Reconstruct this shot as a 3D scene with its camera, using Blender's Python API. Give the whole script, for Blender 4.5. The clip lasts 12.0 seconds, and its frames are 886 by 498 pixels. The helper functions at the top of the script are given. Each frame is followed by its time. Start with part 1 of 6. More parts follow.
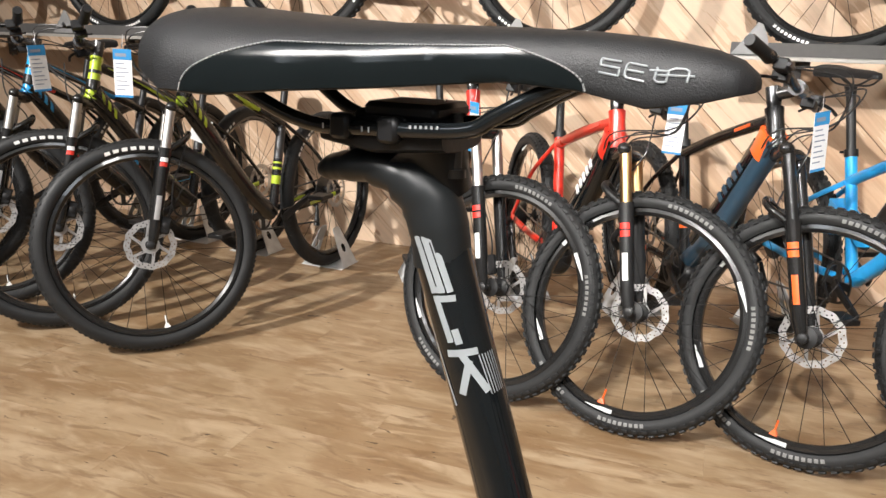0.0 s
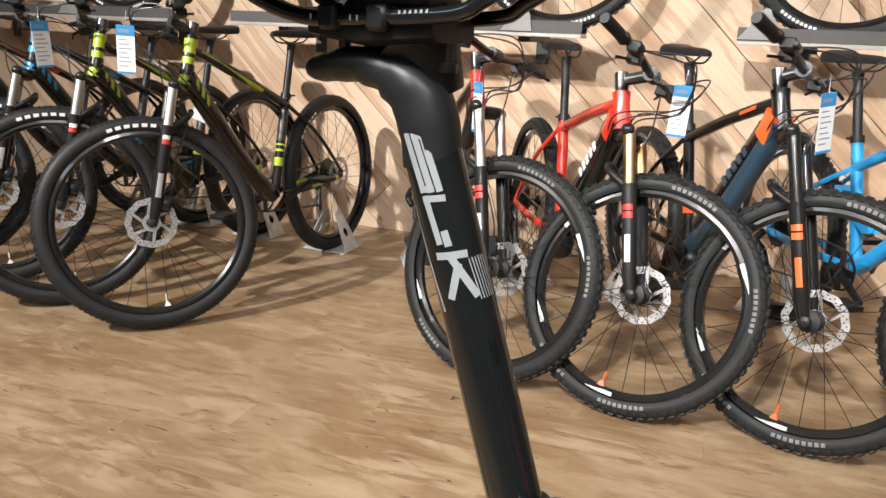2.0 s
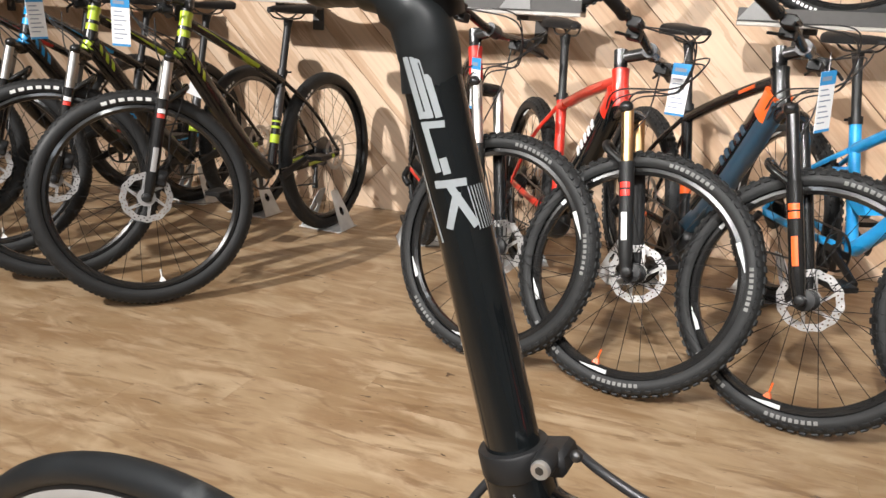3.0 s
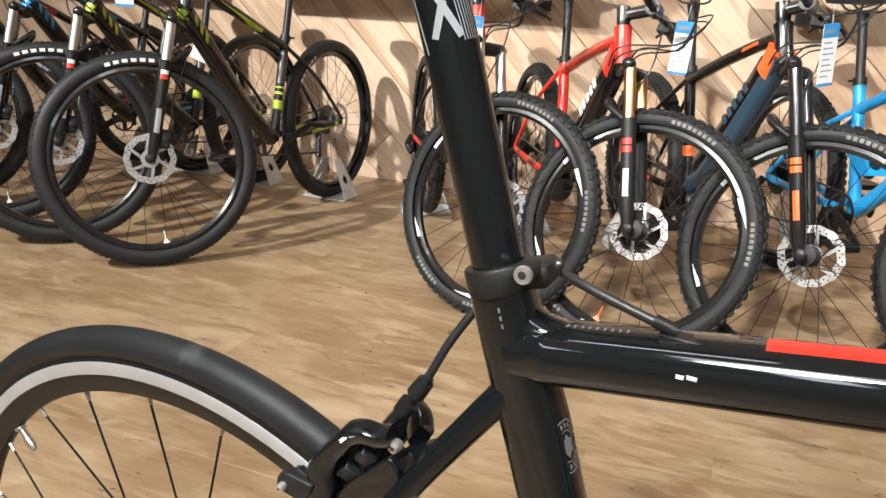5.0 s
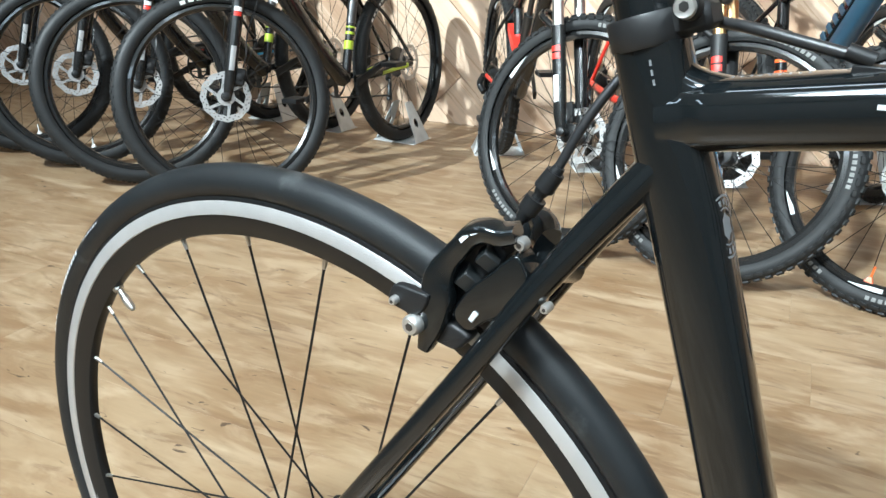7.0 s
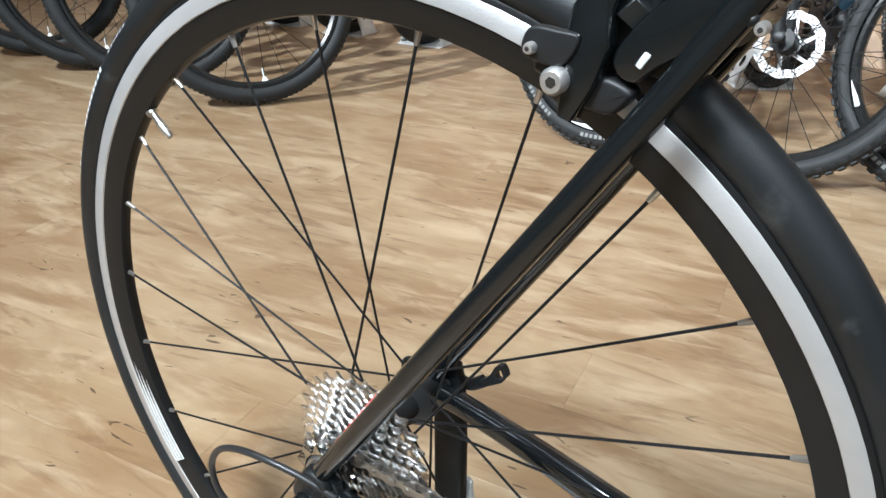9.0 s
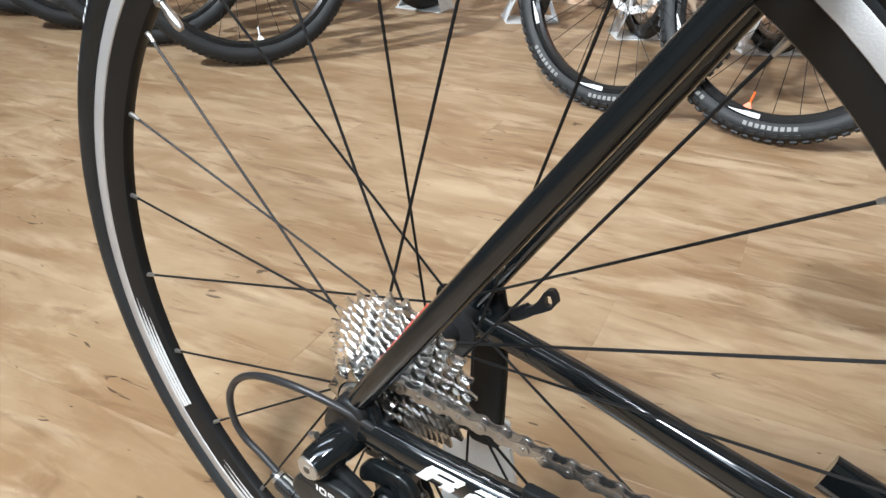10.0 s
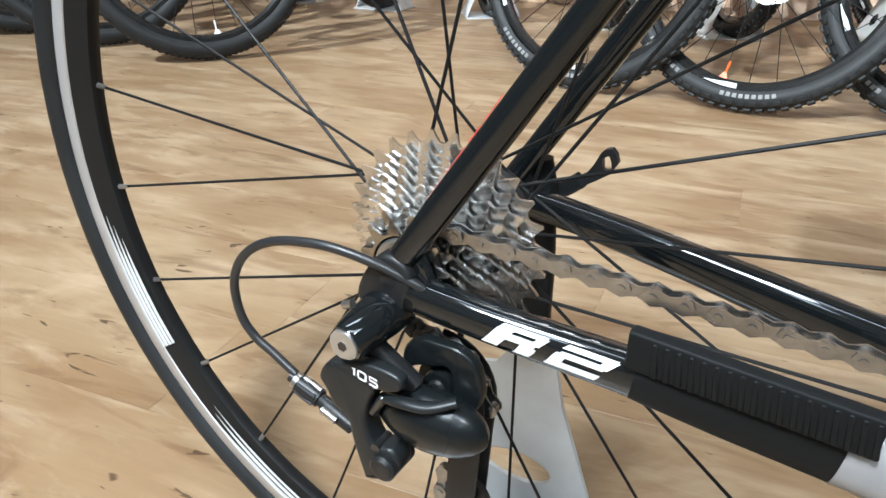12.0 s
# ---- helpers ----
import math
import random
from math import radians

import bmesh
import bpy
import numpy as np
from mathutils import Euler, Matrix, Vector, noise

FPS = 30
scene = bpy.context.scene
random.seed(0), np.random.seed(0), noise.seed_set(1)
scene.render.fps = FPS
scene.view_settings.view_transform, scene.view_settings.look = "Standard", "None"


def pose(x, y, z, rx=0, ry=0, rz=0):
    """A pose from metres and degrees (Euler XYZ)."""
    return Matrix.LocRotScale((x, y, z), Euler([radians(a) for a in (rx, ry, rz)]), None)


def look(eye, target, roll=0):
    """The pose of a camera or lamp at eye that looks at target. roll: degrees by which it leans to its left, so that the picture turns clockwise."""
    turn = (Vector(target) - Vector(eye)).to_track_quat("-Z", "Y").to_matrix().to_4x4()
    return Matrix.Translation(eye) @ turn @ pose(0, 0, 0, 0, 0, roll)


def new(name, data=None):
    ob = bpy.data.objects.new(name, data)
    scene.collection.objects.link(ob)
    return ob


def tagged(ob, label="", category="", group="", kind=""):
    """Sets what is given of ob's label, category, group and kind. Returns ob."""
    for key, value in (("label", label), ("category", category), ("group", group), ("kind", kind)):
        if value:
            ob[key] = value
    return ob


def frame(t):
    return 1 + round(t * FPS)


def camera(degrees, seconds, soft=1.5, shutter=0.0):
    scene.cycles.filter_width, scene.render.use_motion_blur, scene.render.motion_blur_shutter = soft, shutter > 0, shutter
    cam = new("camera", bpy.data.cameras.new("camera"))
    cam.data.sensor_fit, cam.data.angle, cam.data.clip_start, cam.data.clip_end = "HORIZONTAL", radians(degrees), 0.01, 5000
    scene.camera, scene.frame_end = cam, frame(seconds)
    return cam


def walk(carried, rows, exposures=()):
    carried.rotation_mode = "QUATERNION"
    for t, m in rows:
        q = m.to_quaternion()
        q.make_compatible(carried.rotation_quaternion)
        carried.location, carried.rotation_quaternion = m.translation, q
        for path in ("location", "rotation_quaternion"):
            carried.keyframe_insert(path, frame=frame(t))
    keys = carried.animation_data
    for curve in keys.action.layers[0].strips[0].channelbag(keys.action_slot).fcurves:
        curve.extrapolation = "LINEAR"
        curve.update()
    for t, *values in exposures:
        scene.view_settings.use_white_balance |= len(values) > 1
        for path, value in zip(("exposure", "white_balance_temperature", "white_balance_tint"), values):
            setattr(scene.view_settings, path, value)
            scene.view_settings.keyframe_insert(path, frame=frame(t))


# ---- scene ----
cam = camera(62.3, 12.0)
PATH = [
    (0, (0.035, 0.065, 1.053), (-0.063, 1.984, 0.499), 1.6),
    (0.5, (0.035, 0.065, 1.037), (-0.066, 1.984, 0.482), 2.5),
    (1, (0.037, 0.07, 1.026), (-0.046, 1.995, 0.491), 2.5),
    (1.5, (0.045, 0.068, 1.017), (-0.039, 1.986, 0.456), 2.3),
    (2, (0.043, 0.063, 1.009), (-0.064, 1.978, 0.441), 2.3),
    (2.5, (0.043, 0.065, 0.997), (-0.058, 1.972, 0.405), 2.7),
    (4.5, (0.052, 0.033, 0.931), (-0.038, 1.932, 0.309), 3.3),
    (5, (0.058, 0.029, 0.909), (-0.046, 1.92, 0.267), 3.0),
    (5.5, (0.059, 0.026, 0.883), (-0.084, 1.914, 0.239), 3.5),
    (6, (0.059, 0.022, 0.861), (-0.137, 1.895, 0.189), 2.4),
    (6.5, (0.046, 0.025, 0.837), (-0.2, 1.881, 0.135), 1.5),
    (7, (0.03, 0.032, 0.808), (-0.245, 1.869, 0.067), 0.8),
    (8.8, (-0.025, 0.072, 0.71), (-0.329, 1.834, -0.187), 0.2),
    (9, (-0.033, 0.079, 0.698), (-0.331, 1.83, -0.222), 0.4),
    (9.5, (-0.052, 0.093, 0.662), (-0.332, 1.818, -0.312), 1.1),
    (10, (-0.073, 0.101, 0.631), (-0.338, 1.832, -0.335), 1.2),
    (10.5, (-0.089, 0.107, 0.606), (-0.354, 1.832, -0.37), 1.3),
    (11, (-0.103, 0.113, 0.573), (-0.335, 1.841, -0.407), 1.0),
    (11.5, (-0.112, 0.119, 0.539), (-0.304, 1.867, -0.414), 0.7),
    (12, (-0.123, 0.119, 0.509), (-0.281, 1.895, -0.397), 0.4),
]
walk(cam, [(t, look(eye, target, roll)) for t, eye, target, roll in PATH], [(0, -0.42, 6350, 12), (2.5, -0.52, 6300, 12), (5.2, -0.38, 6250, 9), (6.4, -0.16, 5900, 5), (7, -0.01, 5350, -1), (9, -0.12, 5400, 4), (10.3, -0.20, 5600, 7), (11, -0.24, 5500, 6), (12, -0.06, 5400, 4)])

# ---- world, lamps ----
world = bpy.data.worlds.new("world")
world.use_nodes = True
world.node_tree.nodes["Background"].inputs[0].default_value = (0.5, 0.45, 0.4, 1)
world.node_tree.nodes["Background"].inputs[1].default_value = 0.05
scene.world = world


def lamp(x, y, z, tx, ty, tz, watts, size, spread=180, long=0.0, turn=0.0, colour=(1.0, 0.955, 0.885)):
    """An unseen ceiling light, spot or added fill, with a round face, or a long tube."""
    data = bpy.data.lights.new("unseen_light", "AREA")
    data.shape, data.size, data.energy, data.color, data.spread = "DISK", size, watts, colour, radians(spread)
    if long:
        data.shape, data.size, data.size_y = "RECTANGLE", long, size
    ob = new("unseen_light", data)
    ob.matrix_world = look((x, y, z), (tx, ty, tz)) if not long else pose(x, y, z, 0, 0, turn)
    return ob


# key spots on the board wall and the bikes, from the aisle's far end
lamp(-3.0, 0.25, 2.85, -0.9, 3.1, 1.05, 84, 0.10, 80)
lamp(-0.9, -0.9, 2.85, 1.2, 2.5, 0.8, 38, 0.08, 58)
# unseen fill added for the wall's right end
lamp(2.3, 0.3, 2.85, 1.7, 2.5, 1.0, 14, 0.12, 90)
# tubes over the aisle
lamp(0.05, -0.80, 2.88, 0, 0, 0, 28, 0.30, 180, 2.4, -20, (0.95, 0.98, 1.0))
# unseen tube added to brighten the left row of bikes
lamp(-1.10, 0.55, 2.88, 0, 0, 0, 12, 0.16, 180, 1.6, -20, (0.95, 0.98, 1.0))
# unseen soft fills added to brighten the road bike and the floor under it
lamp(-0.90, -0.95, 2.85, -0.60, 0.40, 0.0, 34, 0.70, 70)
lamp(0.75, -1.3, 2.85, 0.0, 0.4, 0.8, 4, 0.30, 60)
# unseen daylight-white tubes added behind the aisle, for fill and glossy reflections
for lx, ly in ((-1.3, -2.1), (0.5, -2.9), (-2.6, -1.2)):
    lamp(lx, ly, 2.88, 0, 0, 0, 19, 0.30, 180, 1.5, 73, (0.88, 0.95, 1.0))


# ---- materials ----
ROOM_YAW = -17.0


def material(name, colour, rough=0.5, metal=0.0, coat=0.0, vary=0.12, grain=40.0, bump=0.0, bump_scale=300.0, rough_vary=0.12, spec=0.5):
    """A plain surface with two scales of tone, uneven gloss and fine relief."""
    m = bpy.data.materials.new(name)
    m.use_nodes = True
    nt = m.node_tree
    b = nt.nodes["Principled BSDF"]
    b.inputs["Metallic"].default_value = metal
    b.inputs["Coat Weight"].default_value = coat
    b.inputs["Coat Roughness"].default_value = 0.04
    b.inputs["Specular IOR Level"].default_value = spec
    tc = nt.nodes.new("ShaderNodeTexCoord")
    n1 = nt.nodes.new("ShaderNodeTexNoise")
    n1.inputs["Scale"].default_value, n1.inputs["Detail"].default_value = grain, 6
    n2 = nt.nodes.new("ShaderNodeTexNoise")
    n2.inputs["Scale"].default_value, n2.inputs["Detail"].default_value = grain / 9, 3
    for n in (n1, n2):
        nt.links.new(tc.outputs["Object"], n.inputs["Vector"])
    mix = nt.nodes.new("ShaderNodeMath")
    mix.operation = "ADD"
    nt.links.new(n1.outputs[0], mix.inputs[0])
    nt.links.new(n2.outputs[0], mix.inputs[1])
    ramp = nt.nodes.new("ShaderNodeMapRange")
    ramp.inputs[1].default_value, ramp.inputs[2].default_value = 0.6, 1.4
    ramp.inputs[3].default_value, ramp.inputs[4].default_value = 1 - vary, 1 + vary
    nt.links.new(mix.outputs[0], ramp.inputs[0])
    col = nt.nodes.new("ShaderNodeVectorMath")
    col.operation = "SCALE"
    col.inputs[0].default_value = colour
    nt.links.new(ramp.outputs[0], col.inputs["Scale"])
    nt.links.new(col.outputs[0], b.inputs["Base Color"])
    rr = nt.nodes.new("ShaderNodeMapRange")
    rr.inputs[1].default_value, rr.inputs[2].default_value = 0.3, 0.7
    rr.inputs[3].default_value, rr.inputs[4].default_value = max(0.02, rough * (1 - rough_vary)), min(1, rough * (1 + rough_vary))
    nt.links.new(n2.outputs[0], rr.inputs[0])
    nt.links.new(rr.outputs[0], b.inputs["Roughness"])
    if bump:
        n3 = nt.nodes.new("ShaderNodeTexNoise")
        n3.inputs["Scale"].default_value, n3.inputs["Detail"].default_value = bump_scale, 4
        nt.links.new(tc.outputs["Object"], n3.inputs["Vector"])
        bp = nt.nodes.new("ShaderNodeBump")
        bp.inputs["Strength"].default_value, bp.inputs["Distance"].default_value = bump, 0.001
        nt.links.new(n3.outputs[0], bp.inputs["Height"])
        nt.links.new(bp.outputs[0], b.inputs["Normal"])
    return m


def wood(name, dark, mid, light, along=1.2, across=16.0, knots=0.0, rough=0.45, figure=1.0, each=0.05, streaky=1.0, fine_part=0.32):
    """Boards whose grain runs along local X; each board takes its own cut of the tree."""
    m = bpy.data.materials.new(name)
    m.use_nodes = True
    nt = m.node_tree
    b = nt.nodes["Principled BSDF"]
    tc, info = nt.nodes.new("ShaderNodeTexCoord"), nt.nodes.new("ShaderNodeObjectInfo")
    off = nt.nodes.new("ShaderNodeVectorMath")
    off.operation = "MULTIPLY_ADD"
    off.inputs[1].default_value = (37, 53, 71)
    nt.links.new(info.outputs["Random"], off.inputs[0])
    nt.links.new(tc.outputs["Object"], off.inputs[2])

    def layer(sx, sy, detail, dist, rough_=0.55):
        mp = nt.nodes.new("ShaderNodeVectorMath")
        mp.operation = "MULTIPLY"
        mp.inputs[1].default_value = (sx, sy, sy)
        nt.links.new(off.outputs[0], mp.inputs[0])
        n = nt.nodes.new("ShaderNodeTexNoise")
        n.inputs["Scale"].default_value, n.inputs["Detail"].default_value = 1.0, detail
        n.inputs["Roughness"].default_value, n.inputs["Distortion"].default_value = rough_, dist
        nt.links.new(mp.outputs[0], n.inputs["Vector"])
        return n.outputs[0]

    big = layer(along, across, 4, 0.6)
    fine = layer(along * 4, across * 9, 5, 0.2)
    blot = layer(along * 2.2, across * 0.55, 3, 1.2)
    ad = nt.nodes.new("ShaderNodeMath")
    ad.operation = "MULTIPLY_ADD"
    ad.inputs[1].default_value = fine_part
    nt.links.new(fine, ad.inputs[0])
    nt.links.new(big, ad.inputs[2])
    ad2 = nt.nodes.new("ShaderNodeMath")
    ad2.operation = "MULTIPLY_ADD"
    ad2.inputs[1].default_value = 0.55
    nt.links.new(blot, ad2.inputs[0])
    nt.links.new(ad.outputs[0], ad2.inputs[2])
    tone = nt.nodes.new("ShaderNodeMath")
    tone.operation = "MULTIPLY_ADD"
    tone.inputs[1].default_value = each
    nt.links.new(info.outputs["Random"], tone.inputs[0])
    nt.links.new(ad2.outputs[0], tone.inputs[2])
    ramp = nt.nodes.new("ShaderNodeValToRGB")
    e = ramp.color_ramp.elements
    mean = 0.775 + 0.5 * fine_part + 0.5 * each - 0.02
    e[0].position, e[0].color = mean - 0.27 * figure, (*dark, 1)
    e[1].position, e[1].color = mean + 0.27 * figure, (*light, 1)
    c = e.new(mean)
    c.color = (*mid, 1)
    nt.links.new(tone.outputs[0], ramp.inputs[0])
    last = ramp.outputs[0]
    if knots:
        vo = nt.nodes.new("ShaderNodeTexVoronoi")
        vo.inputs["Scale"].default_value = 1.0
        mp = nt.nodes.new("ShaderNodeVectorMath")
        mp.operation = "MULTIPLY"
        mp.inputs[1].default_value = (knots, knots * 2.2, knots * 0.01)
        nt.links.new(off.outputs[0], mp.inputs[0])
        nt.links.new(mp.outputs[0], vo.inputs["Vector"])
        kr = nt.nodes.new("ShaderNodeMapRange")
        kr.inputs[1].default_value, kr.inputs[2].default_value = 0.03, 0.075
        kr.inputs[3].default_value, kr.inputs[4].default_value = 0.75, 0.0
        nt.links.new(vo.outputs["Distance"], kr.inputs[0])
        mx = nt.nodes.new("ShaderNodeMix")
        mx.data_type = "RGBA"
        mx.inputs["B"].default_value = (dark[0] * 0.55, dark[1] * 0.45, dark[2] * 0.4, 1)
        nt.links.new(kr.outputs[0], mx.inputs["Factor"])
        nt.links.new(last, mx.inputs["A"])
        last = mx.outputs["Result"]
    streak = layer(along * 2.5, across * 6, 3, 0.1)
    sm = nt.nodes.new("ShaderNodeMapRange")
    sm.inputs[1].default_value, sm.inputs[2].default_value = 0.34, 0.6
    sm.inputs[3].default_value, sm.inputs[4].default_value = 1 - 0.26 * streaky, 1 + 0.06 * streaky
    nt.links.new(streak, sm.inputs[0])
    sc = nt.nodes.new("ShaderNodeVectorMath")
    sc.operation = "SCALE"
    nt.links.new(last, sc.inputs[0])
    nt.links.new(sm.outputs[0], sc.inputs["Scale"])
    nt.links.new(sc.outputs[0], b.inputs["Base Color"])
    rr = nt.nodes.new("ShaderNodeMapRange")
    rr.inputs[3].default_value, rr.inputs[4].default_value = rough * 0.8, rough * 1.25
    nt.links.new(blot, rr.inputs[0])
    nt.links.new(rr.outputs[0], b.inputs["Roughness"])
    bp = nt.nodes.new("ShaderNodeBump")
    bp.inputs["Strength"].default_value, bp.inputs["Distance"].default_value = 0.12, 0.001
    nt.links.new(fine, bp.inputs["Height"])
    nt.links.new(bp.outputs[0], b.inputs["Normal"])
    return m


def vinyl_floor(name):
    """Printed oak planks: pale and brown drifts, soft brown veins along local X, fine grain and flecks."""
    m = bpy.data.materials.new(name)
    m.use_nodes = True
    nt = m.node_tree
    b = nt.nodes["Principled BSDF"]
    tc, info = nt.nodes.new("ShaderNodeTexCoord"), nt.nodes.new("ShaderNodeObjectInfo")
    off = nt.nodes.new("ShaderNodeVectorMath")
    off.operation = "MULTIPLY_ADD"
    off.inputs[1].default_value = (37, 53, 71)
    nt.links.new(info.outputs["Random"], off.inputs[0])
    nt.links.new(tc.outputs["Object"], off.inputs[2])

    place = nt.nodes.new("ShaderNodeNewGeometry")
    turned = nt.nodes.new("ShaderNodeMapping")
    turned.inputs["Rotation"].default_value = (0, 0, radians(-ROOM_YAW))
    nt.links.new(place.outputs["Position"], turned.inputs["Vector"])

    def layer(sx, sy, detail, dist, lo, hi, to_lo=0.0, to_hi=1.0, whole=False):
        """One noise, stretched along the plank; whole: it runs on over the joints."""
        mp = nt.nodes.new("ShaderNodeVectorMath")
        mp.operation = "MULTIPLY"
        mp.inputs[1].default_value = (sx, sy, sy)
        nt.links.new(turned.outputs[0] if whole else off.outputs[0], mp.inputs[0])
        n = nt.nodes.new("ShaderNodeTexNoise")
        n.inputs["Scale"].default_value, n.inputs["Detail"].default_value = 1.0, detail
        n.inputs["Roughness"].default_value, n.inputs["Distortion"].default_value = 0.58, dist
        nt.links.new(mp.outputs[0], n.inputs["Vector"])
        r = nt.nodes.new("ShaderNodeMapRange")
        r.interpolation_type = "SMOOTHSTEP"
        r.inputs[1].default_value, r.inputs[2].default_value = lo, hi
        r.inputs[3].default_value, r.inputs[4].default_value = to_lo, to_hi
        nt.links.new(n.outputs[0], r.inputs[0])
        return r.outputs[0]

    def over(fac, under, colour):
        mx = nt.nodes.new("ShaderNodeMix")
        mx.data_type = "RGBA"
        nt.links.new(fac, mx.inputs["Factor"])
        if isinstance(under, tuple):
            mx.inputs["A"].default_value = (*under, 1)
        else:
            nt.links.new(under, mx.inputs["A"])
        mx.inputs["B"].default_value = (*colour, 1)
        return mx.outputs["Result"]

    drift = layer(1.8, 4.2, 3, 0.8, 0.34, 0.66, whole=True)
    col = over(drift, (0.250, 0.162, 0.085), (0.345, 0.247, 0.146))
    col = over(layer(3.8, 11.0, 4, 0.9, 0.42, 0.63, 0.0, 0.54, True), col, (0.205, 0.118, 0.056))
    col = over(layer(3.6, 9.5, 5, 1.0, 0.46, 0.67, 0.0, 0.62), col, (0.450, 0.342, 0.222))
    col = over(layer(4.6, 18.0, 5, 1.0, 0.55, 0.69, 0.0, 0.62), col, (0.155, 0.086, 0.040))
    col = over(layer(6.5, 28.0, 4, 0.8, 0.54, 0.72, 0.0, 0.28), col, (0.51, 0.41, 0.28))
    col = over(layer(15.0, 56.0, 2, 0.9, 0.695, 0.735, 0.0, 0.85), col, (0.050, 0.026, 0.013))
    grain = layer(8.0, 120.0, 3, 0.2, 0.25, 0.75, 0.96, 1.04)
    sc = nt.nodes.new("ShaderNodeVectorMath")
    sc.operation = "SCALE"
    nt.links.new(col, sc.inputs[0])
    nt.links.new(grain, sc.inputs["Scale"])
    nt.links.new(sc.outputs[0], b.inputs["Base Color"])
    nt.links.new(layer(3.0, 12.0, 3, 0.4, 0.2, 0.8, 0.30, 0.46), b.inputs["Roughness"])
    bp = nt.nodes.new("ShaderNodeBump")
    bp.inputs["Strength"].default_value, bp.inputs["Distance"].default_value = 0.10, 0.0006
    nt.links.new(grain, bp.inputs["Height"])
    nt.links.new(bp.outputs[0], b.inputs["Normal"])
    return m


M_FLOOR = vinyl_floor("rustic_oak_vinyl")
M_WALL = wood("pale_spruce_board", (0.44, 0.275, 0.165), (0.585, 0.408, 0.272), (0.68, 0.51, 0.365), 0.8, 9.0, 2.6, 0.55, 1.1, 0.16, 0.35)
M_GAP = material("joint_shadow_felt", (0.10, 0.06, 0.035), 0.9)
# tones of the unseen ceiling and walls, set for bounce light and reflections
M_CEIL = material("ceiling_paint", (0.78, 0.77, 0.75), 0.8, grain=6)
M_PLASTER = material("wall_paint", (0.42, 0.40, 0.37), 0.8, grain=6)
M_BLACK = material("gloss_black_lacquer", (0.0060, 0.0074, 0.0082), 0.08, coat=0.6, grain=20, rough_vary=0.1, spec=0.3)
M_FRAMEBLK = material("satin_black_lacquer", (0.0125, 0.0125, 0.0125), 0.24, coat=0.5, spec=0.4)
M_SADDLE = material("dark_saddle_vinyl", (0.0120, 0.0120, 0.0126), 0.5, bump=0.3, bump_scale=1200, spec=0.3)
M_MATTE = material("matte_black_alloy", (0.0135, 0.0137, 0.0142), 0.45, bump=0.15, spec=0.35)
M_HEADBLK = material("dull_carbon_lacquer", (0.0125, 0.0142, 0.0150), 0.42, coat=0.0, spec=0.36)
M_SEMI = material("semi_gloss_black_paint", (0.0066, 0.0082, 0.0088), 0.30, coat=0.1, spec=0.32)
M_PLASTIC = material("black_plastic", (0.0122, 0.0124, 0.0130), 0.42, bump=0.1, spec=0.35)
M_RUBBER = material("tyre_rubber", (0.0155, 0.0163, 0.0168), 0.56, spec=0.33, bump=0.3, bump_scale=500, vary=0.25)
M_RUBBER_R = material("slick_tyre_rubber", (0.0125, 0.0140, 0.0152), 0.50, bump=0.12, bump_scale=900, vary=0.5, grain=16, rough_vary=0.3, spec=0.32)


def scuffed(m, colour, scale, lo, hi, most):
    """Pale rubbed marks over a surface."""
    nt = m.node_tree
    b = nt.nodes["Principled BSDF"]
    under = b.inputs["Base Color"].links[0].from_socket
    tc, n = nt.nodes.new("ShaderNodeTexCoord"), nt.nodes.new("ShaderNodeTexNoise")
    n.inputs["Scale"].default_value, n.inputs["Detail"].default_value, n.inputs["Roughness"].default_value = scale, 5, 0.6
    nt.links.new(tc.outputs["Object"], n.inputs["Vector"])
    r = nt.nodes.new("ShaderNodeMapRange")
    r.inputs[1].default_value, r.inputs[2].default_value, r.inputs[4].default_value = lo, hi, most
    nt.links.new(n.outputs[0], r.inputs[0])
    mx = nt.nodes.new("ShaderNodeMix")
    mx.data_type = "RGBA"
    nt.links.new(r.outputs[0], mx.inputs["Factor"])
    nt.links.new(under, mx.inputs["A"])
    mx.inputs["B"].default_value = (*colour, 1)
    nt.links.new(mx.outputs["Result"], b.inputs["Base Color"])


scuffed(M_RUBBER_R, (0.10, 0.105, 0.105), 26.0, 0.60, 0.78, 0.55)
M_GREYRUB = material("sidewall_rubber", (0.045, 0.044, 0.043), 0.55, bump=0.2, vary=0.2)
M_LEATHER = material("black_saddle_vinyl", (0.0115, 0.0120, 0.0128), 0.48, bump=0.35, bump_scale=1400, vary=0.15, spec=0.38)
M_PATENT = material("patent_black_vinyl", (0.006, 0.008, 0.0085), 0.13, coat=0.0, bump=0.12, bump_scale=60, spec=0.14)
M_SILVER = material("polished_aluminium", (0.50, 0.485, 0.46), 0.34, 0.95)
M_STEM = material("grey_anodised_alloy", (0.10, 0.10, 0.102), 0.28, 0.7)
M_STOP = material("dull_zinc_sheet", (0.26, 0.26, 0.26), 0.5, 0.3, bump=0.1)
M_SATIN = material("brushed_aluminium", (0.66, 0.64, 0.61), 0.4, 1.0, bump=0.1, bump_scale=700)
M_TRACK = material("machined_brake_track", (0.50, 0.49, 0.48), 0.42, 0.5, bump=0.2, bump_scale=900)
M_STEEL = material("nickel_steel", (0.80, 0.79, 0.77), 0.24, 1.0, vary=0.2)
M_BOLT = material("bright_bolt_head", (0.55, 0.54, 0.52), 0.36, 0.8, vary=0.2)
M_SPOKE = material("black_spoke", (0.0085, 0.0085, 0.0088), 0.5, spec=0.22)
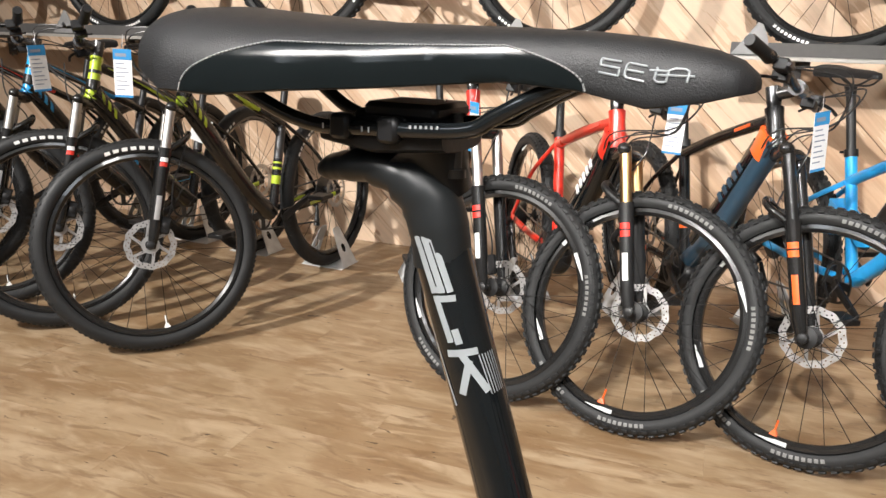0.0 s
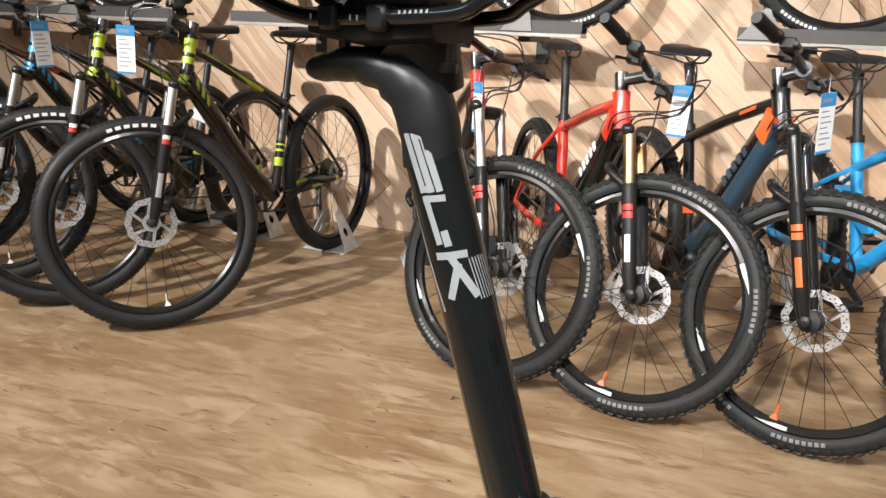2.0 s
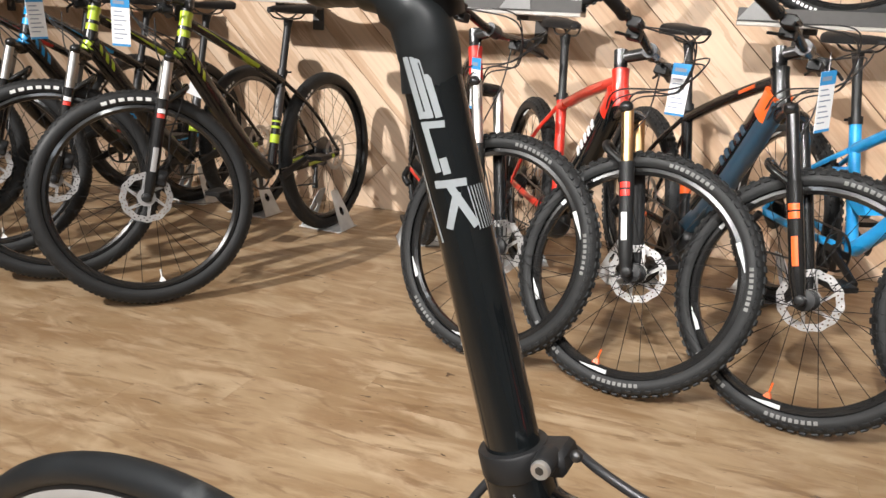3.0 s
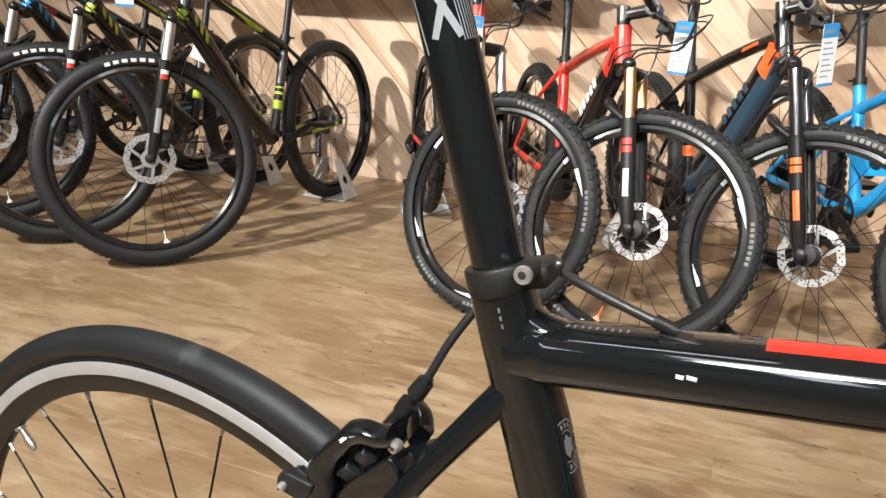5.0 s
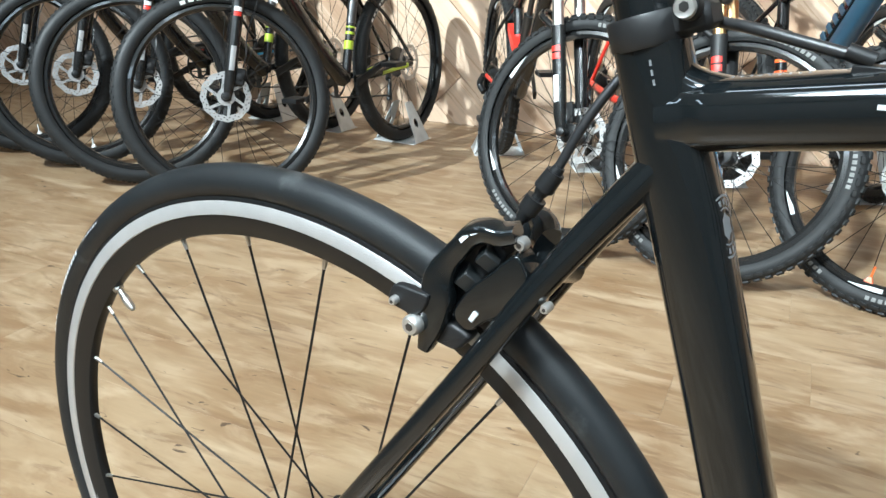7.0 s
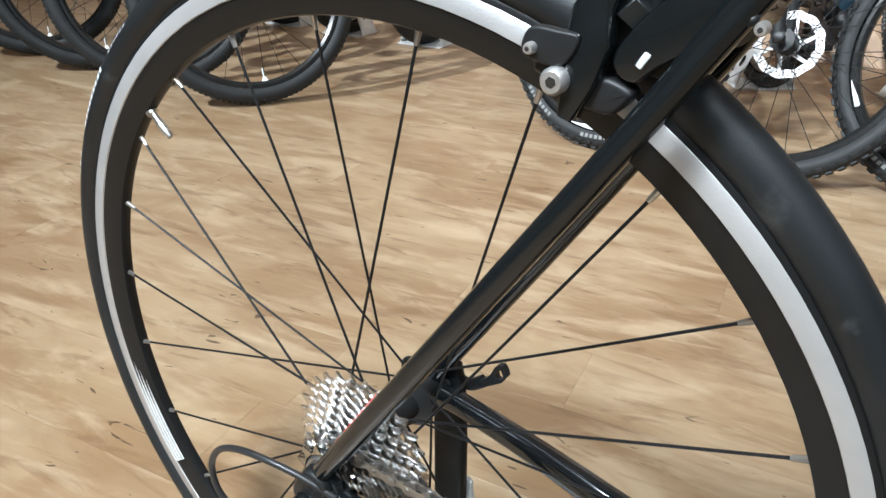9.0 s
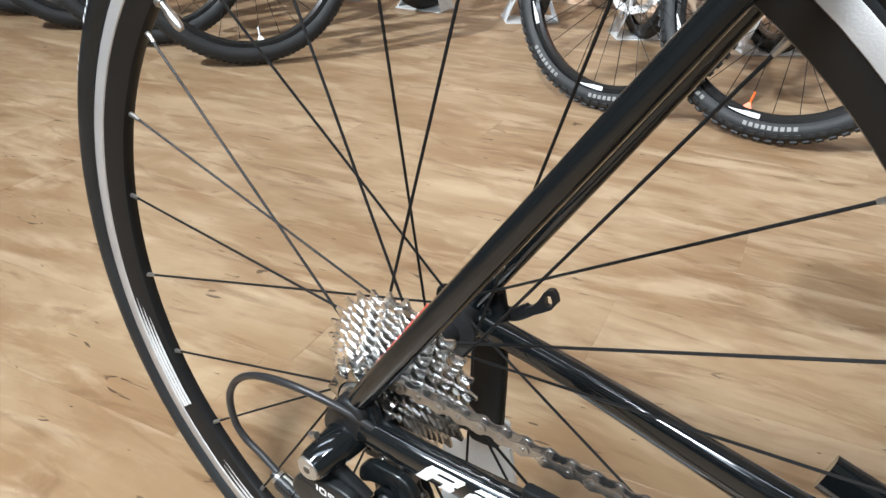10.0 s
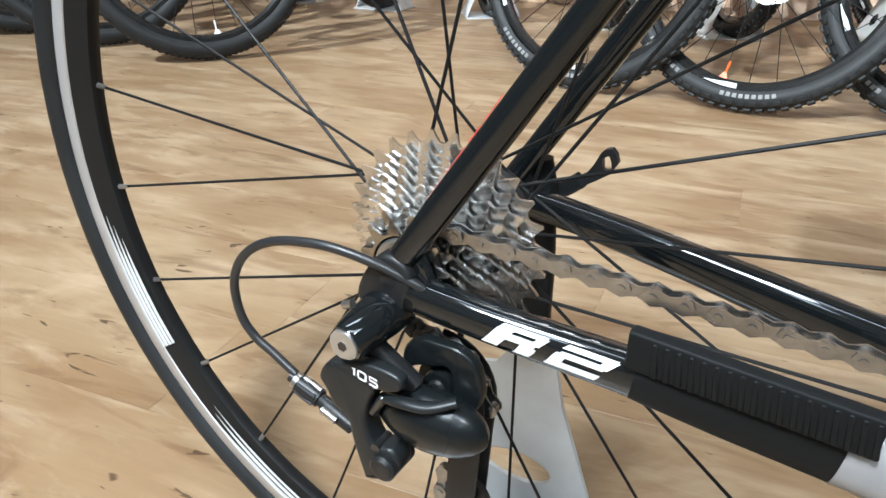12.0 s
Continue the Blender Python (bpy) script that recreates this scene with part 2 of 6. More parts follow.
M_OILED = material("oiled_cog_steel", (0.42, 0.405, 0.38), 0.22, 1.0, vary=0.4, grain=200)
M_GUARD = material("soft_black_rubber", (0.0063, 0.0071, 0.0075), 0.6, spec=0.18, bump=0.2)
M_DISC = material("brake_disc_steel", (0.52, 0.51, 0.50), 0.36, 0.8, vary=0.2)
M_CHAIN = material("oiled_chain_steel", (0.34, 0.335, 0.325), 0.28, 0.95, vary=0.35, grain=150)
M_DARKST = material("dark_steel", (0.10, 0.10, 0.10), 0.35, 0.9)
M_PLATE = material("galvanised_sheet", (0.60, 0.62, 0.63), 0.48, 0.25, grain=25, vary=0.18, bump=0.1)
M_RAIL = material("grey_powder_coat", (0.075, 0.072, 0.07), 0.5, bump=0.15)
M_RAILEDGE = material("pale_rail_edge", (0.5, 0.48, 0.45), 0.4, 0.5)
M_WHITE = material("white_print", (0.80, 0.80, 0.78), 0.5, vary=0.06)
M_LGREY = material("light_grey_print", (0.60, 0.62, 0.62), 0.4, vary=0.1)
M_MGREY = material("mid_grey_print", (0.30, 0.30, 0.30), 0.5, vary=0.15)
M_TICK = material("faint_grey_print", (0.14, 0.145, 0.15), 0.35, vary=0.1)
M_DECAL = material("pale_grey_decal", (0.52, 0.52, 0.515), 0.4, vary=0.1)
M_PRINT = material("silver_print", (0.27, 0.29, 0.30), 0.4, vary=0.1)
M_THREAD = material("grey_thread", (0.22, 0.22, 0.215), 0.7, vary=0.4, grain=400)
M_RED = material("red_print", (0.66, 0.030, 0.018), 0.4, coat=0.3)
M_TYREINK = material("worn_tyre_ink", (0.17, 0.17, 0.165), 0.6, vary=0.35, grain=90)
M_REDPAINT = material("signal_red_lacquer", (0.66, 0.032, 0.016), 0.3, coat=0.8)
M_ORANGE = material("orange_lacquer", (0.85, 0.13, 0.02), 0.32, coat=0.6)
M_LIME = material("lime_lacquer", (0.42, 0.56, 0.03), 0.32, coat=0.6)
M_BLUE = material("sky_blue_lacquer", (0.02, 0.33, 0.72), 0.3, coat=0.8)
M_NAVY = material("petrol_blue_lacquer", (0.025, 0.06, 0.095), 0.32, coat=0.6)
M_TAGBLUE = material("tag_blue_card", (0.03, 0.25, 0.55), 0.5)
M_TAGGREY = material("tag_grey_ink", (0.22, 0.26, 0.33), 0.6)
M_CARD = material("white_card", (0.78, 0.79, 0.80), 0.55, vary=0.05)
M_GOLD = material("gold_anodised", (0.55, 0.36, 0.17), 0.3, 1.0)
M_CABLE = material("cable_housing", (0.02, 0.02, 0.021), 0.4)
M_CLOUD = material("cloudy_tape", (0.285, 0.285, 0.291), 0.35, vary=0.2)
M_RIM = material("black_anodised_rim", (0.0095, 0.0095, 0.0098), 0.38, spec=0.25)


# ---- mesh building ----
def V(x, y, z):
    return Vector((x, y, z))


def spline(pts, k=6):
    """A smooth line through the points, k steps a span."""
    p = [Vector(a) for a in pts]
    p = [2 * p[0] - p[1]] + p + [2 * p[-1] - p[-2]]
    out = []
    for i in range(1, len(p) - 2):
        a, b, c, d = p[i - 1:i + 3]
        for j in range(k):
            t = j / k
            out.append(0.5 * (2 * b + (c - a) * t + (2 * a - 5 * b + 4 * c - d) * t * t + (3 * b - a - 3 * c + d) * t ** 3))
    return out + [p[-2]]


class Geo:
    def __init__(self):
        self.v, self.f = [], []

    def add(self, verts, faces, m=None):
        n = len(self.v)
        self.v += [tuple(m @ Vector(a)) if m else tuple(a) for a in verts]
        self.f += [tuple(i + n for i in q) for q in faces]
        return self

    def tube(self, pts, r, n=12, side=None, power=2.0, caps=True, m=None):
        """A pipe through pts; r: a radius, or for each point a radius or (half-width along side, half-height)."""
        pts = [Vector(p) for p in pts]
        k = len(pts)
        rs = list(r) if isinstance(r, (list, tuple)) and len(r) == k else [r] * k
        verts, faces = [], []
        up = None
        for i in range(k):
            d = (pts[min(i + 1, k - 1)] - pts[max(i - 1, 0)]).normalized()
            if side is not None:
                a = Vector(side)
                a = (a - d * a.dot(d)).normalized()
            else:
                if up is None:
                    up = d.orthogonal().normalized()
                a = (up - d * up.dot(d)).normalized()
                up = a
            b = d.cross(a)
            ra, rb = rs[i] if isinstance(rs[i], (list, tuple)) else (rs[i], rs[i])
            for j in range(n):
                q = 2 * math.pi * j / n
                c, s = math.cos(q), math.sin(q)
                c2 = math.copysign(abs(c) ** (2 / power), c)
                s2 = math.copysign(abs(s) ** (2 / power), s)
                verts.append(pts[i] + a * (ra * c2) + b * (rb * s2))
        for i in range(k - 1):
            for j in range(n):
                faces.append((i * n + j, i * n + (j + 1) % n, (i + 1) * n + (j + 1) % n, (i + 1) * n + j))
        if caps:
            faces.append(tuple(reversed(range(n))))
            faces.append(tuple(range((k - 1) * n, k * n)))
        return self.add(verts, faces, m)

    def rod(self, a, b, r, n=10, m=None):
        return self.tube([a, b], r, n, m=m)

    def box(self, c, size, m=None, bev=0.12):
        """A block with bevelled edges, centred on c."""
        h = [s / 2 for s in size]
        k = min(h) * bev * 2
        verts, idx = [], {}
        for sx in (-1, 1):
            for sy in (-1, 1):
                for sz in (-1, 1):
                    for ax in range(3):
                        p = [sx * h[0], sy * h[1], sz * h[2]]
                        for o in range(3):
                            if o != ax:
                                p[o] -= math.copysign(k, p[o])
                        idx[sx, sy, sz, ax] = len(verts)
                        verts.append((p[0] + c[0], p[1] + c[1], p[2] + c[2]))
        faces = []
        for ax in range(3):
            o1, o2 = [o for o in range(3) if o != ax]
            for s in (-1, 1):
                def key(a, b):
                    q = [0, 0, 0]
                    q[ax], q[o1], q[o2] = s, a, b
                    return idx[(*q, ax)]
                faces.append((key(-1, -1), key(1, -1), key(1, 1), key(-1, 1)))
            for a in (-1, 1):
                for b in (-1, 1):
                    def kk(e, which):
                        q = [0, 0, 0]
                        q[ax], q[o1], q[o2] = e, a, b
                        return idx[(*q, which)]
                    faces.append((kk(-1, o1), kk(1, o1), kk(1, o2), kk(-1, o2)))
        for sx in (-1, 1):
            for sy in (-1, 1):
                for sz in (-1, 1):
                    faces.append(tuple(idx[sx, sy, sz, ax] for ax in range(3)))
        return self.add(verts, faces, m)

    def lathe(self, prof, n=48, m=None, closed=False):
        """Turns (radius, y) round the local Y axis."""
        k = len(prof)
        verts = [(r * math.cos(2 * math.pi * j / n), y, r * math.sin(2 * math.pi * j / n)) for j in range(n) for r, y in prof]
        faces = []
        for j in range(n):
            for i in range(k if closed else k - 1):
                a, b = j * k + i, j * k + (i + 1) % k
                c, d = ((j + 1) % n) * k + (i + 1) % k, ((j + 1) % n) * k + i
                faces.append((a, b, c, d))
        return self.add(verts, faces, m)

    def slab(self, poly, y0, y1, m=None):
        """A plate: an outline in X and Z, from y0 to y1."""
        k = len(poly)
        verts = [(x, y0, z) for x, z in poly] + [(x, y1, z) for x, z in poly]
        faces = [tuple(range(k)), tuple(reversed(range(k, 2 * k)))]
        faces += [(i, i + k, (i + 1) % k + k, (i + 1) % k) for i in range(k)]
        return self.add(verts, faces, m)

    def pillow(self, poly, y0, y1, r, k=3, smooth=True):
        """A cast plate with rounded edges: an outline in X and Z, from y0 to y1, edges rounded by r."""
        if smooth:
            q = [V(x, 0, z) for x, z in poly]
            q = spline([q[-1]] + q + [q[0], q[1]], k)[k:-k - 1]
            poly = [(p.x, p.z) for p in q]
        n = len(poly)
        area = sum(poly[i][0] * poly[(i + 1) % n][1] - poly[(i + 1) % n][0] * poly[i][1] for i in range(n))
        sg = 1 if area > 0 else -1
        nor = []
        for i in range(n):
            dx, dz = poly[(i + 1) % n][0] - poly[i - 1][0], poly[(i + 1) % n][1] - poly[i - 1][1]
            ln = math.hypot(dx, dz) or 1
            nor.append((-sg * dz / ln, sg * dx / ln))
        rows = [(y0 + r * (1 - math.cos(radians(a))), r * (1 - math.sin(radians(a)))) for a in (0, 22, 45, 68, 90)]
        rows += [(y1 - r * (1 - math.cos(radians(a))), r * (1 - math.sin(radians(a)))) for a in (90, 68, 45, 22, 0)]
        verts = [(poly[i][0] + nor[i][0] * ins, y, poly[i][1] + nor[i][1] * ins) for y, ins in rows for i in range(n)]
        faces = [tuple(range(n)), tuple(reversed(range(9 * n, 10 * n)))]
        faces += [(a * n + i, a * n + (i + 1) % n, (a + 1) * n + (i + 1) % n, (a + 1) * n + i) for a in range(9) for i in range(n)]
        return self.add(verts, faces)

    def ringslab(self, outer, inner, y0, y1, m=None):
        """A plate with a hole; both outlines have as many points."""
        k = len(outer)
        verts = [(x, y, z) for y in (y0, y1) for loop in (outer, inner) for x, z in loop]
        faces = []
        for i in range(k):
            j = (i + 1) % k
            faces += [(i, j, k + j, k + i), (2 * k + i, 3 * k + i, 3 * k + j, 2 * k + j), (i, 2 * k + i, 2 * k + j, j), (k + i, k + j, 3 * k + j, 3 * k + i)]
        return self.add(verts, faces, m)

    def ball(self, c, r, m=None, n=12):
        rx, ry, rz = r if isinstance(r, (list, tuple)) else (r, r, r)
        prof = [(max(1e-5, math.sin(math.pi * i / 8)), -math.cos(math.pi * i / 8)) for i in range(9)]
        mm = Matrix.Translation(c) @ Matrix.Diagonal((rx, ry, rz, 1))
        return self.lathe(prof, n, (m @ mm) if m else mm)

    def mesh(self, name, smooth=True, angle=40):
        me = bpy.data.meshes.new(name)
        me.from_pydata(self.v, [], self.f)
        me.validate()
        bm = bmesh.new()
        bm.from_mesh(me)
        bmesh.ops.recalc_face_normals(bm, faces=bm.faces)
        if smooth:
            for f in bm.faces:
                f.smooth = True
            lim = radians(angle)
            for e in bm.edges:
                if len(e.link_faces) == 2 and e.calc_face_angle(0) > lim:
                    e.smooth = False
        bm.to_mesh(me)
        bm.free()
        return me


def part(name, geo, mat, parent, m=None, label="", smooth=True):
    """One mesh object under a thing or under a part; geo: a Geo, or a mesh that is shared."""
    me = geo.mesh(name, smooth) if isinstance(geo, Geo) else geo
    if not me.materials:
        me.materials.append(mat)
    ob = new(name, me)
    if parent is not None:
        ob.parent = parent
    if m is not None:
        ob.matrix_basis = m
    if label:
        tagged(ob, label)
    return ob


def thing(name, label, category, m, group=""):
    ob = new(name)
    ob.empty_display_size = 0.05
    ob.matrix_basis = m
    return tagged(ob, label, category, group)


def block_strokes(lines, width, place, grow=0.5):
    """Printed block letters: every straight stroke is a square-ended band of its own, a hair over the last."""
    g = Geo()
    for k, ln in enumerate((a, b) for line in lines for a, b in zip(line, line[1:])):
        (a0, b0), (a1, b1) = ln
        length = math.hypot(a1 - a0, b1 - b0)
        da, db = (a1 - a0) / length, (b1 - b0) / length
        a0, b0, a1, b1 = a0 - da * width * grow, b0 - db * width * grow, a1 + da * width * grow, b1 + db * width * grow
        n = max(2, int(length / 0.0015))
        vs = []
        for i in range(n + 1):
            a, b = a0 + (a1 - a0) * i / n, b0 + (b1 - b0) * i / n
            vs += [place(a - db * width * f, b + da * width * f, 0.00003 * (k % 5)) for f in (-0.5, -0.17, 0.17, 0.5)]
        g.add(vs, [(4 * i + j, 4 * i + j + 1, 4 * i + j + 5, 4 * i + j + 4) for i in range(n) for j in range(3)])
    return g


def strokes(lines, width, place, step=0.002, lift=0.0):
    """Flat printed strokes: each line of (a, b) is a band of that width; place(a, b) gives its spot on the surface."""
    g = Geo()
    for line in lines:
        w = width
        pts = []
        for (a0, b0), (a1, b1) in zip(line, line[1:]):
            k = max(1, int(math.hypot(a1 - a0, b1 - b0) / step))
            pts += [(a0 + (a1 - a0) * i / k, b0 + (b1 - b0) * i / k) for i in range(k)]
        pts.append(line[-1])
        left, right = [], []
        for i, (a, b) in enumerate(pts):
            pa, pb = pts[max(0, i - 1)], pts[min(len(pts) - 1, i + 1)]
            da, db = pb[0] - pa[0], pb[1] - pa[1]
            ln = math.hypot(da, db) or 1
            na, nb = -db / ln * w / 2, da / ln * w / 2
            left.append((a + na, b + nb))
            right.append((a - na, b - nb))
        n = len(pts)
        verts = [place(*q) for q in left] + [place(*q) for q in pts] + [place(*q) for q in right]
        faces = [(i, i + 1, n + i + 1, n + i) for i in range(n - 1)] + [(n + i, n + i + 1, 2 * n + i + 1, 2 * n + i) for i in range(n - 1)]
        g.add(verts, faces)
    return g


WALL_AT = pose(-0.49, 3.785, 0, 0, 0, ROOM_YAW)


def in_room(s, d, z=0.0, turn=0.0):
    """A pose by the long wall: s metres along it, d metres out from it."""
    return WALL_AT @ pose(s, -d, z, 0, 0, turn)

# ---- room ----
def clip(poly, a, b, c):
    """The part of a polygon where a*x + b*y <= c."""
    out = []
    for (x0, y0), (x1, y1) in zip(poly, poly[1:] + poly[:1]):
        d0, d1 = a * x0 + b * y0 - c, a * x1 + b * y1 - c
        if d0 <= 0:
            out.append((x0, y0))
        if d0 * d1 < 0:
            t = d0 / (d0 - d1)
            out.append((x0 + t * (x1 - x0), y0 + t * (y1 - y0)))
    return out


S0, S1, D1, HIGH = -4.5, 4.5, 7.0, 3.0  # the room: along the long wall, out from it, its height


def structure(name, geo, mat, label, m=WALL_AT, smooth=False):
    ob = part(name, geo, mat, None, m, "", smooth)
    return tagged(ob, label, "structure", "", "structure")


floor = structure("floor", Geo().box(((S0 + S1) / 2, -D1 / 2, -0.06), (S1 - S0 + 0.4, D1 + 0.4, 0.1), bev=0.01), M_GAP, "rustic oak-look plank floor of a shop")
wall_north = structure("wall_north", Geo().box(((S0 + S1) / 2, 0.085, HIGH / 2), (S1 - S0 + 0.4, 0.13, HIGH), bev=0.01), M_GAP, "wall clad in diagonal pale spruce boards")
# added walls and ceiling, never in view: they bounce light and fill reflections
structure("wall_south", Geo().box(((S0 + S1) / 2, -D1 - 0.06, HIGH / 2), (S1 - S0 + 0.4, 0.12, HIGH), bev=0.01), M_PLASTER, "unseen plain painted wall added behind the camera")
structure("wall_west", Geo().box((S0 - 0.06, -D1 / 2, HIGH / 2), (0.12, D1, HIGH), bev=0.01), M_PLASTER, "unseen plain painted side wall, added to close the room")
structure("wall_east", Geo().box((S1 + 0.06, -D1 / 2, HIGH / 2), (0.12, D1, HIGH), bev=0.01), M_PLASTER, "unseen plain painted side wall, added to close the room")
structure("ceiling", Geo().box(((S0 + S1) / 2, -D1 / 2, HIGH + 0.05), (S1 - S0 + 0.4, D1 + 0.4, 0.1), bev=0.01), M_CEIL, "unseen plain light ceiling, added to close the room")

# ---- mountain bikes ----
MESH = {}


def kept(key, make):
    """A mesh that alike parts share."""
    if key not in MESH:
        MESH[key] = make().mesh(key)
    return MESH[key]


def circle(r, n, x=0.0, z=0.0, start=0.0, rz=None):
    return [(x + r * math.cos(start + 2 * math.pi * i / n), z + (rz or r) * math.sin(start + 2 * math.pi * i / n)) for i in range(n)]


def mtb_tyre(radius, wide, knobs):
    g = Geo()
    c = radius - wide * 0.93
    prof = []
    for i in range(17):
        q = radians(-128 + 256 * i / 16)
        prof.append((c + wide * 0.9 * math.cos(q), wide * 0.92 * math.sin(q)))
    g.lathe(prof, 80)
    rnd = random.Random(3)
    if knobs:
        n = 76
        for i in range(n):
            a = 2 * math.pi * i / n
            for row in (-2, -1, 1, 2):
                q = radians(row * (34 if abs(row) == 2 else 22) * 0.9)
                a2 = a + (0.5 * math.pi * 2 / n if abs(row) == 2 else 0)
                m = Matrix.Rotation(-a2, 4, "Y") @ pose(c, 0, 0) @ Matrix.Rotation(q, 4, "Z") @ pose(wide * 0.9, 0, 0)
                g.box((0.001, 0, 0), (0.007, 0.010 if abs(row) == 2 else 0.008, 0.015 + 0.003 * rnd.random()), m)
    else:
        n = 120
        for i in range(n):
            a = 2 * math.pi * i / n
            for row in (-1, 0, 1):
                q = radians(row * 33 + (8 if i % 2 else -8))
                m = Matrix.Rotation(-a, 4, "Y") @ pose(c, 0, 0) @ Matrix.Rotation(q, 4, "Z") @ pose(wide * 0.9, 0, 0)
                g.box((0.0, 0, 0), (0.0035, 0.011, 0.010), m)
    return g


def mtb_rim(radius, wide):
    c = radius - wide * 1.5
    return Geo().lathe([(c, 0.0135), (c - 0.012, 0.0145), (c - 0.021, 0.008), (c - 0.022, 0), (c - 0.021, -0.008), (c - 0.012, -0.0145), (c, -0.0135)], 80, closed=True)


def mtb_spokes(radius, wide, n=28):
    g = Geo()
    c = radius - wide * 1.5 - 0.02
    for i in range(n):
        a = 2 * math.pi * i / n
        s = 1 if i % 2 else -1
        b = a + radians(62) * (1 if (i // 2) % 2 else -1)
        g.tube([V(c * math.cos(a), 0, c * math.sin(a)), V(0.026 * math.cos(b), s * 0.028, 0.026 * math.sin(b))], 0.0011, 5)
    return g


def mtb_hub():
    return Geo().lathe([(0.001, -0.055), (0.009, -0.055), (0.009, -0.036), (0.028, -0.033), (0.028, -0.024), (0.014, -0.018), (0.014, 0.018), (0.028, 0.024), (0.028, 0.033), (0.009, 0.036), (0.009, 0.055), (0.001, 0.055)], 24)


def mtb_cassette():
    g = Geo()
    for i in range(9):
        y, r = -0.020 - 0.004 * i, 0.068 - 0.0055 * i
        g.lathe([(0.012, y + 0.002), (0.02, y), (r, y), (r, y - 0.0015), (0.02, y - 0.0015), (0.012, y - 0.0032)], 30)
    return g


def rotor(r):
    """A brake disc: a ring with two rows of small holes and a faintly wavy rim, on swept arms."""
    g = Geo()
    n, t = 96, 0.001
    rows = [0.76, 0.81, 0.855, 0.90, 0.945, 1.0]
    for i in range(n):
        a0, a1 = 2 * math.pi * i / n, 2 * math.pi * (i + 1) / n
        for k in range(5):
            if k == 1 and i % 4 == 0 or k == 3 and i % 4 == 2:
                continue
            q = [(rows[k], a0), (rows[k + 1], a0), (rows[k + 1], a1), (rows[k], a1)]
            q = [(r * (f + (0.018 * math.sin(12 * a) if f in (0.76, 1.0) else 0)), a) for f, a in q]
            vs = [(rr * math.cos(a), y, rr * math.sin(a)) for y in (-t, t) for rr, a in q]
            g.add(vs, [(0, 1, 2, 3), (7, 6, 5, 4), (0, 4, 5, 1), (1, 5, 6, 2), (2, 6, 7, 3), (3, 7, 4, 0)])
    for i in range(6):
        a = 2 * math.pi * i / 6
        for b0, b1, wd in ((0.0, 0.55, 0.10), (0.34, 0.62, 0.07)):
            p = [(r * 0.3, a + b0), (r * 0.3, a + b0 + wd * 2), (r * 0.79, a + b1 + wd), (r * 0.79, a + b1)]
            g.slab([(rr * math.cos(q), rr * math.sin(q)) for rr, q in p], -t * 0.9, t * 0.9)
    g.ringslab(circle(r * 0.36, 24), circle(r * 0.2, 24), -t, t)
    return g


def tyre_print(radius, wide, arcs):
    """Plain printed bars on both sidewalls."""
    g = Geo()
    c = radius - wide * 0.93
    for s in (-1, 1):
        for mid, count, gap in arcs:
            for i in range(count):
                a = radians(mid) + (i - (count - 1) / 2) * gap
                m = Matrix.Rotation(-a, 4, "Y")
                vs = []
                for da in (-0.32 * gap, 0.32 * gap):
                    for q in (106, 117, 128):
                        rr, yy = c + wide * 0.915 * math.cos(radians(q) - radians(20)), wide * 0.935 * math.sin(radians(q) - radians(20)) * s
                        vs.append((rr * math.cos(da), yy, rr * math.sin(da)))
                g.add(vs, [(0, 1, 4, 3), (1, 2, 5, 4)], m)
    return g


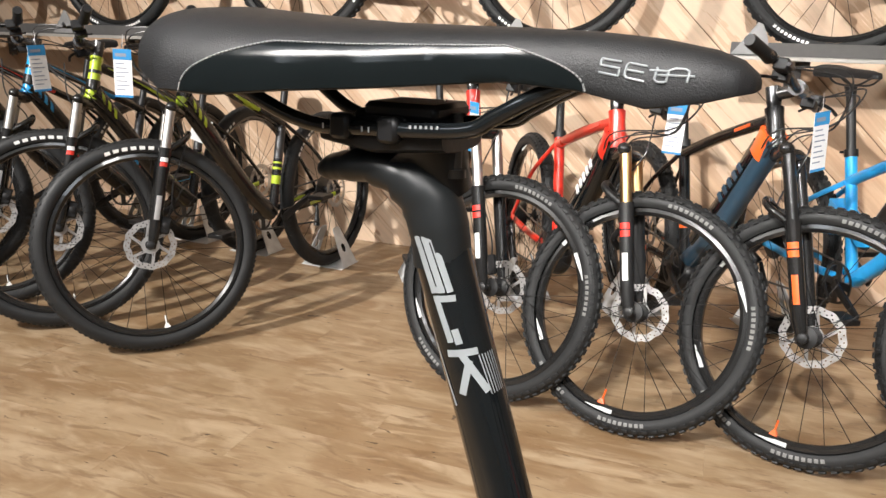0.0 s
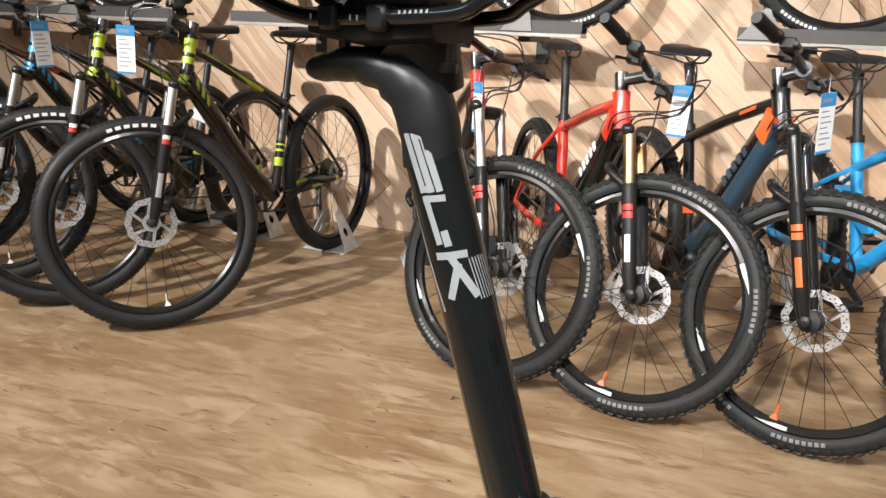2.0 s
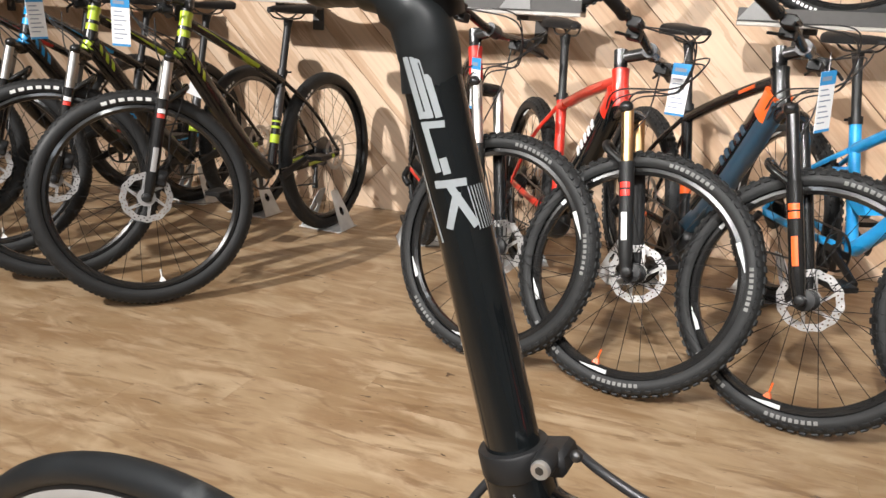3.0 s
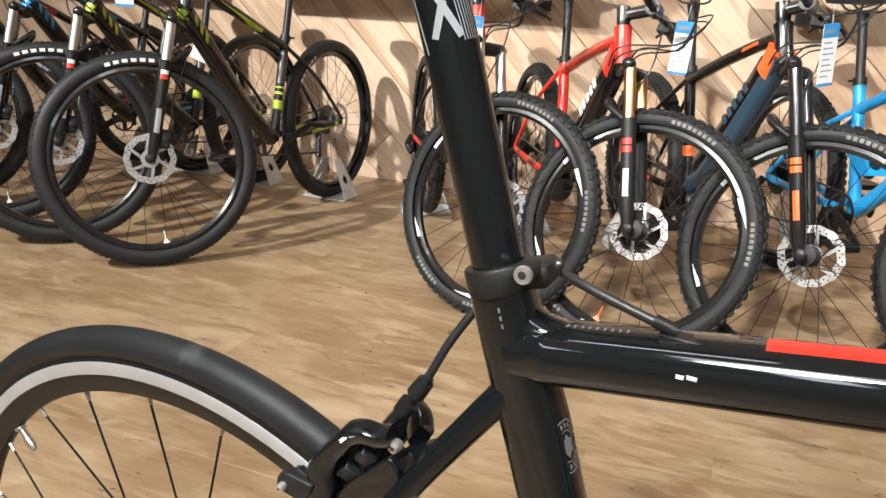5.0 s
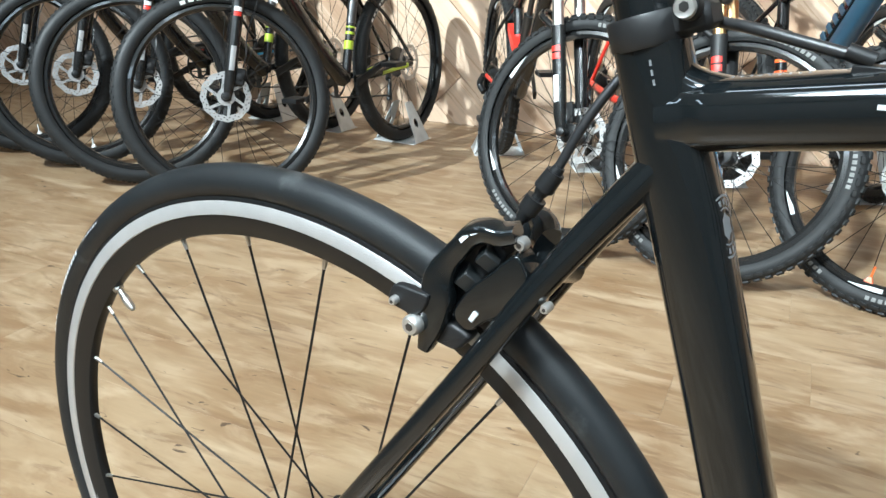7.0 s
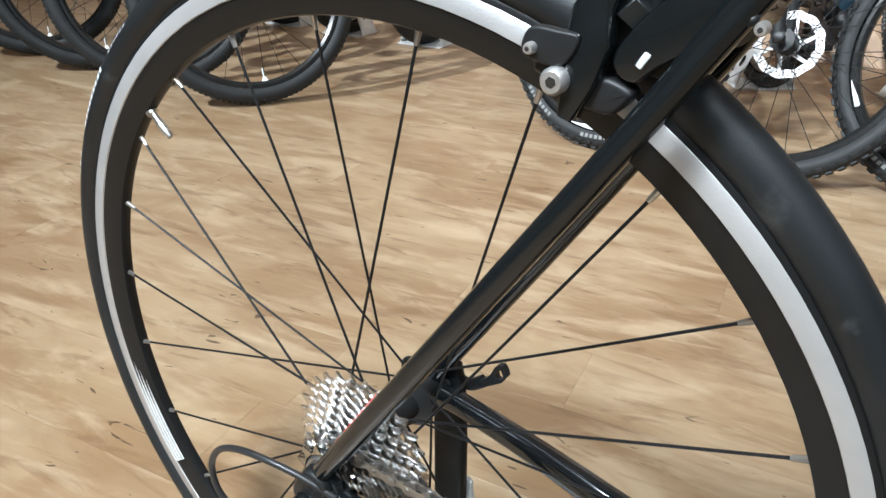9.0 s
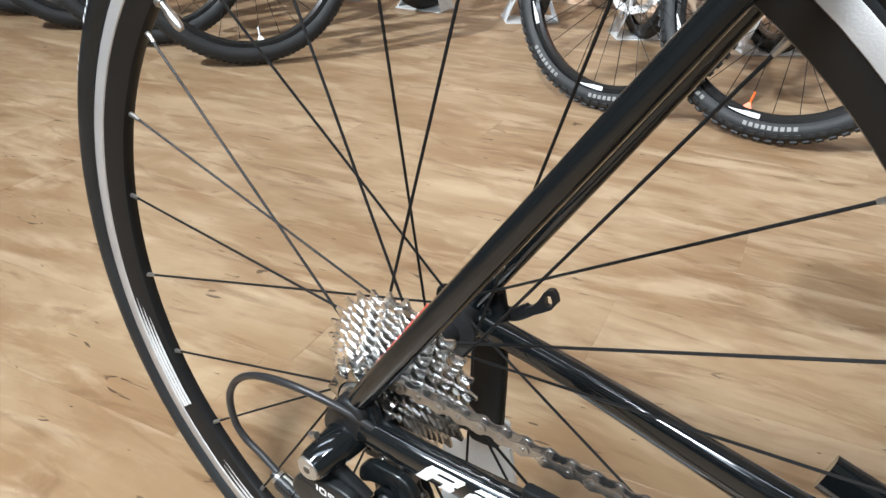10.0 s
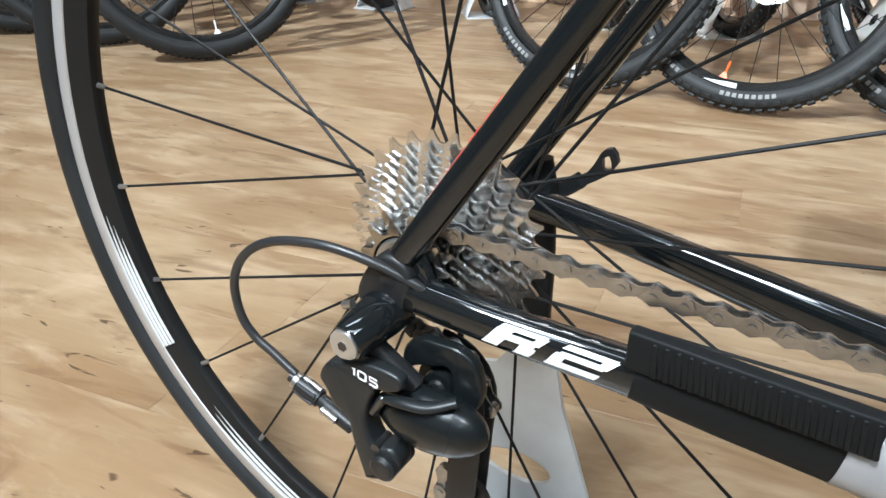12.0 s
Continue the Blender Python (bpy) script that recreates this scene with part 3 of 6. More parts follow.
def wheel(name, parent, m, radius, wide, knobs, disc, prints, print_mat=None, decal=None, valve=None, turn=0.0):
    key = f"{radius}_{wide}_{knobs}"
    m = m @ Matrix.Rotation(radians(turn), 4, "Y")
    w = part(name, kept("rim" + key, lambda: mtb_rim(radius, wide)), M_FRAMEBLK, parent, m)
    part("tyre", kept("tyre" + key, lambda: mtb_tyre(radius, wide, knobs)), M_RUBBER, w, label="knobbly black tyre" if knobs else "black tyre with a low tread")
    tagged(part("spokes", kept("spokes" + key, lambda: mtb_spokes(radius, wide)), M_SPOKE, w), kind="stuff")
    part("hub", kept("hub", mtb_hub), M_MATTE, w)
    if disc:
        part("brake_disc", kept(f"rotor{disc}", lambda: rotor(disc)), M_DISC, w, pose(0, 0.044, 0), "drilled steel brake disc")
    if prints:
        tagged(part("tyre_print", kept(f"print{key}{prints}", lambda: tyre_print(radius, wide, prints)), print_mat or M_WHITE, w), kind="stuff")
    c = radius - wide * 1.5
    if valve:
        g = Geo().rod(V(0, 0, -(c - 0.02)), V(0, 0, -(c - 0.062)), 0.0028, 8)
        g.add([(0.012, 0, -(c - 0.021)), (-0.012, 0, -(c - 0.021)), (0.004, 0.006, -(c - 0.034)), (-0.004, 0.006, -(c - 0.034)), (0.004, -0.006, -(c - 0.034)), (-0.004, -0.006, -(c - 0.034)), (0.012, 0.009, -(c - 0.018)), (-0.012, 0.009, -(c - 0.018)), (0.012, -0.009, -(c - 0.018)), (-0.012, -0.009, -(c - 0.018))],
              [(6, 7, 3, 2), (8, 4, 5, 9), (2, 3, 5, 4), (6, 2, 4, 8), (7, 9, 5, 3)])
        mm = Matrix.Rotation(-radians(turn), 4, "Y")
        part("valve", g, valve, w, mm)
    if decal:
        g = Geo()
        for s in (-1, 1):
            for a0, a1 in ((22, 38), (142, 158), (205, 218), (262, 278)):
                k = 8
                vs = []
                for i in range(k + 1):
                    a = radians(a0 + (a1 - a0) * i / k)
                    f = 0.15 + 0.85 * min(1.0, 1.6 * i / k)
                    for rr, yy in ((c - 0.003, 0.0144), (c - 0.003 - 0.008 * f, 0.0149), (c - 0.003 - 0.0115 * f, 0.0144)):
                        vs.append((rr * math.cos(a), yy * s, rr * math.sin(a)))
                g.add(vs, [(3 * i + j, 3 * i + j + 1, 3 * i + j + 4, 3 * i + j + 3) for i in range(k) for j in (0, 1)])
        tagged(part("rim_decal", g, decal, w), kind="stuff")
    return w


def saddle_geo(u0, z0, length=0.27, half=0.066):
    """A bicycle saddle, tail at u0."""
    g = Geo()
    tab = [(0.0, 0.5, 0.000, 0.012), (0.03, 0.85, 0.006, 0.023), (0.12, 1.0, 0.006, 0.030), (0.3, 0.82, 0.001, 0.027), (0.48, 0.48, -0.002, 0.023), (0.65, 0.33, -0.003, 0.021), (0.85, 0.29, -0.005, 0.020), (0.96, 0.23, -0.010, 0.015), (1.0, 0.10, -0.016, 0.010)]
    n, rows = 14, []
    for t, hw, dz, deep in tab:
        row = []
        for j in range(n + 1):
            q = radians(-100 + 200 * j / n)
            s, c = math.sin(q), math.cos(q)
            row.append((u0 + t * length, -half * hw * math.copysign(abs(s) ** 0.8, s), z0 + dz - deep + deep * math.copysign(abs(c) ** 0.7, c)))
        rows.append(row)
    verts = [p for r in rows for p in r]
    k = n + 1
    faces = [(i * k + j, i * k + (j + 1) % k, (i + 1) * k + (j + 1) % k, (i + 1) * k + j) for i in range(len(rows) - 1) for j in range(k)]
    faces += [tuple(range(k)), tuple(reversed(range((len(rows) - 1) * k, len(rows) * k)))]
    return g.add(verts, faces)


def mountain_bike(label, m, paint, accent, steer, rear_r=0.365, front_r=0.37, wide=0.029, base=1.12, knobs=False, electric=False, stanchion=None, lowers=None, fork_print=None,
                  prints=((90, 6, 0.075), (270, 6, 0.075)), print_mat=None, decal=None, valve=None, disc=0.082, full=False, head=68.5, fork_long=0.49, stem_long=0.062, group="mountain bikes on show", saddle_z=0.965, turn=0.0, tube_paint=None, fork_tag=False, head_long=0.11, lower_long=0.30, banded=False, fork_top=None):
    """A bike whose rear tyre stands at the origin, heading along X; steer: degrees to its left."""
    root = thing("mountain_bike", label, "bicycle", m, group)
    stanchion, lowers, tube_paint = stanchion or M_SILVER, lowers or M_FRAMEBLK, tube_paint or paint
    ha = radians(head)
    ax = V(-math.cos(ha), 0, math.sin(ha))
    fw = V(math.sin(ha), 0, math.cos(ha))
    hub_f, hub_r = V(base, 0, front_r), V(0, 0, rear_r)
    foot = hub_f - fw * 0.046
    crown = foot + ax * fork_long
    S = Matrix.Translation(foot) @ Matrix.Rotation(radians(steer), 4, ax) @ Matrix.Translation(-foot)
    ht0, ht1 = crown + ax * 0.015, crown + ax * (0.015 + head_long)
    bb = V(0.435, 0, 0.325)
    sa = radians(74)
    up = V(-math.cos(sa), 0, math.sin(sa))
    st = bb + up * 0.42
    sp = bb + up * ((saddle_z - 0.05 - bb.z) / math.sin(sa))
    # wheels
    w_r = wheel("rear_wheel", root, Matrix.Translation(hub_r), rear_r, wide, knobs, 0.08, prints, print_mat, decal, None, turn + 40)
    tagged(part("cassette", kept("mtb_cassette", mtb_cassette), M_DARKST, w_r), kind="stuff")
    wheel("front_wheel", root, S @ Matrix.Translation(hub_f), front_r, wide, knobs, disc, prints, print_mat, decal, valve, turn)
    # main tubes
    fat = 0.036 if electric else 0.031 if banded else 0.024
    ht_r = 0.027 if electric else 0.024
    part("head_tube", Geo().tube([ht0, ht0 + ax * 0.03, ht1 - ax * 0.03, ht1], [ht_r, ht_r * 0.9, ht_r * 0.86, ht_r * 0.95], 18), accent if not electric else paint, root)
    dt1 = ht0 + ax * 0.03
    dmid = bb.lerp(dt1, 0.55) + V(0.01, 0, -0.015)
    part("down_tube", Geo().tube(spline([bb + V(0.01, 0, 0.01), bb.lerp(dmid, 0.5) + V(0.01, 0, -0.01), dmid, dt1], 5), [(fat * (0.8 if electric else 0.95), fat)] * 16, 16, side=(0, 1, 0), power=2.8), tube_paint, root)
    tt0 = bb + up * (0.33 if full else 0.385)
    tt1 = ht1 - ax * 0.03
    tmid = tt0.lerp(tt1, 0.5) + V(0, 0, 0.008)
    part("top_tube", Geo().tube(spline([tt0, tmid, tt1], 6), [(0.019, 0.017)] * 13, 14, side=(0, 1, 0), power=2.5), paint, root)
    part("seat_tube", Geo().tube([bb, bb + up * 0.1, st], [0.021, 0.0185, 0.0185], 16), paint, root)
    for s in (-1, 1):
        part("chainstay", Geo().tube(spline([bb + V(-0.03, s * 0.03, 0.01), V(0.22, s * 0.052, 0.5 * (bb.z + rear_r)), hub_r + V(0.012, s * 0.066, 0)], 5), [(0.009, 0.014)] * 11, 10, side=(0, 1, 0)), paint, root)
        part("stay_band", Geo().tube([bb.lerp(hub_r, f) + V(0, s * y, 0.0) for f, y in ((0.45, 0.0505), (0.66, 0.0580), (0.88, 0.0650))], [(0.0098, 0.0120)] * 3, 10, side=(0, 1, 0)), accent, root)
        part("seatstay", Geo().tube(spline([tt0 + V(-0.005, s * 0.016, -0.005), V(0.17, s * 0.05, rear_r + 0.6 * (tt0.z - rear_r)), hub_r + V(0.005, s * 0.066, 0.01)], 5), [(0.007, 0.009)] * 11, 10, side=(0, 1, 0)), paint, root)
    if banded:
        part("head_band", Geo().tube([ht0 + ax * 0.032, ht0 + ax * 0.070], 0.0245, 18), M_FRAMEBLK, root)
        part("head_badge", Geo().tube([ht1 - ax * 0.062, ht1 - ax * 0.050], 0.0235, 18), M_FRAMEBLK, root)
        part("top_tube_stripe", Geo().tube([q + V(0, 0, 0.0012) for q in spline([tt0.lerp(tt1, 0.30), tmid.lerp(tt1, 0.45), tt0.lerp(tt1, 0.93) + V(0, 0, 0.002)], 6)], [(0.0192, 0.0125)] * 13, 14, side=(0, 1, 0), power=2.2), accent, root)
        part("seat_tube_print", Geo().tube([bb + up * 0.235, bb + up * 0.36], 0.0190, 16), M_STEM, root)
    # colour bands
    part("frame_band", Geo().tube([bb + up * 0.13, bb + up * 0.165], 0.0195, 16).tube([bb + up * 0.19, bb + up * 0.2], 0.0195, 16).tube([bb + up * 0.215, bb + up * 0.222], 0.0195, 16), accent, root)
    dd = (dt1 - dmid).normalized()
    side_n = V(0, 1, 0)
    if not electric and not full:
        for k in range(3):
            c = dmid.lerp(dt1, 0.62 + 0.12 * k)
            vs = []
            for i in range(9):
                q = radians(-60 + 120 * i / 8)
                for d in (0.0, 0.011):
                    vs.append(c + dd * (1.7 * d + 0.03 * math.sin(q)) + V(0, fat * 0.965 * math.cos(q) + 0.0008, 0) + dd.cross(side_n) * (fat * 1.02 * math.sin(q)))
            fs = [(2 * i, 2 * i + 1, 2 * i + 3, 2 * i + 2) for i in range(8)]
            part("frame_stripe", Geo().add(vs, fs).add([v * Vector((1, -1, 1)) for v in vs], fs), accent, root)
    if electric:
        part("battery", Geo().tube([bb.lerp(dmid, 0.35) + V(-0.015, 0, 0.02), dmid + V(-0.015, 0, 0.022), dmid.lerp(dt1, 0.8) + V(-0.01, 0, 0.02)], [(0.030, 0.030)] * 3, 14, side=(0, 1, 0), power=4), M_BLACK, root, label="black battery along the down tube")
        part("head_fairing", Geo().tube(spline([dmid.lerp(dt1, 0.72) + V(0, 0, 0.012), dmid.lerp(dt1, 0.86) + V(0, 0, 0.016), dt1 + V(-0.012, 0, 0.012)], 5), [(0.0335, 0.040)] * 11, 14, side=(0, 1, 0), power=2.6), accent, root)
        bars = Geo()
        for k in range(5):
            for s in (-1, 1):
                bars.box((0, 0, 0), (0.017, 0.004, 0.030), Matrix.Translation(bb.lerp(dt1, 0.56 + 0.052 * k) + V(-0.012, s * 0.0305, 0.012)) @ Matrix.Rotation(-math.atan2(dd.z, dd.x), 4, "Y"))
        tagged(part("battery_print", bars, M_WHITE if accent is M_REDPAINT else M_NAVY, root), kind="stuff")
        part("top_tube_print", Geo().box((0, 0, 0), (0.085, 0.041, 0.010), Matrix.Translation(tmid.lerp(tt1, 0.5)) @ Matrix.Rotation(-math.atan2(tt1.z - tt0.z, tt1.x - tt0.x), 4, "Y")), M_ORANGE if accent is M_ORANGE else M_REDPAINT, root)
        part("motor", Geo().ball(bb + V(0.01, 0, -0.02), (0.085, 0.05, 0.065), n=18), M_PLASTIC, root)
    if full:
        part("shock", Geo().tube([bb + V(0.02, 0, 0.13), bb + V(0.12, 0, 0.30)], 0.019, 14).tube([bb + V(0.12, 0, 0.30), bb + V(0.16, 0, 0.36)], 0.01, 10), M_DARKST, root)
        part("rocker", Geo().slab([(bb.x - 0.14, bb.z + 0.25), (bb.x + 0.03, bb.z + 0.18), (bb.x + 0.07, bb.z + 0.14), (bb.x + 0.03, bb.z + 0.13), (bb.x - 0.14, bb.z + 0.225)], -0.03, 0.03), accent, root)
    # fork
    arch = Geo()
    for s in (-1, 1):
        off = V(0, s * 0.062, 0) + fw * 0.040
        low0, low1 = foot + off, foot + ax * lower_long + off
        part("stanchion", Geo().rod(low1 - ax * 0.02, crown + off, 0.0165, 16, m=S), stanchion, root)
        part("fork_leg", Geo().tube([hub_f + V(0, s * 0.058, -0.012), low0 + ax * 0.05, low0 + ax * 0.12, low1 - ax * 0.02, low1], [0.013, 0.019, 0.0195, 0.0205, 0.022], 16, m=S), lowers, root)
        if fork_tag:
            for lo, hi, half, mat in ((0.262, 0.276, 34, M_REDPAINT), (0.278, 0.292, 34, M_CARD), (0.085, 0.165, 24, M_MGREY)):
                vs = []
                for i in range(9):
                    q = radians(-half + 2 * half * i / 8)
                    for h in (lo, hi):
                        vs.append(low0 + ax * h + V(0, s * 0.0214 * math.cos(q), 0) + fw * (0.0214 * math.sin(q)))
                part("fork_label", Geo().add(vs, [(2 * i, 2 * i + 1, 2 * i + 3, 2 * i + 2) for i in range(8)], S), mat, root)
        if fork_print:
            for lo, hi, half, ink in ((0.085, 0.160, 22, fork_print), (0.205, 0.222, 40, fork_top or fork_print), (0.227, 0.243, 40, fork_top or fork_print)):
                vs = []
                for i in range(9):
                    q = radians(-half + 2 * half * i / 8)
                    for h in (lo, hi):
                        vs.append(low0 + ax * h + V(0, s * 0.0212 * math.cos(q), 0) + fw * (0.0212 * math.sin(q)))
                part("fork_print", Geo().add(vs, [(2 * i, 2 * i + 1, 2 * i + 3, 2 * i + 2) for i in range(8)], S), ink, root)
    a0 = foot + ax * (lower_long - 0.015) + fw * 0.04
    part("fork_arch", arch.tube(spline([a0 + V(0, -0.06, 0), a0 + V(0, -0.05, 0) - fw * 0.06 + ax * 0.06, a0 - fw * 0.07 + ax * 0.085, a0 + V(0, 0.05, 0) - fw * 0.06 + ax * 0.06, a0 + V(0, 0.06, 0)], 5), 0.010, 10, m=S), lowers, root)
    part("fork_crown", Geo().tube([crown + V(0, y, -0.004) + fw * f for y, f in ((-0.086, 0.040), (-0.083, 0.040), (-0.076, 0.040), (-0.060, 0.038), (-0.035, 0.026), (0, 0.006), (0.035, 0.026), (0.060, 0.038), (0.076, 0.040), (0.083, 0.040), (0.086, 0.040))], [(0.004, 0.004), (0.013, 0.012), (0.0185, 0.017), (0.0205, 0.020), (0.022, 0.021), (0.026, 0.023), (0.022, 0.021), (0.0205, 0.020), (0.0185, 0.017), (0.013, 0.012), (0.004, 0.004)], 14, side=(1, 0, 0), m=S).rod(crown, ht0, 0.02, 14, m=S), M_FRAMEBLK, root)
    cal = S @ Matrix.Translation(hub_f + V(-0.058, 0.050, 0.055)) @ Matrix.Rotation(radians(-22), 4, "Y")
    part("brake_caliper", Geo().box((0, -0.010, 0), (0.030, 0.012, 0.062), cal, 0.25).box((0, 0.010, 0), (0.032, 0.014, 0.056), cal, 0.3).box((0.020, 0.004, 0), (0.016, 0.014, 0.070), cal, 0.2).tube([V(0, 0.014, 0), V(0, 0.021, 0), V(0, 0.023, 0)], [0.013, 0.0125, 0.008], 14, m=cal), M_PLASTIC, root)
    for z in (-0.026, 0.026):
        part("caliper_bolt", Geo().tube([V(0.020, 0.006, z), V(0.020, 0.014, z)], 0.0042, 8, m=cal), M_STEM, root)
    part("fork_hose", Geo().tube(spline([cal @ V(-0.004, 0.004, 0.032), cal @ V(-0.006, 0.012, 0.075), S @ (foot + ax * 0.22 + V(0, 0.050, 0)), S @ (foot + ax * (lower_long + 0.05) + V(0, 0.040, 0) - fw * 0.02), S @ (crown + V(0.02, 0.030, 0.0) + fw * 0.05), S @ (crown + ax * 0.12 + V(0.01, 0.05, 0) + fw * 0.09)], 6), 0.0024, 7), M_CABLE, root)
    for s in (-1, 1):
        part("axle_cap", Geo().tube([hub_f + V(0, s * 0.066, 0), hub_f + V(0, s * 0.079, 0), hub_f + V(0, s * 0.081, 0)], [0.014, 0.0125, 0.009], 16, m=S), M_PLASTIC, root)
    # cockpit
    top = ht1 + ax * 0.035
    clamp = top + fw * stem_long + V(0, 0, 0.004)
    part("stem", Geo().tube([top - ax * 0.022, top + ax * 0.022], 0.0195, 14, m=S).tube([top, clamp], [(0.016, 0.017), (0.019, 0.018)], 12, side=(0, 1, 0), m=S).tube([clamp + V(0, -0.022, 0), clamp + V(0, 0.022, 0)], 0.0215, 14, m=S), M_STEM, root)
    part("headset_spacer", Geo().tube([ht1, top - ax * 0.022], 0.018, 14, m=S), M_MATTE, root)
    wd = 0.365
    bar = spline([clamp + V(-0.035, -wd, 0.022), clamp + V(-0.012, -0.18, 0.018), clamp + V(0, -0.05, 0), clamp + V(0, 0.05, 0), clamp + V(-0.012, 0.18, 0.018), clamp + V(-0.035, wd, 0.022)], 5)
    part("handlebar", Geo().tube(bar, 0.0125, 12, m=S), M_FRAMEBLK, root)
    for s in (-1, 1):
        e = clamp + V(-0.035, s * (wd + 0.005), 0.022)
        i = clamp + V(-0.0235, s * (wd - 0.13), 0.020)
        part("grip", Geo().tube([i, i.lerp(e, 0.06), i.lerp(e, 0.1), i.lerp(e, 0.93), e], [0.018, 0.018, 0.0158, 0.0162, 0.013], 14, m=S), M_PLASTIC, root, label="black rubber grip")
        j = clamp + V(-0.018, s * (wd - 0.165), 0.018)
        part("brake_lever", Geo().box((0, 0, 0), (0.035, 0.045, 0.03), S @ Matrix.Translation(j + V(0.02, 0, -0.006))).tube(spline([j + V(0.03, 0, -0.01), j + V(0.055, s * 0.03, -0.016), j + V(0.06, s * 0.09, -0.02)], 4), 0.005, 8, m=S), M_PLASTIC, root)
        part("shifter", Geo().box((0, 0, 0), (0.04, 0.03, 0.026), S @ Matrix.Translation(j + V(0.012, -s * 0.04, -0.024))).tube([j + V(0.01, -s * 0.03, -0.03), j + V(-0.02, s * 0.01, -0.04)], 0.004, 8, m=S), M_PLASTIC, root)
        cab = spline([S @ (j + V(0.03, -s * 0.03, 0)), S @ (clamp + V(0.13, s * 0.08, 0.02)), S @ (clamp + V(0.11, -s * 0.02, -0.08)), ht0 + V(0.035, -s * 0.03, 0.05), ht0 + V(-0.05, -s * 0.025, -0.03)], 7)
        part("brake_hose", Geo().tube(cab, 0.0024, 6), M_CABLE, root)
        part("gear_cable", Geo().tube([p + V(0.012, s * 0.006, 0.02 * math.sin(i / 5)) for i, p in enumerate(cab)], 0.0022, 6), M_CABLE, root)
    # saddle
    part("seatpost", Geo().rod(st - up * 0.05, sp, 0.0148, 14).tube([sp - up * 0.01, sp + up * 0.025], [0.0155, 0.020], 12), M_MATTE, root)
    part("seat_clamp", Geo().tube([st - up * 0.012, st + up * 0.012], 0.0215, 16).tube([st + V(-0.02, -0.025, 0), st + V(-0.02, 0.03, 0.002)], 0.004, 8), M_PLASTIC, root)
    part("saddle", saddle_geo(sp.x - 0.145, saddle_z + 0.03), M_SADDLE, root, label="slim black saddle")
    part("saddle_rail", Geo().tube(spline([sp + V(-0.10, 0.02, 0.05), sp + V(-0.05, 0.022, 0.028), sp + V(0.05, 0.022, 0.028), sp + V(0.11, 0.015, 0.055)], 4), 0.0035, 8).tube(spline([sp + V(-0.10, -0.02, 0.05), sp + V(-0.05, -0.022, 0.028), sp + V(0.05, -0.022, 0.028), sp + V(0.11, -0.015, 0.055)], 4), 0.0035, 8), M_DARKST, root)
    # drive
    part("chainring", kept("mtb_ring", lambda: Geo().lathe([(0.06, 0.002), (0.068, 0.002), (0.068, -0.002), (0.06, -0.002)], 40, closed=True).slab(circle(0.03, 5) , -0.002, 0.002).slab([(-0.012, -0.062), (0.012, -0.062), (0.012, 0.062), (-0.012, 0.062)], -0.0018, 0.0018).slab([(-0.062, -0.012), (-0.062, 0.012), (0.062, 0.012), (0.062, -0.012)], -0.0014, 0.0014)), M_DARKST, root, Matrix.Translation(bb + V(0, -0.05, 0)))
    for s, q in ((-1, 20), (1, 200)):
        e = bb + V(0.17 * math.cos(radians(q)), s * 0.082, -0.17 * math.sin(radians(q)))
        part("crank_arm", Geo().tube([bb + V(0, s * 0.062, 0), e], [(0.007, 0.017), (0.006, 0.012)], 10, side=(0, 1, 0), power=3), M_MATTE, root)
        part("pedal", Geo().box((0, 0, 0), (0.085, 0.075, 0.018), Matrix.Translation(e + V(0, s * 0.055, 0))), M_PLASTIC, root)
    part("chain", Geo().tube([bb + V(0, -0.05, 0.067), hub_r + V(0, -0.042, 0.045)], (0.0035, 0.0045), 6, side=(0, 1, 0)).tube([bb + V(0, -0.05, -0.067), V(0.03, -0.046, rear_r - 0.15)], (0.0035, 0.0045), 6, side=(0, 1, 0)), M_DARKST, root)
    part("rear_derailleur", Geo().tube(spline([hub_r + V(-0.005, -0.072, -0.01), hub_r + V(-0.025, -0.085, -0.05), hub_r + V(0.005, -0.07, -0.08)], 4), 0.014, 10).tube([hub_r + V(0.005, -0.062, -0.08), V(0.035, -0.05, rear_r - 0.17)], (0.006, 0.014), 10, side=(0, 1, 0)), M_PLASTIC, root)
    return root


def tag_geo():
    return Geo().slab([(-0.0275, -0.075), (0.0275, -0.075), (0.0275, 0.075), (-0.0275, 0.075)], -0.0006, 0.0006)


def price_tag(label, m):
    """A hanging card: blue head and foot, grey ink lines; it faces -Y."""
    root = part("price_tag", kept("tag", tag_geo), M_CARD, None, m)
    tagged(root, label, "price tag", "price tags on the bikes")
    part("tag_header", Geo().slab([(-0.0275, 0.042), (0.0275, 0.042), (0.0275, 0.075), (-0.0275, 0.075)], -0.0012, -0.0007), M_TAGBLUE, root)
    part("tag_footer", Geo().slab([(-0.0275, -0.075), (0.0275, -0.075), (0.0275, -0.068), (-0.0275, -0.068)], -0.0012, -0.0007), M_TAGBLUE, root)
    ink = Geo()
    for i in range(7):
        z = 0.030 - i * 0.0135
        ink.slab([(-0.021, z - 0.0016), (0.006 + 0.012 * ((i * 7) % 3) / 2, z - 0.0016), (0.006 + 0.012 * ((i * 7) % 3) / 2, z + 0.0016), (-0.021, z + 0.0016)], -0.0011, -0.0007)
    ink.slab([(-0.021, 0.052), (0.012, 0.052), (0.012, 0.062), (-0.021, 0.062)], -0.0016, -0.0013)
    tagged(part("tag_print", ink, M_TAGGREY, root), kind="stuff")
    part("tag_string", Geo().tube([V(0, 0, 0.07), V(0.004, 0.004, 0.12)], 0.0007, 5), M_CARD, root)
    return root


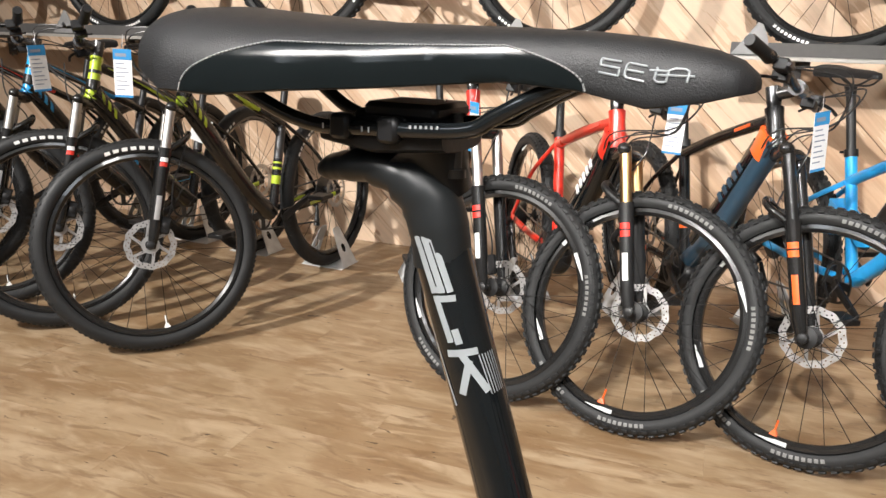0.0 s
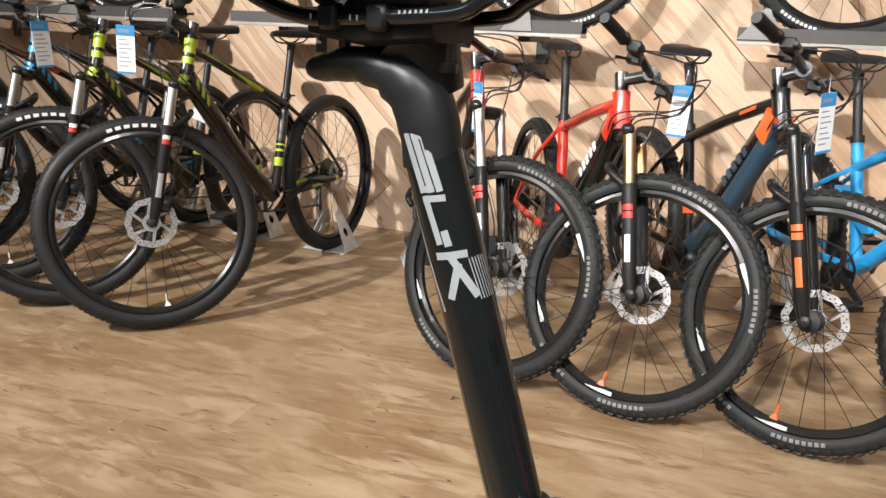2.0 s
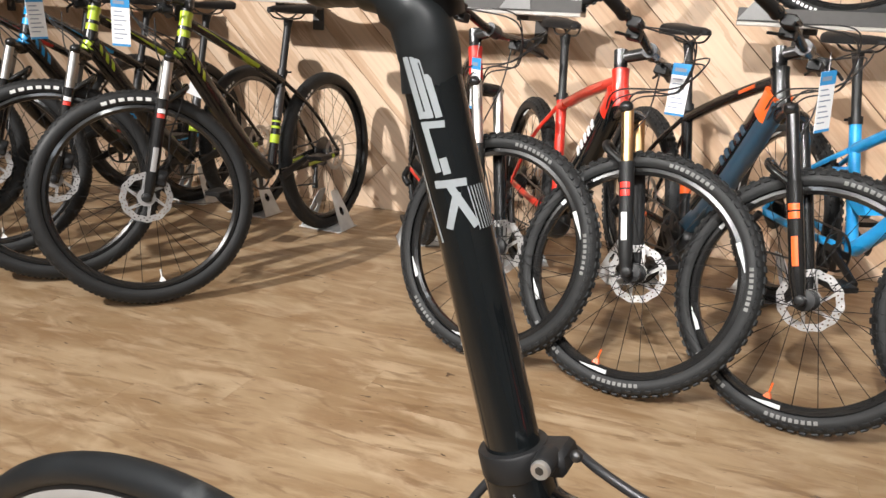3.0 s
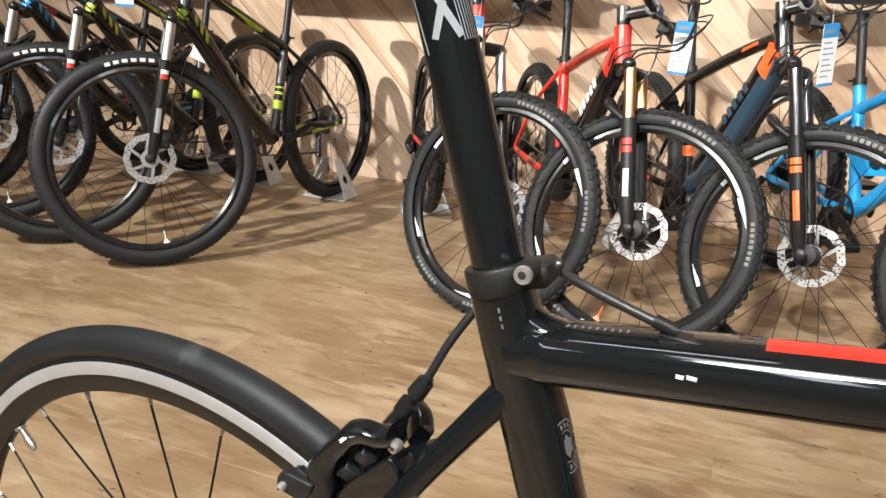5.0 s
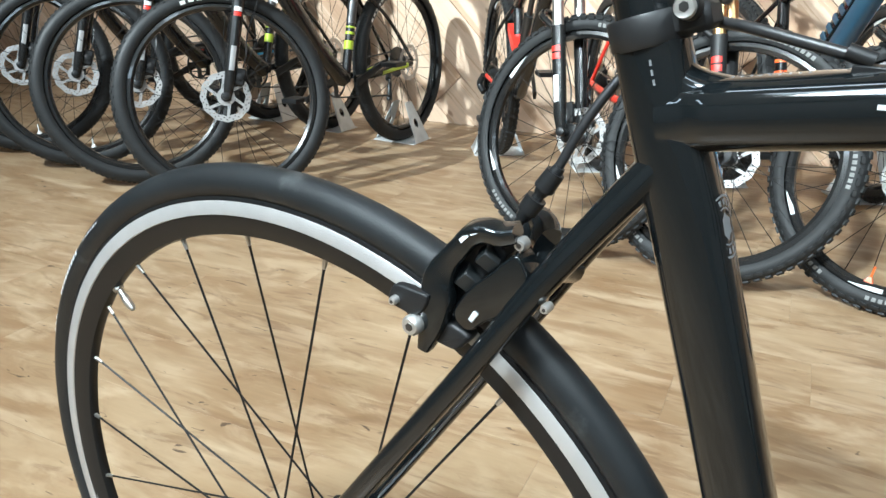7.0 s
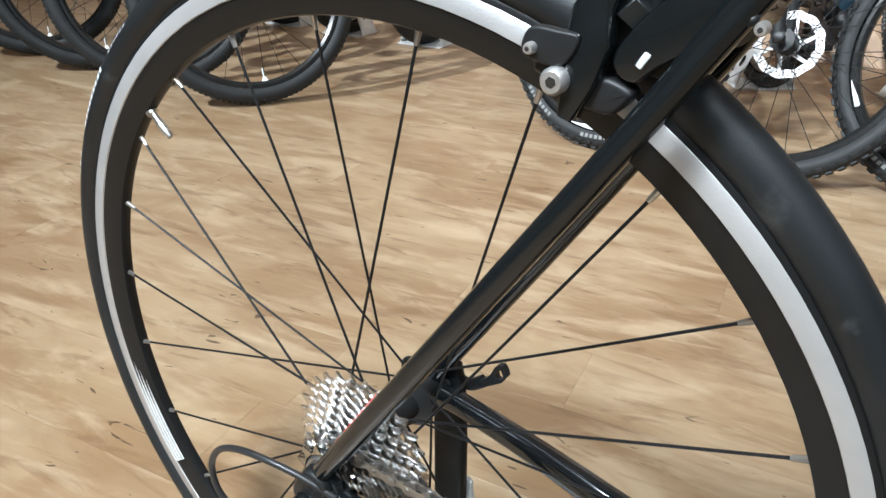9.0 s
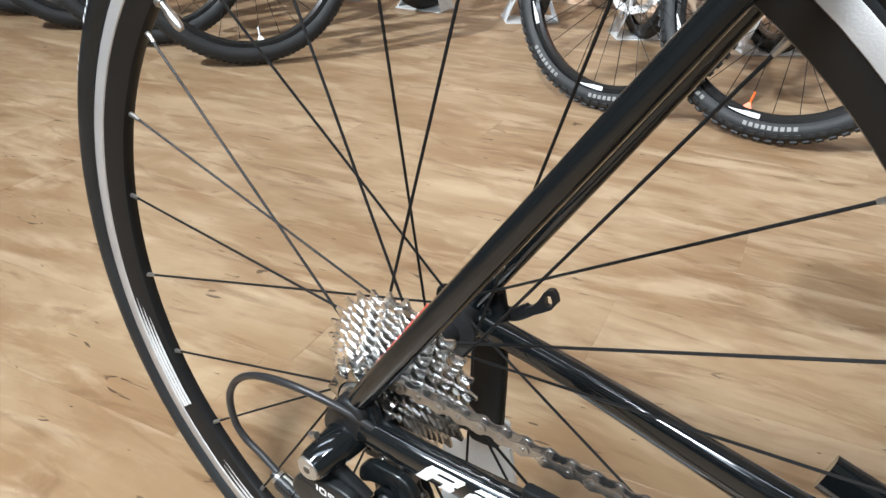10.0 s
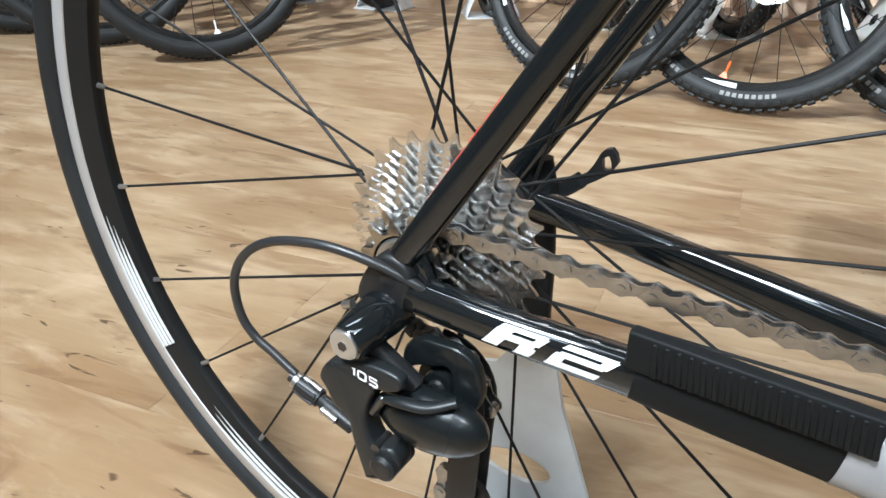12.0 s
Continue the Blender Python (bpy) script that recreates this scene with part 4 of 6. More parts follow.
def wheel_stand(m, half=0.11, label="bent galvanised sheet-metal bike stand on the floor", group="stands under the rear wheels"):
    """A bent sheet-metal stand for a rear wheel: a foot on the floor, two leaning cheeks with an oval hole."""
    root = thing("wheel_stand", label, "bike stand", m, group)
    part("foot_plate", Geo().box((0.0, 0, 0.002), (0.16, 2 * half, 0.004)), M_PLATE, root)
    for s in (-1, 1):
        out = [(-0.06, 0.0), (-0.03, 0.0), (0.0, 0.0), (0.03, 0.0), (0.06, 0.0), (0.052, 0.05), (0.045, 0.1), (0.036, 0.15), (0.028, 0.19), (0.01, 0.195), (-0.01, 0.195), (-0.028, 0.19), (-0.036, 0.15), (-0.045, 0.1), (-0.052, 0.05)]
        inn = [(0.017 * math.cos(radians(a)), 0.09 + 0.022 * math.sin(radians(a))) for a in (232, 250, 270, 290, 308, 335, 5, 35, 60, 82, 98, 120, 145, 175, 205)]
        part("cheek", Geo().ringslab(out, inn, -0.0015, 0.0015, pose(0, s * half, 0.003, s * (24 if half > 0.1 else 4), 0, 0)), M_PLATE, root)
    return root


def stood(front, rear):
    """The pose of a bike with its rear tyre at rear, heading for front."""
    return pose(rear[0], rear[1], 0, 0, 0, math.degrees(math.atan2(front[1] - rear[1], front[0] - rear[0])))


def gap(a, b):
    return math.hypot(a[0] - b[0], a[1] - b[1])


def straight(hub, rear, steer):
    """Where the front hub would stand with the bars straight."""
    d = Vector((hub[0] - rear[0], hub[1] - rear[1])).normalized()
    a = radians(steer)
    return hub[0] + d.x * 0.043 * (1 - math.cos(a)) + d.y * 0.046 * math.sin(a), hub[1] + d.y * 0.043 * (1 - math.cos(a)) - d.x * 0.046 * math.sin(a)


PR6 = ((90, 6, 0.085),)
PR8 = ((80, 9, 0.050), (240, 8, 0.048), (284, 9, 0.048), (14, 8, 0.048))
# front and rear tyre on the floor
BIKES = dict(lime=((-1.072, 2.390), (-0.675, 3.395)), lime_two=((-1.483, 2.554), (-1.08, 3.56)), blue=((-1.847, 2.729), (-1.44, 3.73)), black=((-2.21, 2.90), (-1.80, 3.88)),
             grey=((0.088, 2.165), (-0.212, 3.25)), red=((0.472, 2.010), (0.225, 3.06)), ebike=((0.893, 1.875), (0.66, 2.93)), sky=((1.385, 1.77), (1.17, 2.82)))
LEFT = dict(fork_tag=True, banded=True, steer=-42, head=71.5, fork_long=0.468, head_long=0.157, lower_long=0.325, wide=0.033, front_r=0.358, rear_r=0.358, valve=M_WHITE, prints=PR6, decal=None)
RIGHT = dict(steer=45, knobs=True, wide=0.030, front_r=0.339, rear_r=0.345, decal=M_LGREY, prints=PR8, print_mat=M_TYREINK)
for key, label, paint, accent, extra in (
    ("lime", "black mountain bike with lime green head tube and stripes", M_FRAMEBLK, M_LIME, dict(LEFT, fork_print=None)),
    ("lime_two", "black and lime mountain bike in a row of parked bikes", M_FRAMEBLK, M_LIME, LEFT),
    ("blue", "black mountain bike with sky blue head tube", M_FRAMEBLK, M_BLUE, LEFT),
    ("black", "black mountain bike at the far end of the row", M_FRAMEBLK, M_RED, LEFT),
    ("grey", "black and red full-suspension bike with silver fork stanchions", M_FRAMEBLK, M_RED, dict(RIGHT, full=True, fork_print=M_WHITE, fork_top=M_RED)),
    ("red", "bright red electric mountain bike with gold fork stanchions", M_REDPAINT, M_REDPAINT, {**RIGHT, **dict(electric=True, stanchion=M_GOLD, lowers=M_MATTE, fork_long=0.455, stem_long=0.085, steer=52, fork_print=M_WHITE, fork_top=M_RED, valve=M_ORANGE, tube_paint=M_BLACK)}),
    ("ebike", "dark petrol blue electric mountain bike with orange accents", M_FRAMEBLK, M_ORANGE, dict(RIGHT, electric=True, stanchion=M_FRAMEBLK, fork_print=M_ORANGE, valve=M_ORANGE, tube_paint=M_NAVY)),
    ("sky", "sky blue full-suspension mountain bike with a slim saddle", M_BLUE, M_BLUE, dict(RIGHT, full=True, valve=M_ORANGE)),
):
    f, r = BIKES[key]
    f = straight(f, r, extra["steer"])
    lean = Matrix.Translation((0, 0, 0.2)) @ Matrix.Rotation(radians({"lime": 2.3, "lime_two": 2.0, "red": -2.4}.get(key, 0.0)), 4, "X") @ Matrix.Translation((0, 0, -0.2))
    mountain_bike(label, stood(f, r) @ lean, paint, accent, base=gap(f, r), **extra)
    wheel_stand(stood(f, r))

# ---- wall rails and the bikes on them ----
RAIL_D, RAIL_Z = 0.36, 1.055


def wall_rail(s0, s1, stop):
    """A steel channel on brackets that carries a bike along the wall."""
    root = thing("wall_rail", "dark grey steel bike rail on the board wall", "bike rail", in_room((s0 + s1) / 2, RAIL_D, RAIL_Z), "rails along the wall")
    h = (s1 - s0) / 2
    part("channel", Geo().slab([(-0.055, 0.012), (-0.055, -0.035), (0.055, -0.035), (0.055, 0.012), (0.05, 0.012), (0.05, -0.030), (-0.05, -0.030), (-0.05, 0.012)], -h, h, pose(0, 0, 0, 0, 0, 90)), M_RAIL, root)
    # the lip is paler than the channel
    part("rail_lip", Geo().box((0, 0, -0.043), (2 * h, 0.116, 0.014)), M_RAILEDGE, root)
    part("wheel_stop", Geo().slab([(-0.05, -0.03), (0.08, -0.03), (0.07, 0.03), (0.05, 0.075), (0.032, 0.082), (0.0, 0.035)], -0.062, -0.058, Matrix.Translation((stop - (s0 + s1) / 2, 0, 0))), M_STOP, root, label="bent sheet-metal wheel stop")
    for k in (-0.7, 0.7):
        part("bracket", Geo().box((k * h, RAIL_D / 2, -0.062), (0.05, RAIL_D, 0.022)).box((k * h, RAIL_D - 0.008, -0.10), (0.06, 0.008, 0.14)), M_RAIL, root)
    return root


for (s0, s1), at, stop, label, acc, kn in (((-2.7, -0.95), -2.42, -1.60, "black mountain bike with low-tread tyres on a wall rail", M_FRAMEBLK, False),
                                    ((-0.60, 1.04), -0.22, 0.76, "black mountain bike with knobbly tyres on a wall rail", M_FRAMEBLK, True),
                                    ((1.61, 3.30), 1.95, 1.66, "black and sky blue mountain bike on a wall rail", M_BLUE, True)):
    wall_rail(s0, s1, stop)
    mountain_bike(label, in_room(at, RAIL_D, RAIL_Z - 0.028), M_FRAMEBLK, acc, 0, base=1.15, knobs=kn, wide=0.030, decal=None, prints=PR8, print_mat=M_WHITE, group="bikes on the wall rails")

# ---- price tags ----
for x, y, z, turn, tilt, label in ((-1.12, 2.40, 0.916, 12, 2, "blue and white price tag hanging from a handlebar"), (-1.455, 2.50, 0.918, 52, -3, "blue and white price tag hanging from a handlebar"),
                                   (0.60, 2.29, 0.811, -18, 3, "blue and white price tag hanging by the red bike"), (0.873, 1.95, 0.828, 30, -6, "blue and white price tag with grey ink lines"),
                                   (0.004, 2.30, 0.795, -60, 0, "narrow price tag turned edge-on by a handlebar")):
    price_tag(label, pose(x, y, z, 0, tilt, turn))
card = part("info_card", Geo().add([(x, 0.006 * math.cos(z * 20) + y, z) for y in (-0.0005, 0.0005) for z in (-0.045, 0.0, 0.045) for x in (-0.032, 0.032)], [(0, 1, 3, 2), (2, 3, 5, 4), (7, 6, 8, 9), (9, 8, 10, 11)]), M_CARD, None, pose(-1.045, 2.82, 0.69, -12, 24, 18))
tagged(card, "small blank white card hanging on the black bike's frame", "card")

# ---- the road bike ----
HUB = 0.345
road = thing("road_bike", "glossy black road racing bike with red accents on a rear-hub stand", "bicycle", pose(-0.144, 0.472, 0, 0, 0, -24.3))


def P(u, w, z):
    """A place on the bike: forward from the rear hub, out to its right, up from the floor."""
    return Vector((u, -w, z))


def grade(rows, k=6):
    """Sections for a spline with k steps a span, growing evenly from row to row."""
    out = []
    for (a0, b0), (a1, b1) in zip(rows, rows[1:]):
        out += [(a0 + (a1 - a0) * i / k, b0 + (b1 - b0) * i / k) for i in range(k)]
    return out + [rows[-1]]


def along_post(z):
    return 0.232 + (0.784 - z) * 0.3175


def tube_line(z):
    """The seat tube's middle line: it swells forward below the top tube."""
    return along_post(z) + 0.0022 * min(1.0, max(0.0, (0.745 - z) / 0.03))


UPS = V(-0.3175, 0, 1).normalized()  # up along the seat tube
FWS = V(UPS.z, 0, -UPS.x)

# frame
SEAT_BASE = P(along_post(0.275), 0, 0.275)
zs = [0.29, 0.40, 0.50, 0.60, 0.66, 0.70, 0.735, 0.774]
part("seat_tube", Geo().tube([P(tube_line(z), 0, z) for z in zs], [(0.0165, 0.0180), (0.0158, 0.0172), (0.0152, 0.0170), (0.0150, 0.0170), (0.0150, 0.0172), (0.0152, 0.0174), (0.0155, 0.0165), (0.0155, 0.0158)], 32, side=(0, 1, 0), power=3.0), M_BLACK, road)
part("top_tube", Geo().tube(spline([P(0.245, 0, 0.742), P(0.262, 0, 0.7455), P(0.30, 0, 0.7515), P(0.41, 0, 0.7685), P(0.62, 0, 0.800), P(0.79, 0, 0.826)], 6), [(0.0165, 0.0165)] * 6 + [(0.0185, 0.0158)] * 25, 28, side=(0, 1, 0), power=2.4), M_BLACK, road)
part("top_tube_fillet", Geo().tube(spline([P(0.2365, 0, 0.772), P(0.2465, 0, 0.7615), P(0.258, 0, 0.756), P(0.276, 0, 0.7535)], 5), [(0.0125, 0.009)] * 16, 16, side=(0, 1, 0)), M_BLACK, road)
part("head_tube", Geo().tube([P(0.812, 0, 0.70), P(0.80, 0, 0.735), P(0.777, 0, 0.80), P(0.768, 0, 0.845)], [0.026, 0.022, 0.020, 0.022], 20), M_BLACK, road)
part("down_tube", Geo().tube([P(0.40, 0, 0.285), P(0.60, 0, 0.50), P(0.795, 0, 0.715)], [(0.023, 0.024), (0.022, 0.024), (0.021, 0.022)], 22, side=(0, 1, 0), power=2.6), M_BLACK, road)
part("bottom_bracket", Geo().tube([P(0.402, -0.04, 0.275), P(0.402, 0.04, 0.275)], 0.026, 22), M_BLACK, road)
for s in (1, -1):
    part("seatstay", Geo().tube(spline([P(-0.004, s * 0.064, 0.343), P(0.03, s * 0.062, 0.394), P(0.1095, s * 0.052, 0.514), P(0.1668, s * 0.038, 0.602), P(0.205, s * 0.026, 0.663), P(0.236, s * 0.0110, 0.708), P(0.262, s * 0.0005, 0.743)], 6),
                                 grade([(r, r) for r in (0.0072, 0.0072, 0.0067, 0.0066, 0.0072, 0.0082, 0.0085)]), 20), M_BLACK, road)
    part("chainstay", Geo().tube(spline([P(0.0, s * 0.064, 0.338), P(0.05, s * 0.062, 0.3322), P(0.11, s * 0.056, 0.3248), P(0.20, s * 0.046, 0.3115), P(0.30, s * 0.040, 0.294), P(0.395, s * 0.034, 0.277)], 6),
                                 grade([(0.0080, 0.0092), (0.0081, 0.0094), (0.0086, 0.0106), (0.0090, 0.0132), (0.0095, 0.0165), (0.011, 0.019)]), 20, side=(0, 1, 0), power=2.5), M_BLACK, road)
    part("dropout", Geo().slab([(-0.014, 0.338), (-0.010, 0.352), (0.004, 0.360), (0.016, 0.352), (0.020, 0.340), (0.006, 0.330), (-0.006, 0.328)], -s * 0.0665, -s * 0.0605), M_BLACK, road)
part("seatstay_bridge", Geo().tube([P(0.196, -0.026, 0.648), P(0.190, 0, 0.655), P(0.196, 0.026, 0.648)], 0.009, 14), M_BLACK, road)

# prints on the frame
part("top_tube_band", Geo().tube([P(0.3605, 0, 0.7683), P(0.42, 0, 0.7775), P(0.70, 0, 0.8193)], [(0.0125, 0.0088)] * 3, 24, side=(0, 1, 0), power=2.4), M_RED, road, label="red stripe along the top of the tube")


def on_stay(a, b, lift=0.0):
    """a along the right chainstay from the hub, b round it in metres: up is plus."""
    z = 0.3390 - 0.130 * a
    w = 0.064 - 0.04 * a if a < 0.05 else 0.062 - 0.1 * (a - 0.05)
    q = b / 0.0096
    c, s = math.cos(q), math.sin(q)
    return P(a, w + lift + 0.0093 * abs(c) ** 0.8, z + 0.0109 * math.copysign(abs(s) ** 0.8, s))


def block(lines, sx, sy, ox, oy, slant=0.0):
    return [[(ox + (x + slant * y) * sx, oy + y * sy) for x, y in ln] for ln in lines]


LETTER = dict(S=[[(1, 1), (0, 1), (0, 0.5), (1, 0.5), (1, 0), (0, 0)]],
              L=[[(0, 1), (0, 0), (1, 0)]], dash=[[(0, 0.5), (1, 0.5)]], K=[[(0, 0), (0, 1)], [(1, 1), (0.05, 0.45)], [(0.3, 0.6), (1, 0)]],
              E=[[(1, 1), (0.1, 1), (0, 0.85), (0, 0.15), (0.1, 0), (1, 0)], [(0, 0.5), (0.9, 0.5)]], T=[[(0.1, 0.75), (1.1, 0.75)], [(0.45, 1), (0.45, 0.15), (0.6, 0), (1, 0)]],
              A=[[(0, 0), (0, 0.8), (0.3, 1), (0.8, 1), (1, 0.8), (1, 0)], [(-0.5, 0.45), (1.3, 0.45)]],
              one=[[(0.5, 0), (0.5, 1), (0.2, 0.8)]], zero=[[(0, 0.1), (0, 0.9), (0.15, 1), (0.85, 1), (1, 0.9), (1, 0.1), (0.85, 0), (0.15, 0), (0, 0.1)]],
              five=[[(1, 1), (0, 1), (0, 0.55), (0.85, 0.55), (1, 0.42), (1, 0.13), (0.85, 0), (0, 0)]])
SOLID_R = ((0, 0.34, 0, 1), (0.34, 0.94, 0.76, 1), (0.80, 1, 0.46, 0.90), (0.34, 0.94, 0.36, 0.62), (0.66, 1.0, 0, 0.36))
SOLID_TWO = ((0, 0.94, 0.74, 1), (0.78, 1, 0.44, 0.92), (0.06, 0.94, 0.38, 0.62), (0, 0.24, 0, 0.54), (0.24, 0.98, 0, 0.25))


def solid_print(boxes, sx, sy, ox, oy, slant, place, g):
    """Bold slanted letters: each box of the letter is a patch laid on the surface, a hair over the last."""
    for k, (x0, x1, y0, y1) in enumerate(boxes):
        vs = [place(ox + (x + slant * y) * sx, oy + y * sy, 0.00003 * k) for i in range(11) for x in (x0 + (x1 - x0) * i / 10,) for y in (y0, y0 + (y1 - y0) / 3, y0 + (y1 - y0) * 2 / 3, y1)]
        g.add(vs, [(4 * i + j, 4 * i + j + 1, 4 * i + j + 5, 4 * i + j + 4) for i in range(10) for j in range(3)])
    return g


part("model_print", solid_print(SOLID_TWO, 0.0225, 0.0098, 0.0758, -0.0028, 0.46, on_stay, solid_print(SOLID_R, 0.0215, 0.0098, 0.0476, -0.0033, 0.46, on_stay, Geo())), M_WHITE, road, label="white model lettering on the chainstay")


def on_seatstay(t, q, r=0.0073):
    """t from the hub (0) up the right seatstay (1), q degrees round it from its right side, rearwards."""
    a, b = P(0.0, 0.0635, 0.349), P(0.108, 0.052, 0.514)
    d = (b - a).normalized()
    out = V(0, -1, 0)
    back = d.cross(out)
    back = back if back.x < 0 else -back
    return a.lerp(b, t) + out * (r * math.cos(radians(q))) + back * (r * math.sin(radians(q)))


g = Geo()
for t0, t1, q in ((0.27, 0.36, 62), (0.37, 0.42, 66), (0.43, 0.50, 66), (0.20, 0.26, 60), (0.15, 0.19, 56), (0.12, 0.15, 48), (0.16, 0.185, 36)):
    vs = [on_seatstay(t0 + (t1 - t0) * i / 8, q + dq) for i in range(9) for dq in (-9, 0, 9)]
    g.add(vs, [(3 * i + j, 3 * i + j + 1, 3 * i + j + 4, 3 * i + j + 3) for i in range(8) for j in (0, 1)])
part("seatstay_stripe", g, M_RED, road, label="thin red stripe")


def on_seat_tube(z, q, r=0.0165):
    c = P(tube_line(z), 0, z)
    return c + V(0, -1, 0) * (r * 0.97 * math.cos(radians(q))) + FWS * (r * 1.03 * math.sin(radians(q)))


def on_badge(rad, a):
    return on_seat_tube(0.6936 + 0.0140 * rad * math.sin(a), 73 + 33 * rad * math.cos(a), 0.0178)


badge = Geo()
for r0, r1 in ((1.0, 0.93), (0.60, 0.55)):
    badge.add([on_badge(r, 2 * math.pi * i / 32) for r in (r0, r1) for i in range(32)], [(i, (i + 1) % 32, 32 + (i + 1) % 32, 32 + i) for i in range(32)])
tagged(part("round_badge", badge, M_TICK, road, label="round grey badge with a ring of small writing"), kind="stuff")
letters = Geo()
for k in range(18):
    if k not in (0, 9):
        letters.add([on_badge(r, 2 * math.pi * (k + f) / 18) for r, f in ((0.68, 0.0), (0.86, 0.0), (0.86, 0.55), (0.68, 0.55))], [(0, 1, 2, 3)])
tagged(part("badge_writing", letters, M_TICK, road), kind="stuff")
part("badge_print", Geo().add([on_badge(0.45 * (1 if i % 2 else 0.72), 2 * math.pi * i / 12) for i in range(12)], [tuple(range(12))]), M_TICK, road)
for zz in (0.7585, 0.7625, 0.7665):
    part("size_mark", Geo().add([on_seat_tube(zz + dz, q, 0.0163) for dz, q in ((-0.0012, 8), (-0.0012, 24), (0.0012, 24), (0.0012, 8))], [(0, 1, 2, 3)]), M_TICK, road)
ticks = Geo()
for k in range(9):
    u = 0.272 + k * 0.0036
    c = P(u, 0, 0.7455 + (u - 0.262) * 0.155)
    vs = []
    for i in range(11):
        q = radians(36 + 48 * i / 10)
        for du in (-0.00045, 0.00045):
            vs.append(c + V(du, -0.0189 * math.cos(q), 0.0163 * math.sin(q)))
    ticks.add(vs, [(2 * i, 2 * i + 1, 2 * i + 3, 2 * i + 2) for i in range(10)])
tagged(part("top_tube_tick", ticks, M_TICK, road), kind="stuff")
part("serial_print", Geo().box((0.3335, -0.0183, 0.7598), (0.0045, 0.0006, 0.0020)).box((0.3285, -0.0183, 0.7590), (0.0035, 0.0006, 0.0020)), M_LGREY, road)

# chainstay guard
guard = [P(0.1085, 0.0622, 0.3412), P(0.155, 0.0587, 0.3352), P(0.202, 0.0547, 0.3287)]
part("chainstay_guard", Geo().tube([guard[0] + V(0.0010, 0, 0), guard[0] + V(0.0018, 0, 0), *guard[1:]], [(0.0034, 0.0084), (0.0040, 0.0090), (0.0041, 0.0090), (0.0042, 0.0092)], 32, side=(0, 1, 0), power=7), M_GUARD, road, label="black rubber chainstay guard with shallow ribs")
for k in range(18):
    c = guard[0].lerp(guard[2], 0.13 + 0.86 * k / 17)
    part("guard_rib", kept("guard_rib", lambda: Geo().box((0, 0, 0), (0.0027, 0.0018, 0.0160), bev=0.35)), M_GUARD, road, Matrix.Translation(c + V(0, -0.0040, -0.0003)) @ Matrix.Rotation(radians(-6), 4, "Y"))
# added dull black skin: the stay's shade under the guard, put into its colour
part("stay_shade_skin", Geo().tube([P(0.112, 0.0558, 0.3243), P(0.118, 0.0551, 0.3236), P(0.15, 0.0515, 0.3185), P(0.192, 0.047, 0.3127)], [(0.0086, 0.0106), (0.0090, 0.0113), (0.0096, 0.0130), (0.0100, 0.0150)], 24, side=(0, 1, 0), power=2.6), M_GUARD, road)
part("guard_tape", Geo().tube([P(0.1915, 0.0468, 0.3128), P(0.222, 0.0435, 0.3080)], [(0.0106, 0.0155), (0.0108, 0.0165)], 20, side=(0, 1, 0), power=2.6), M_CLOUD, road, label="cloudy white tape round the chainstay")

# seatpost, saddle clamp
post = [P(along_post(z), 0, z) for z in (0.70, 0.80, 0.90, 0.958)]
part("seatpost", Geo().tube(post, 0.0136, 32), M_BLACK, road, label="glossy black carbon seatpost with white lettering")
part("seatpost_head", Geo().tube(spline([P(0.1780, 0, 0.950), P(0.1755, 0, 0.9665), P(0.1690, 0, 0.9815), P(0.1570, 0, 0.9900), P(0.1420, 0, 0.9930), P(0.1270, 0, 0.9920), P(0.1160, 0, 0.9900), P(0.1110, 0, 0.9892)], 6),
                                 [(0.0137, 0.0137)] * 6 + [(0.0143, 0.0140)] * 6 + [(0.0150, 0.0130)] * 6 + [(0.0152, 0.0100)] * 6 + [(0.0150, 0.0082)] * 6 + [(0.0145, 0.0073)] * 3 + [(0.0140, 0.0068)] * 3 + [(0.0134, 0.0062), (0.0128, 0.0058), (0.0120, 0.0053), (0.0108, 0.0046), (0.0090, 0.0037), (0.0064, 0.0026), (0.0020, 0.0008)], 26, side=(0, 1, 0), power=2.2), M_HEADBLK, road, label="dull black curved seatpost head")
part("seatpost_yoke", Geo().tube([P(0.172, -0.008, 0.9827), P(0.170, -0.004, 1.0027), P(0.162, 0, 1.0107)], [(0.012, 0.014), (0.014, 0.015), (0.016, 0.020)], 16, side=(0, 1, 0), power=3), M_MATTE, road)
part("clamp_cradle", Geo().tube([P(0.122, 0, 1.0092), P(0.150, 0, 1.0075), P(0.186, 0, 1.0097)], [(0.020, 0.0045), (0.022, 0.0065), (0.020, 0.0055)], 18, side=(0, 1, 0), power=3.5), M_MATTE, road)
part("clamp_bridge", Geo().box((0.1625, 0, 1.0212), (0.038, 0.034, 0.0075), bev=0.3), M_MATTE, road)
part("clamp_saddle", Geo().box((0.152, 0, 1.0172), (0.030, 0.032, 0.008), bev=0.3), M_MATTE, road)
for u in (0.1367, 0.1618):
    for s in (1, -1):
        part("rail_ear", Geo().box((u, -s * 0.0225, 1.0137), (0.0105, 0.009, 0.0115), bev=0.2), M_PLASTIC, road)
for u, z0, z1 in ((0.128, 0.9927, 1.0147), (0.183, 0.9957, 1.0207)):
    part("clamp_bolt", Geo().tube([P(u, 0, z0), P(u, 0, z1)], 0.003, 10).tube([P(u, 0, z0 - 0.004), P(u, 0, z0)], 0.005, 12), M_DARKST, road)
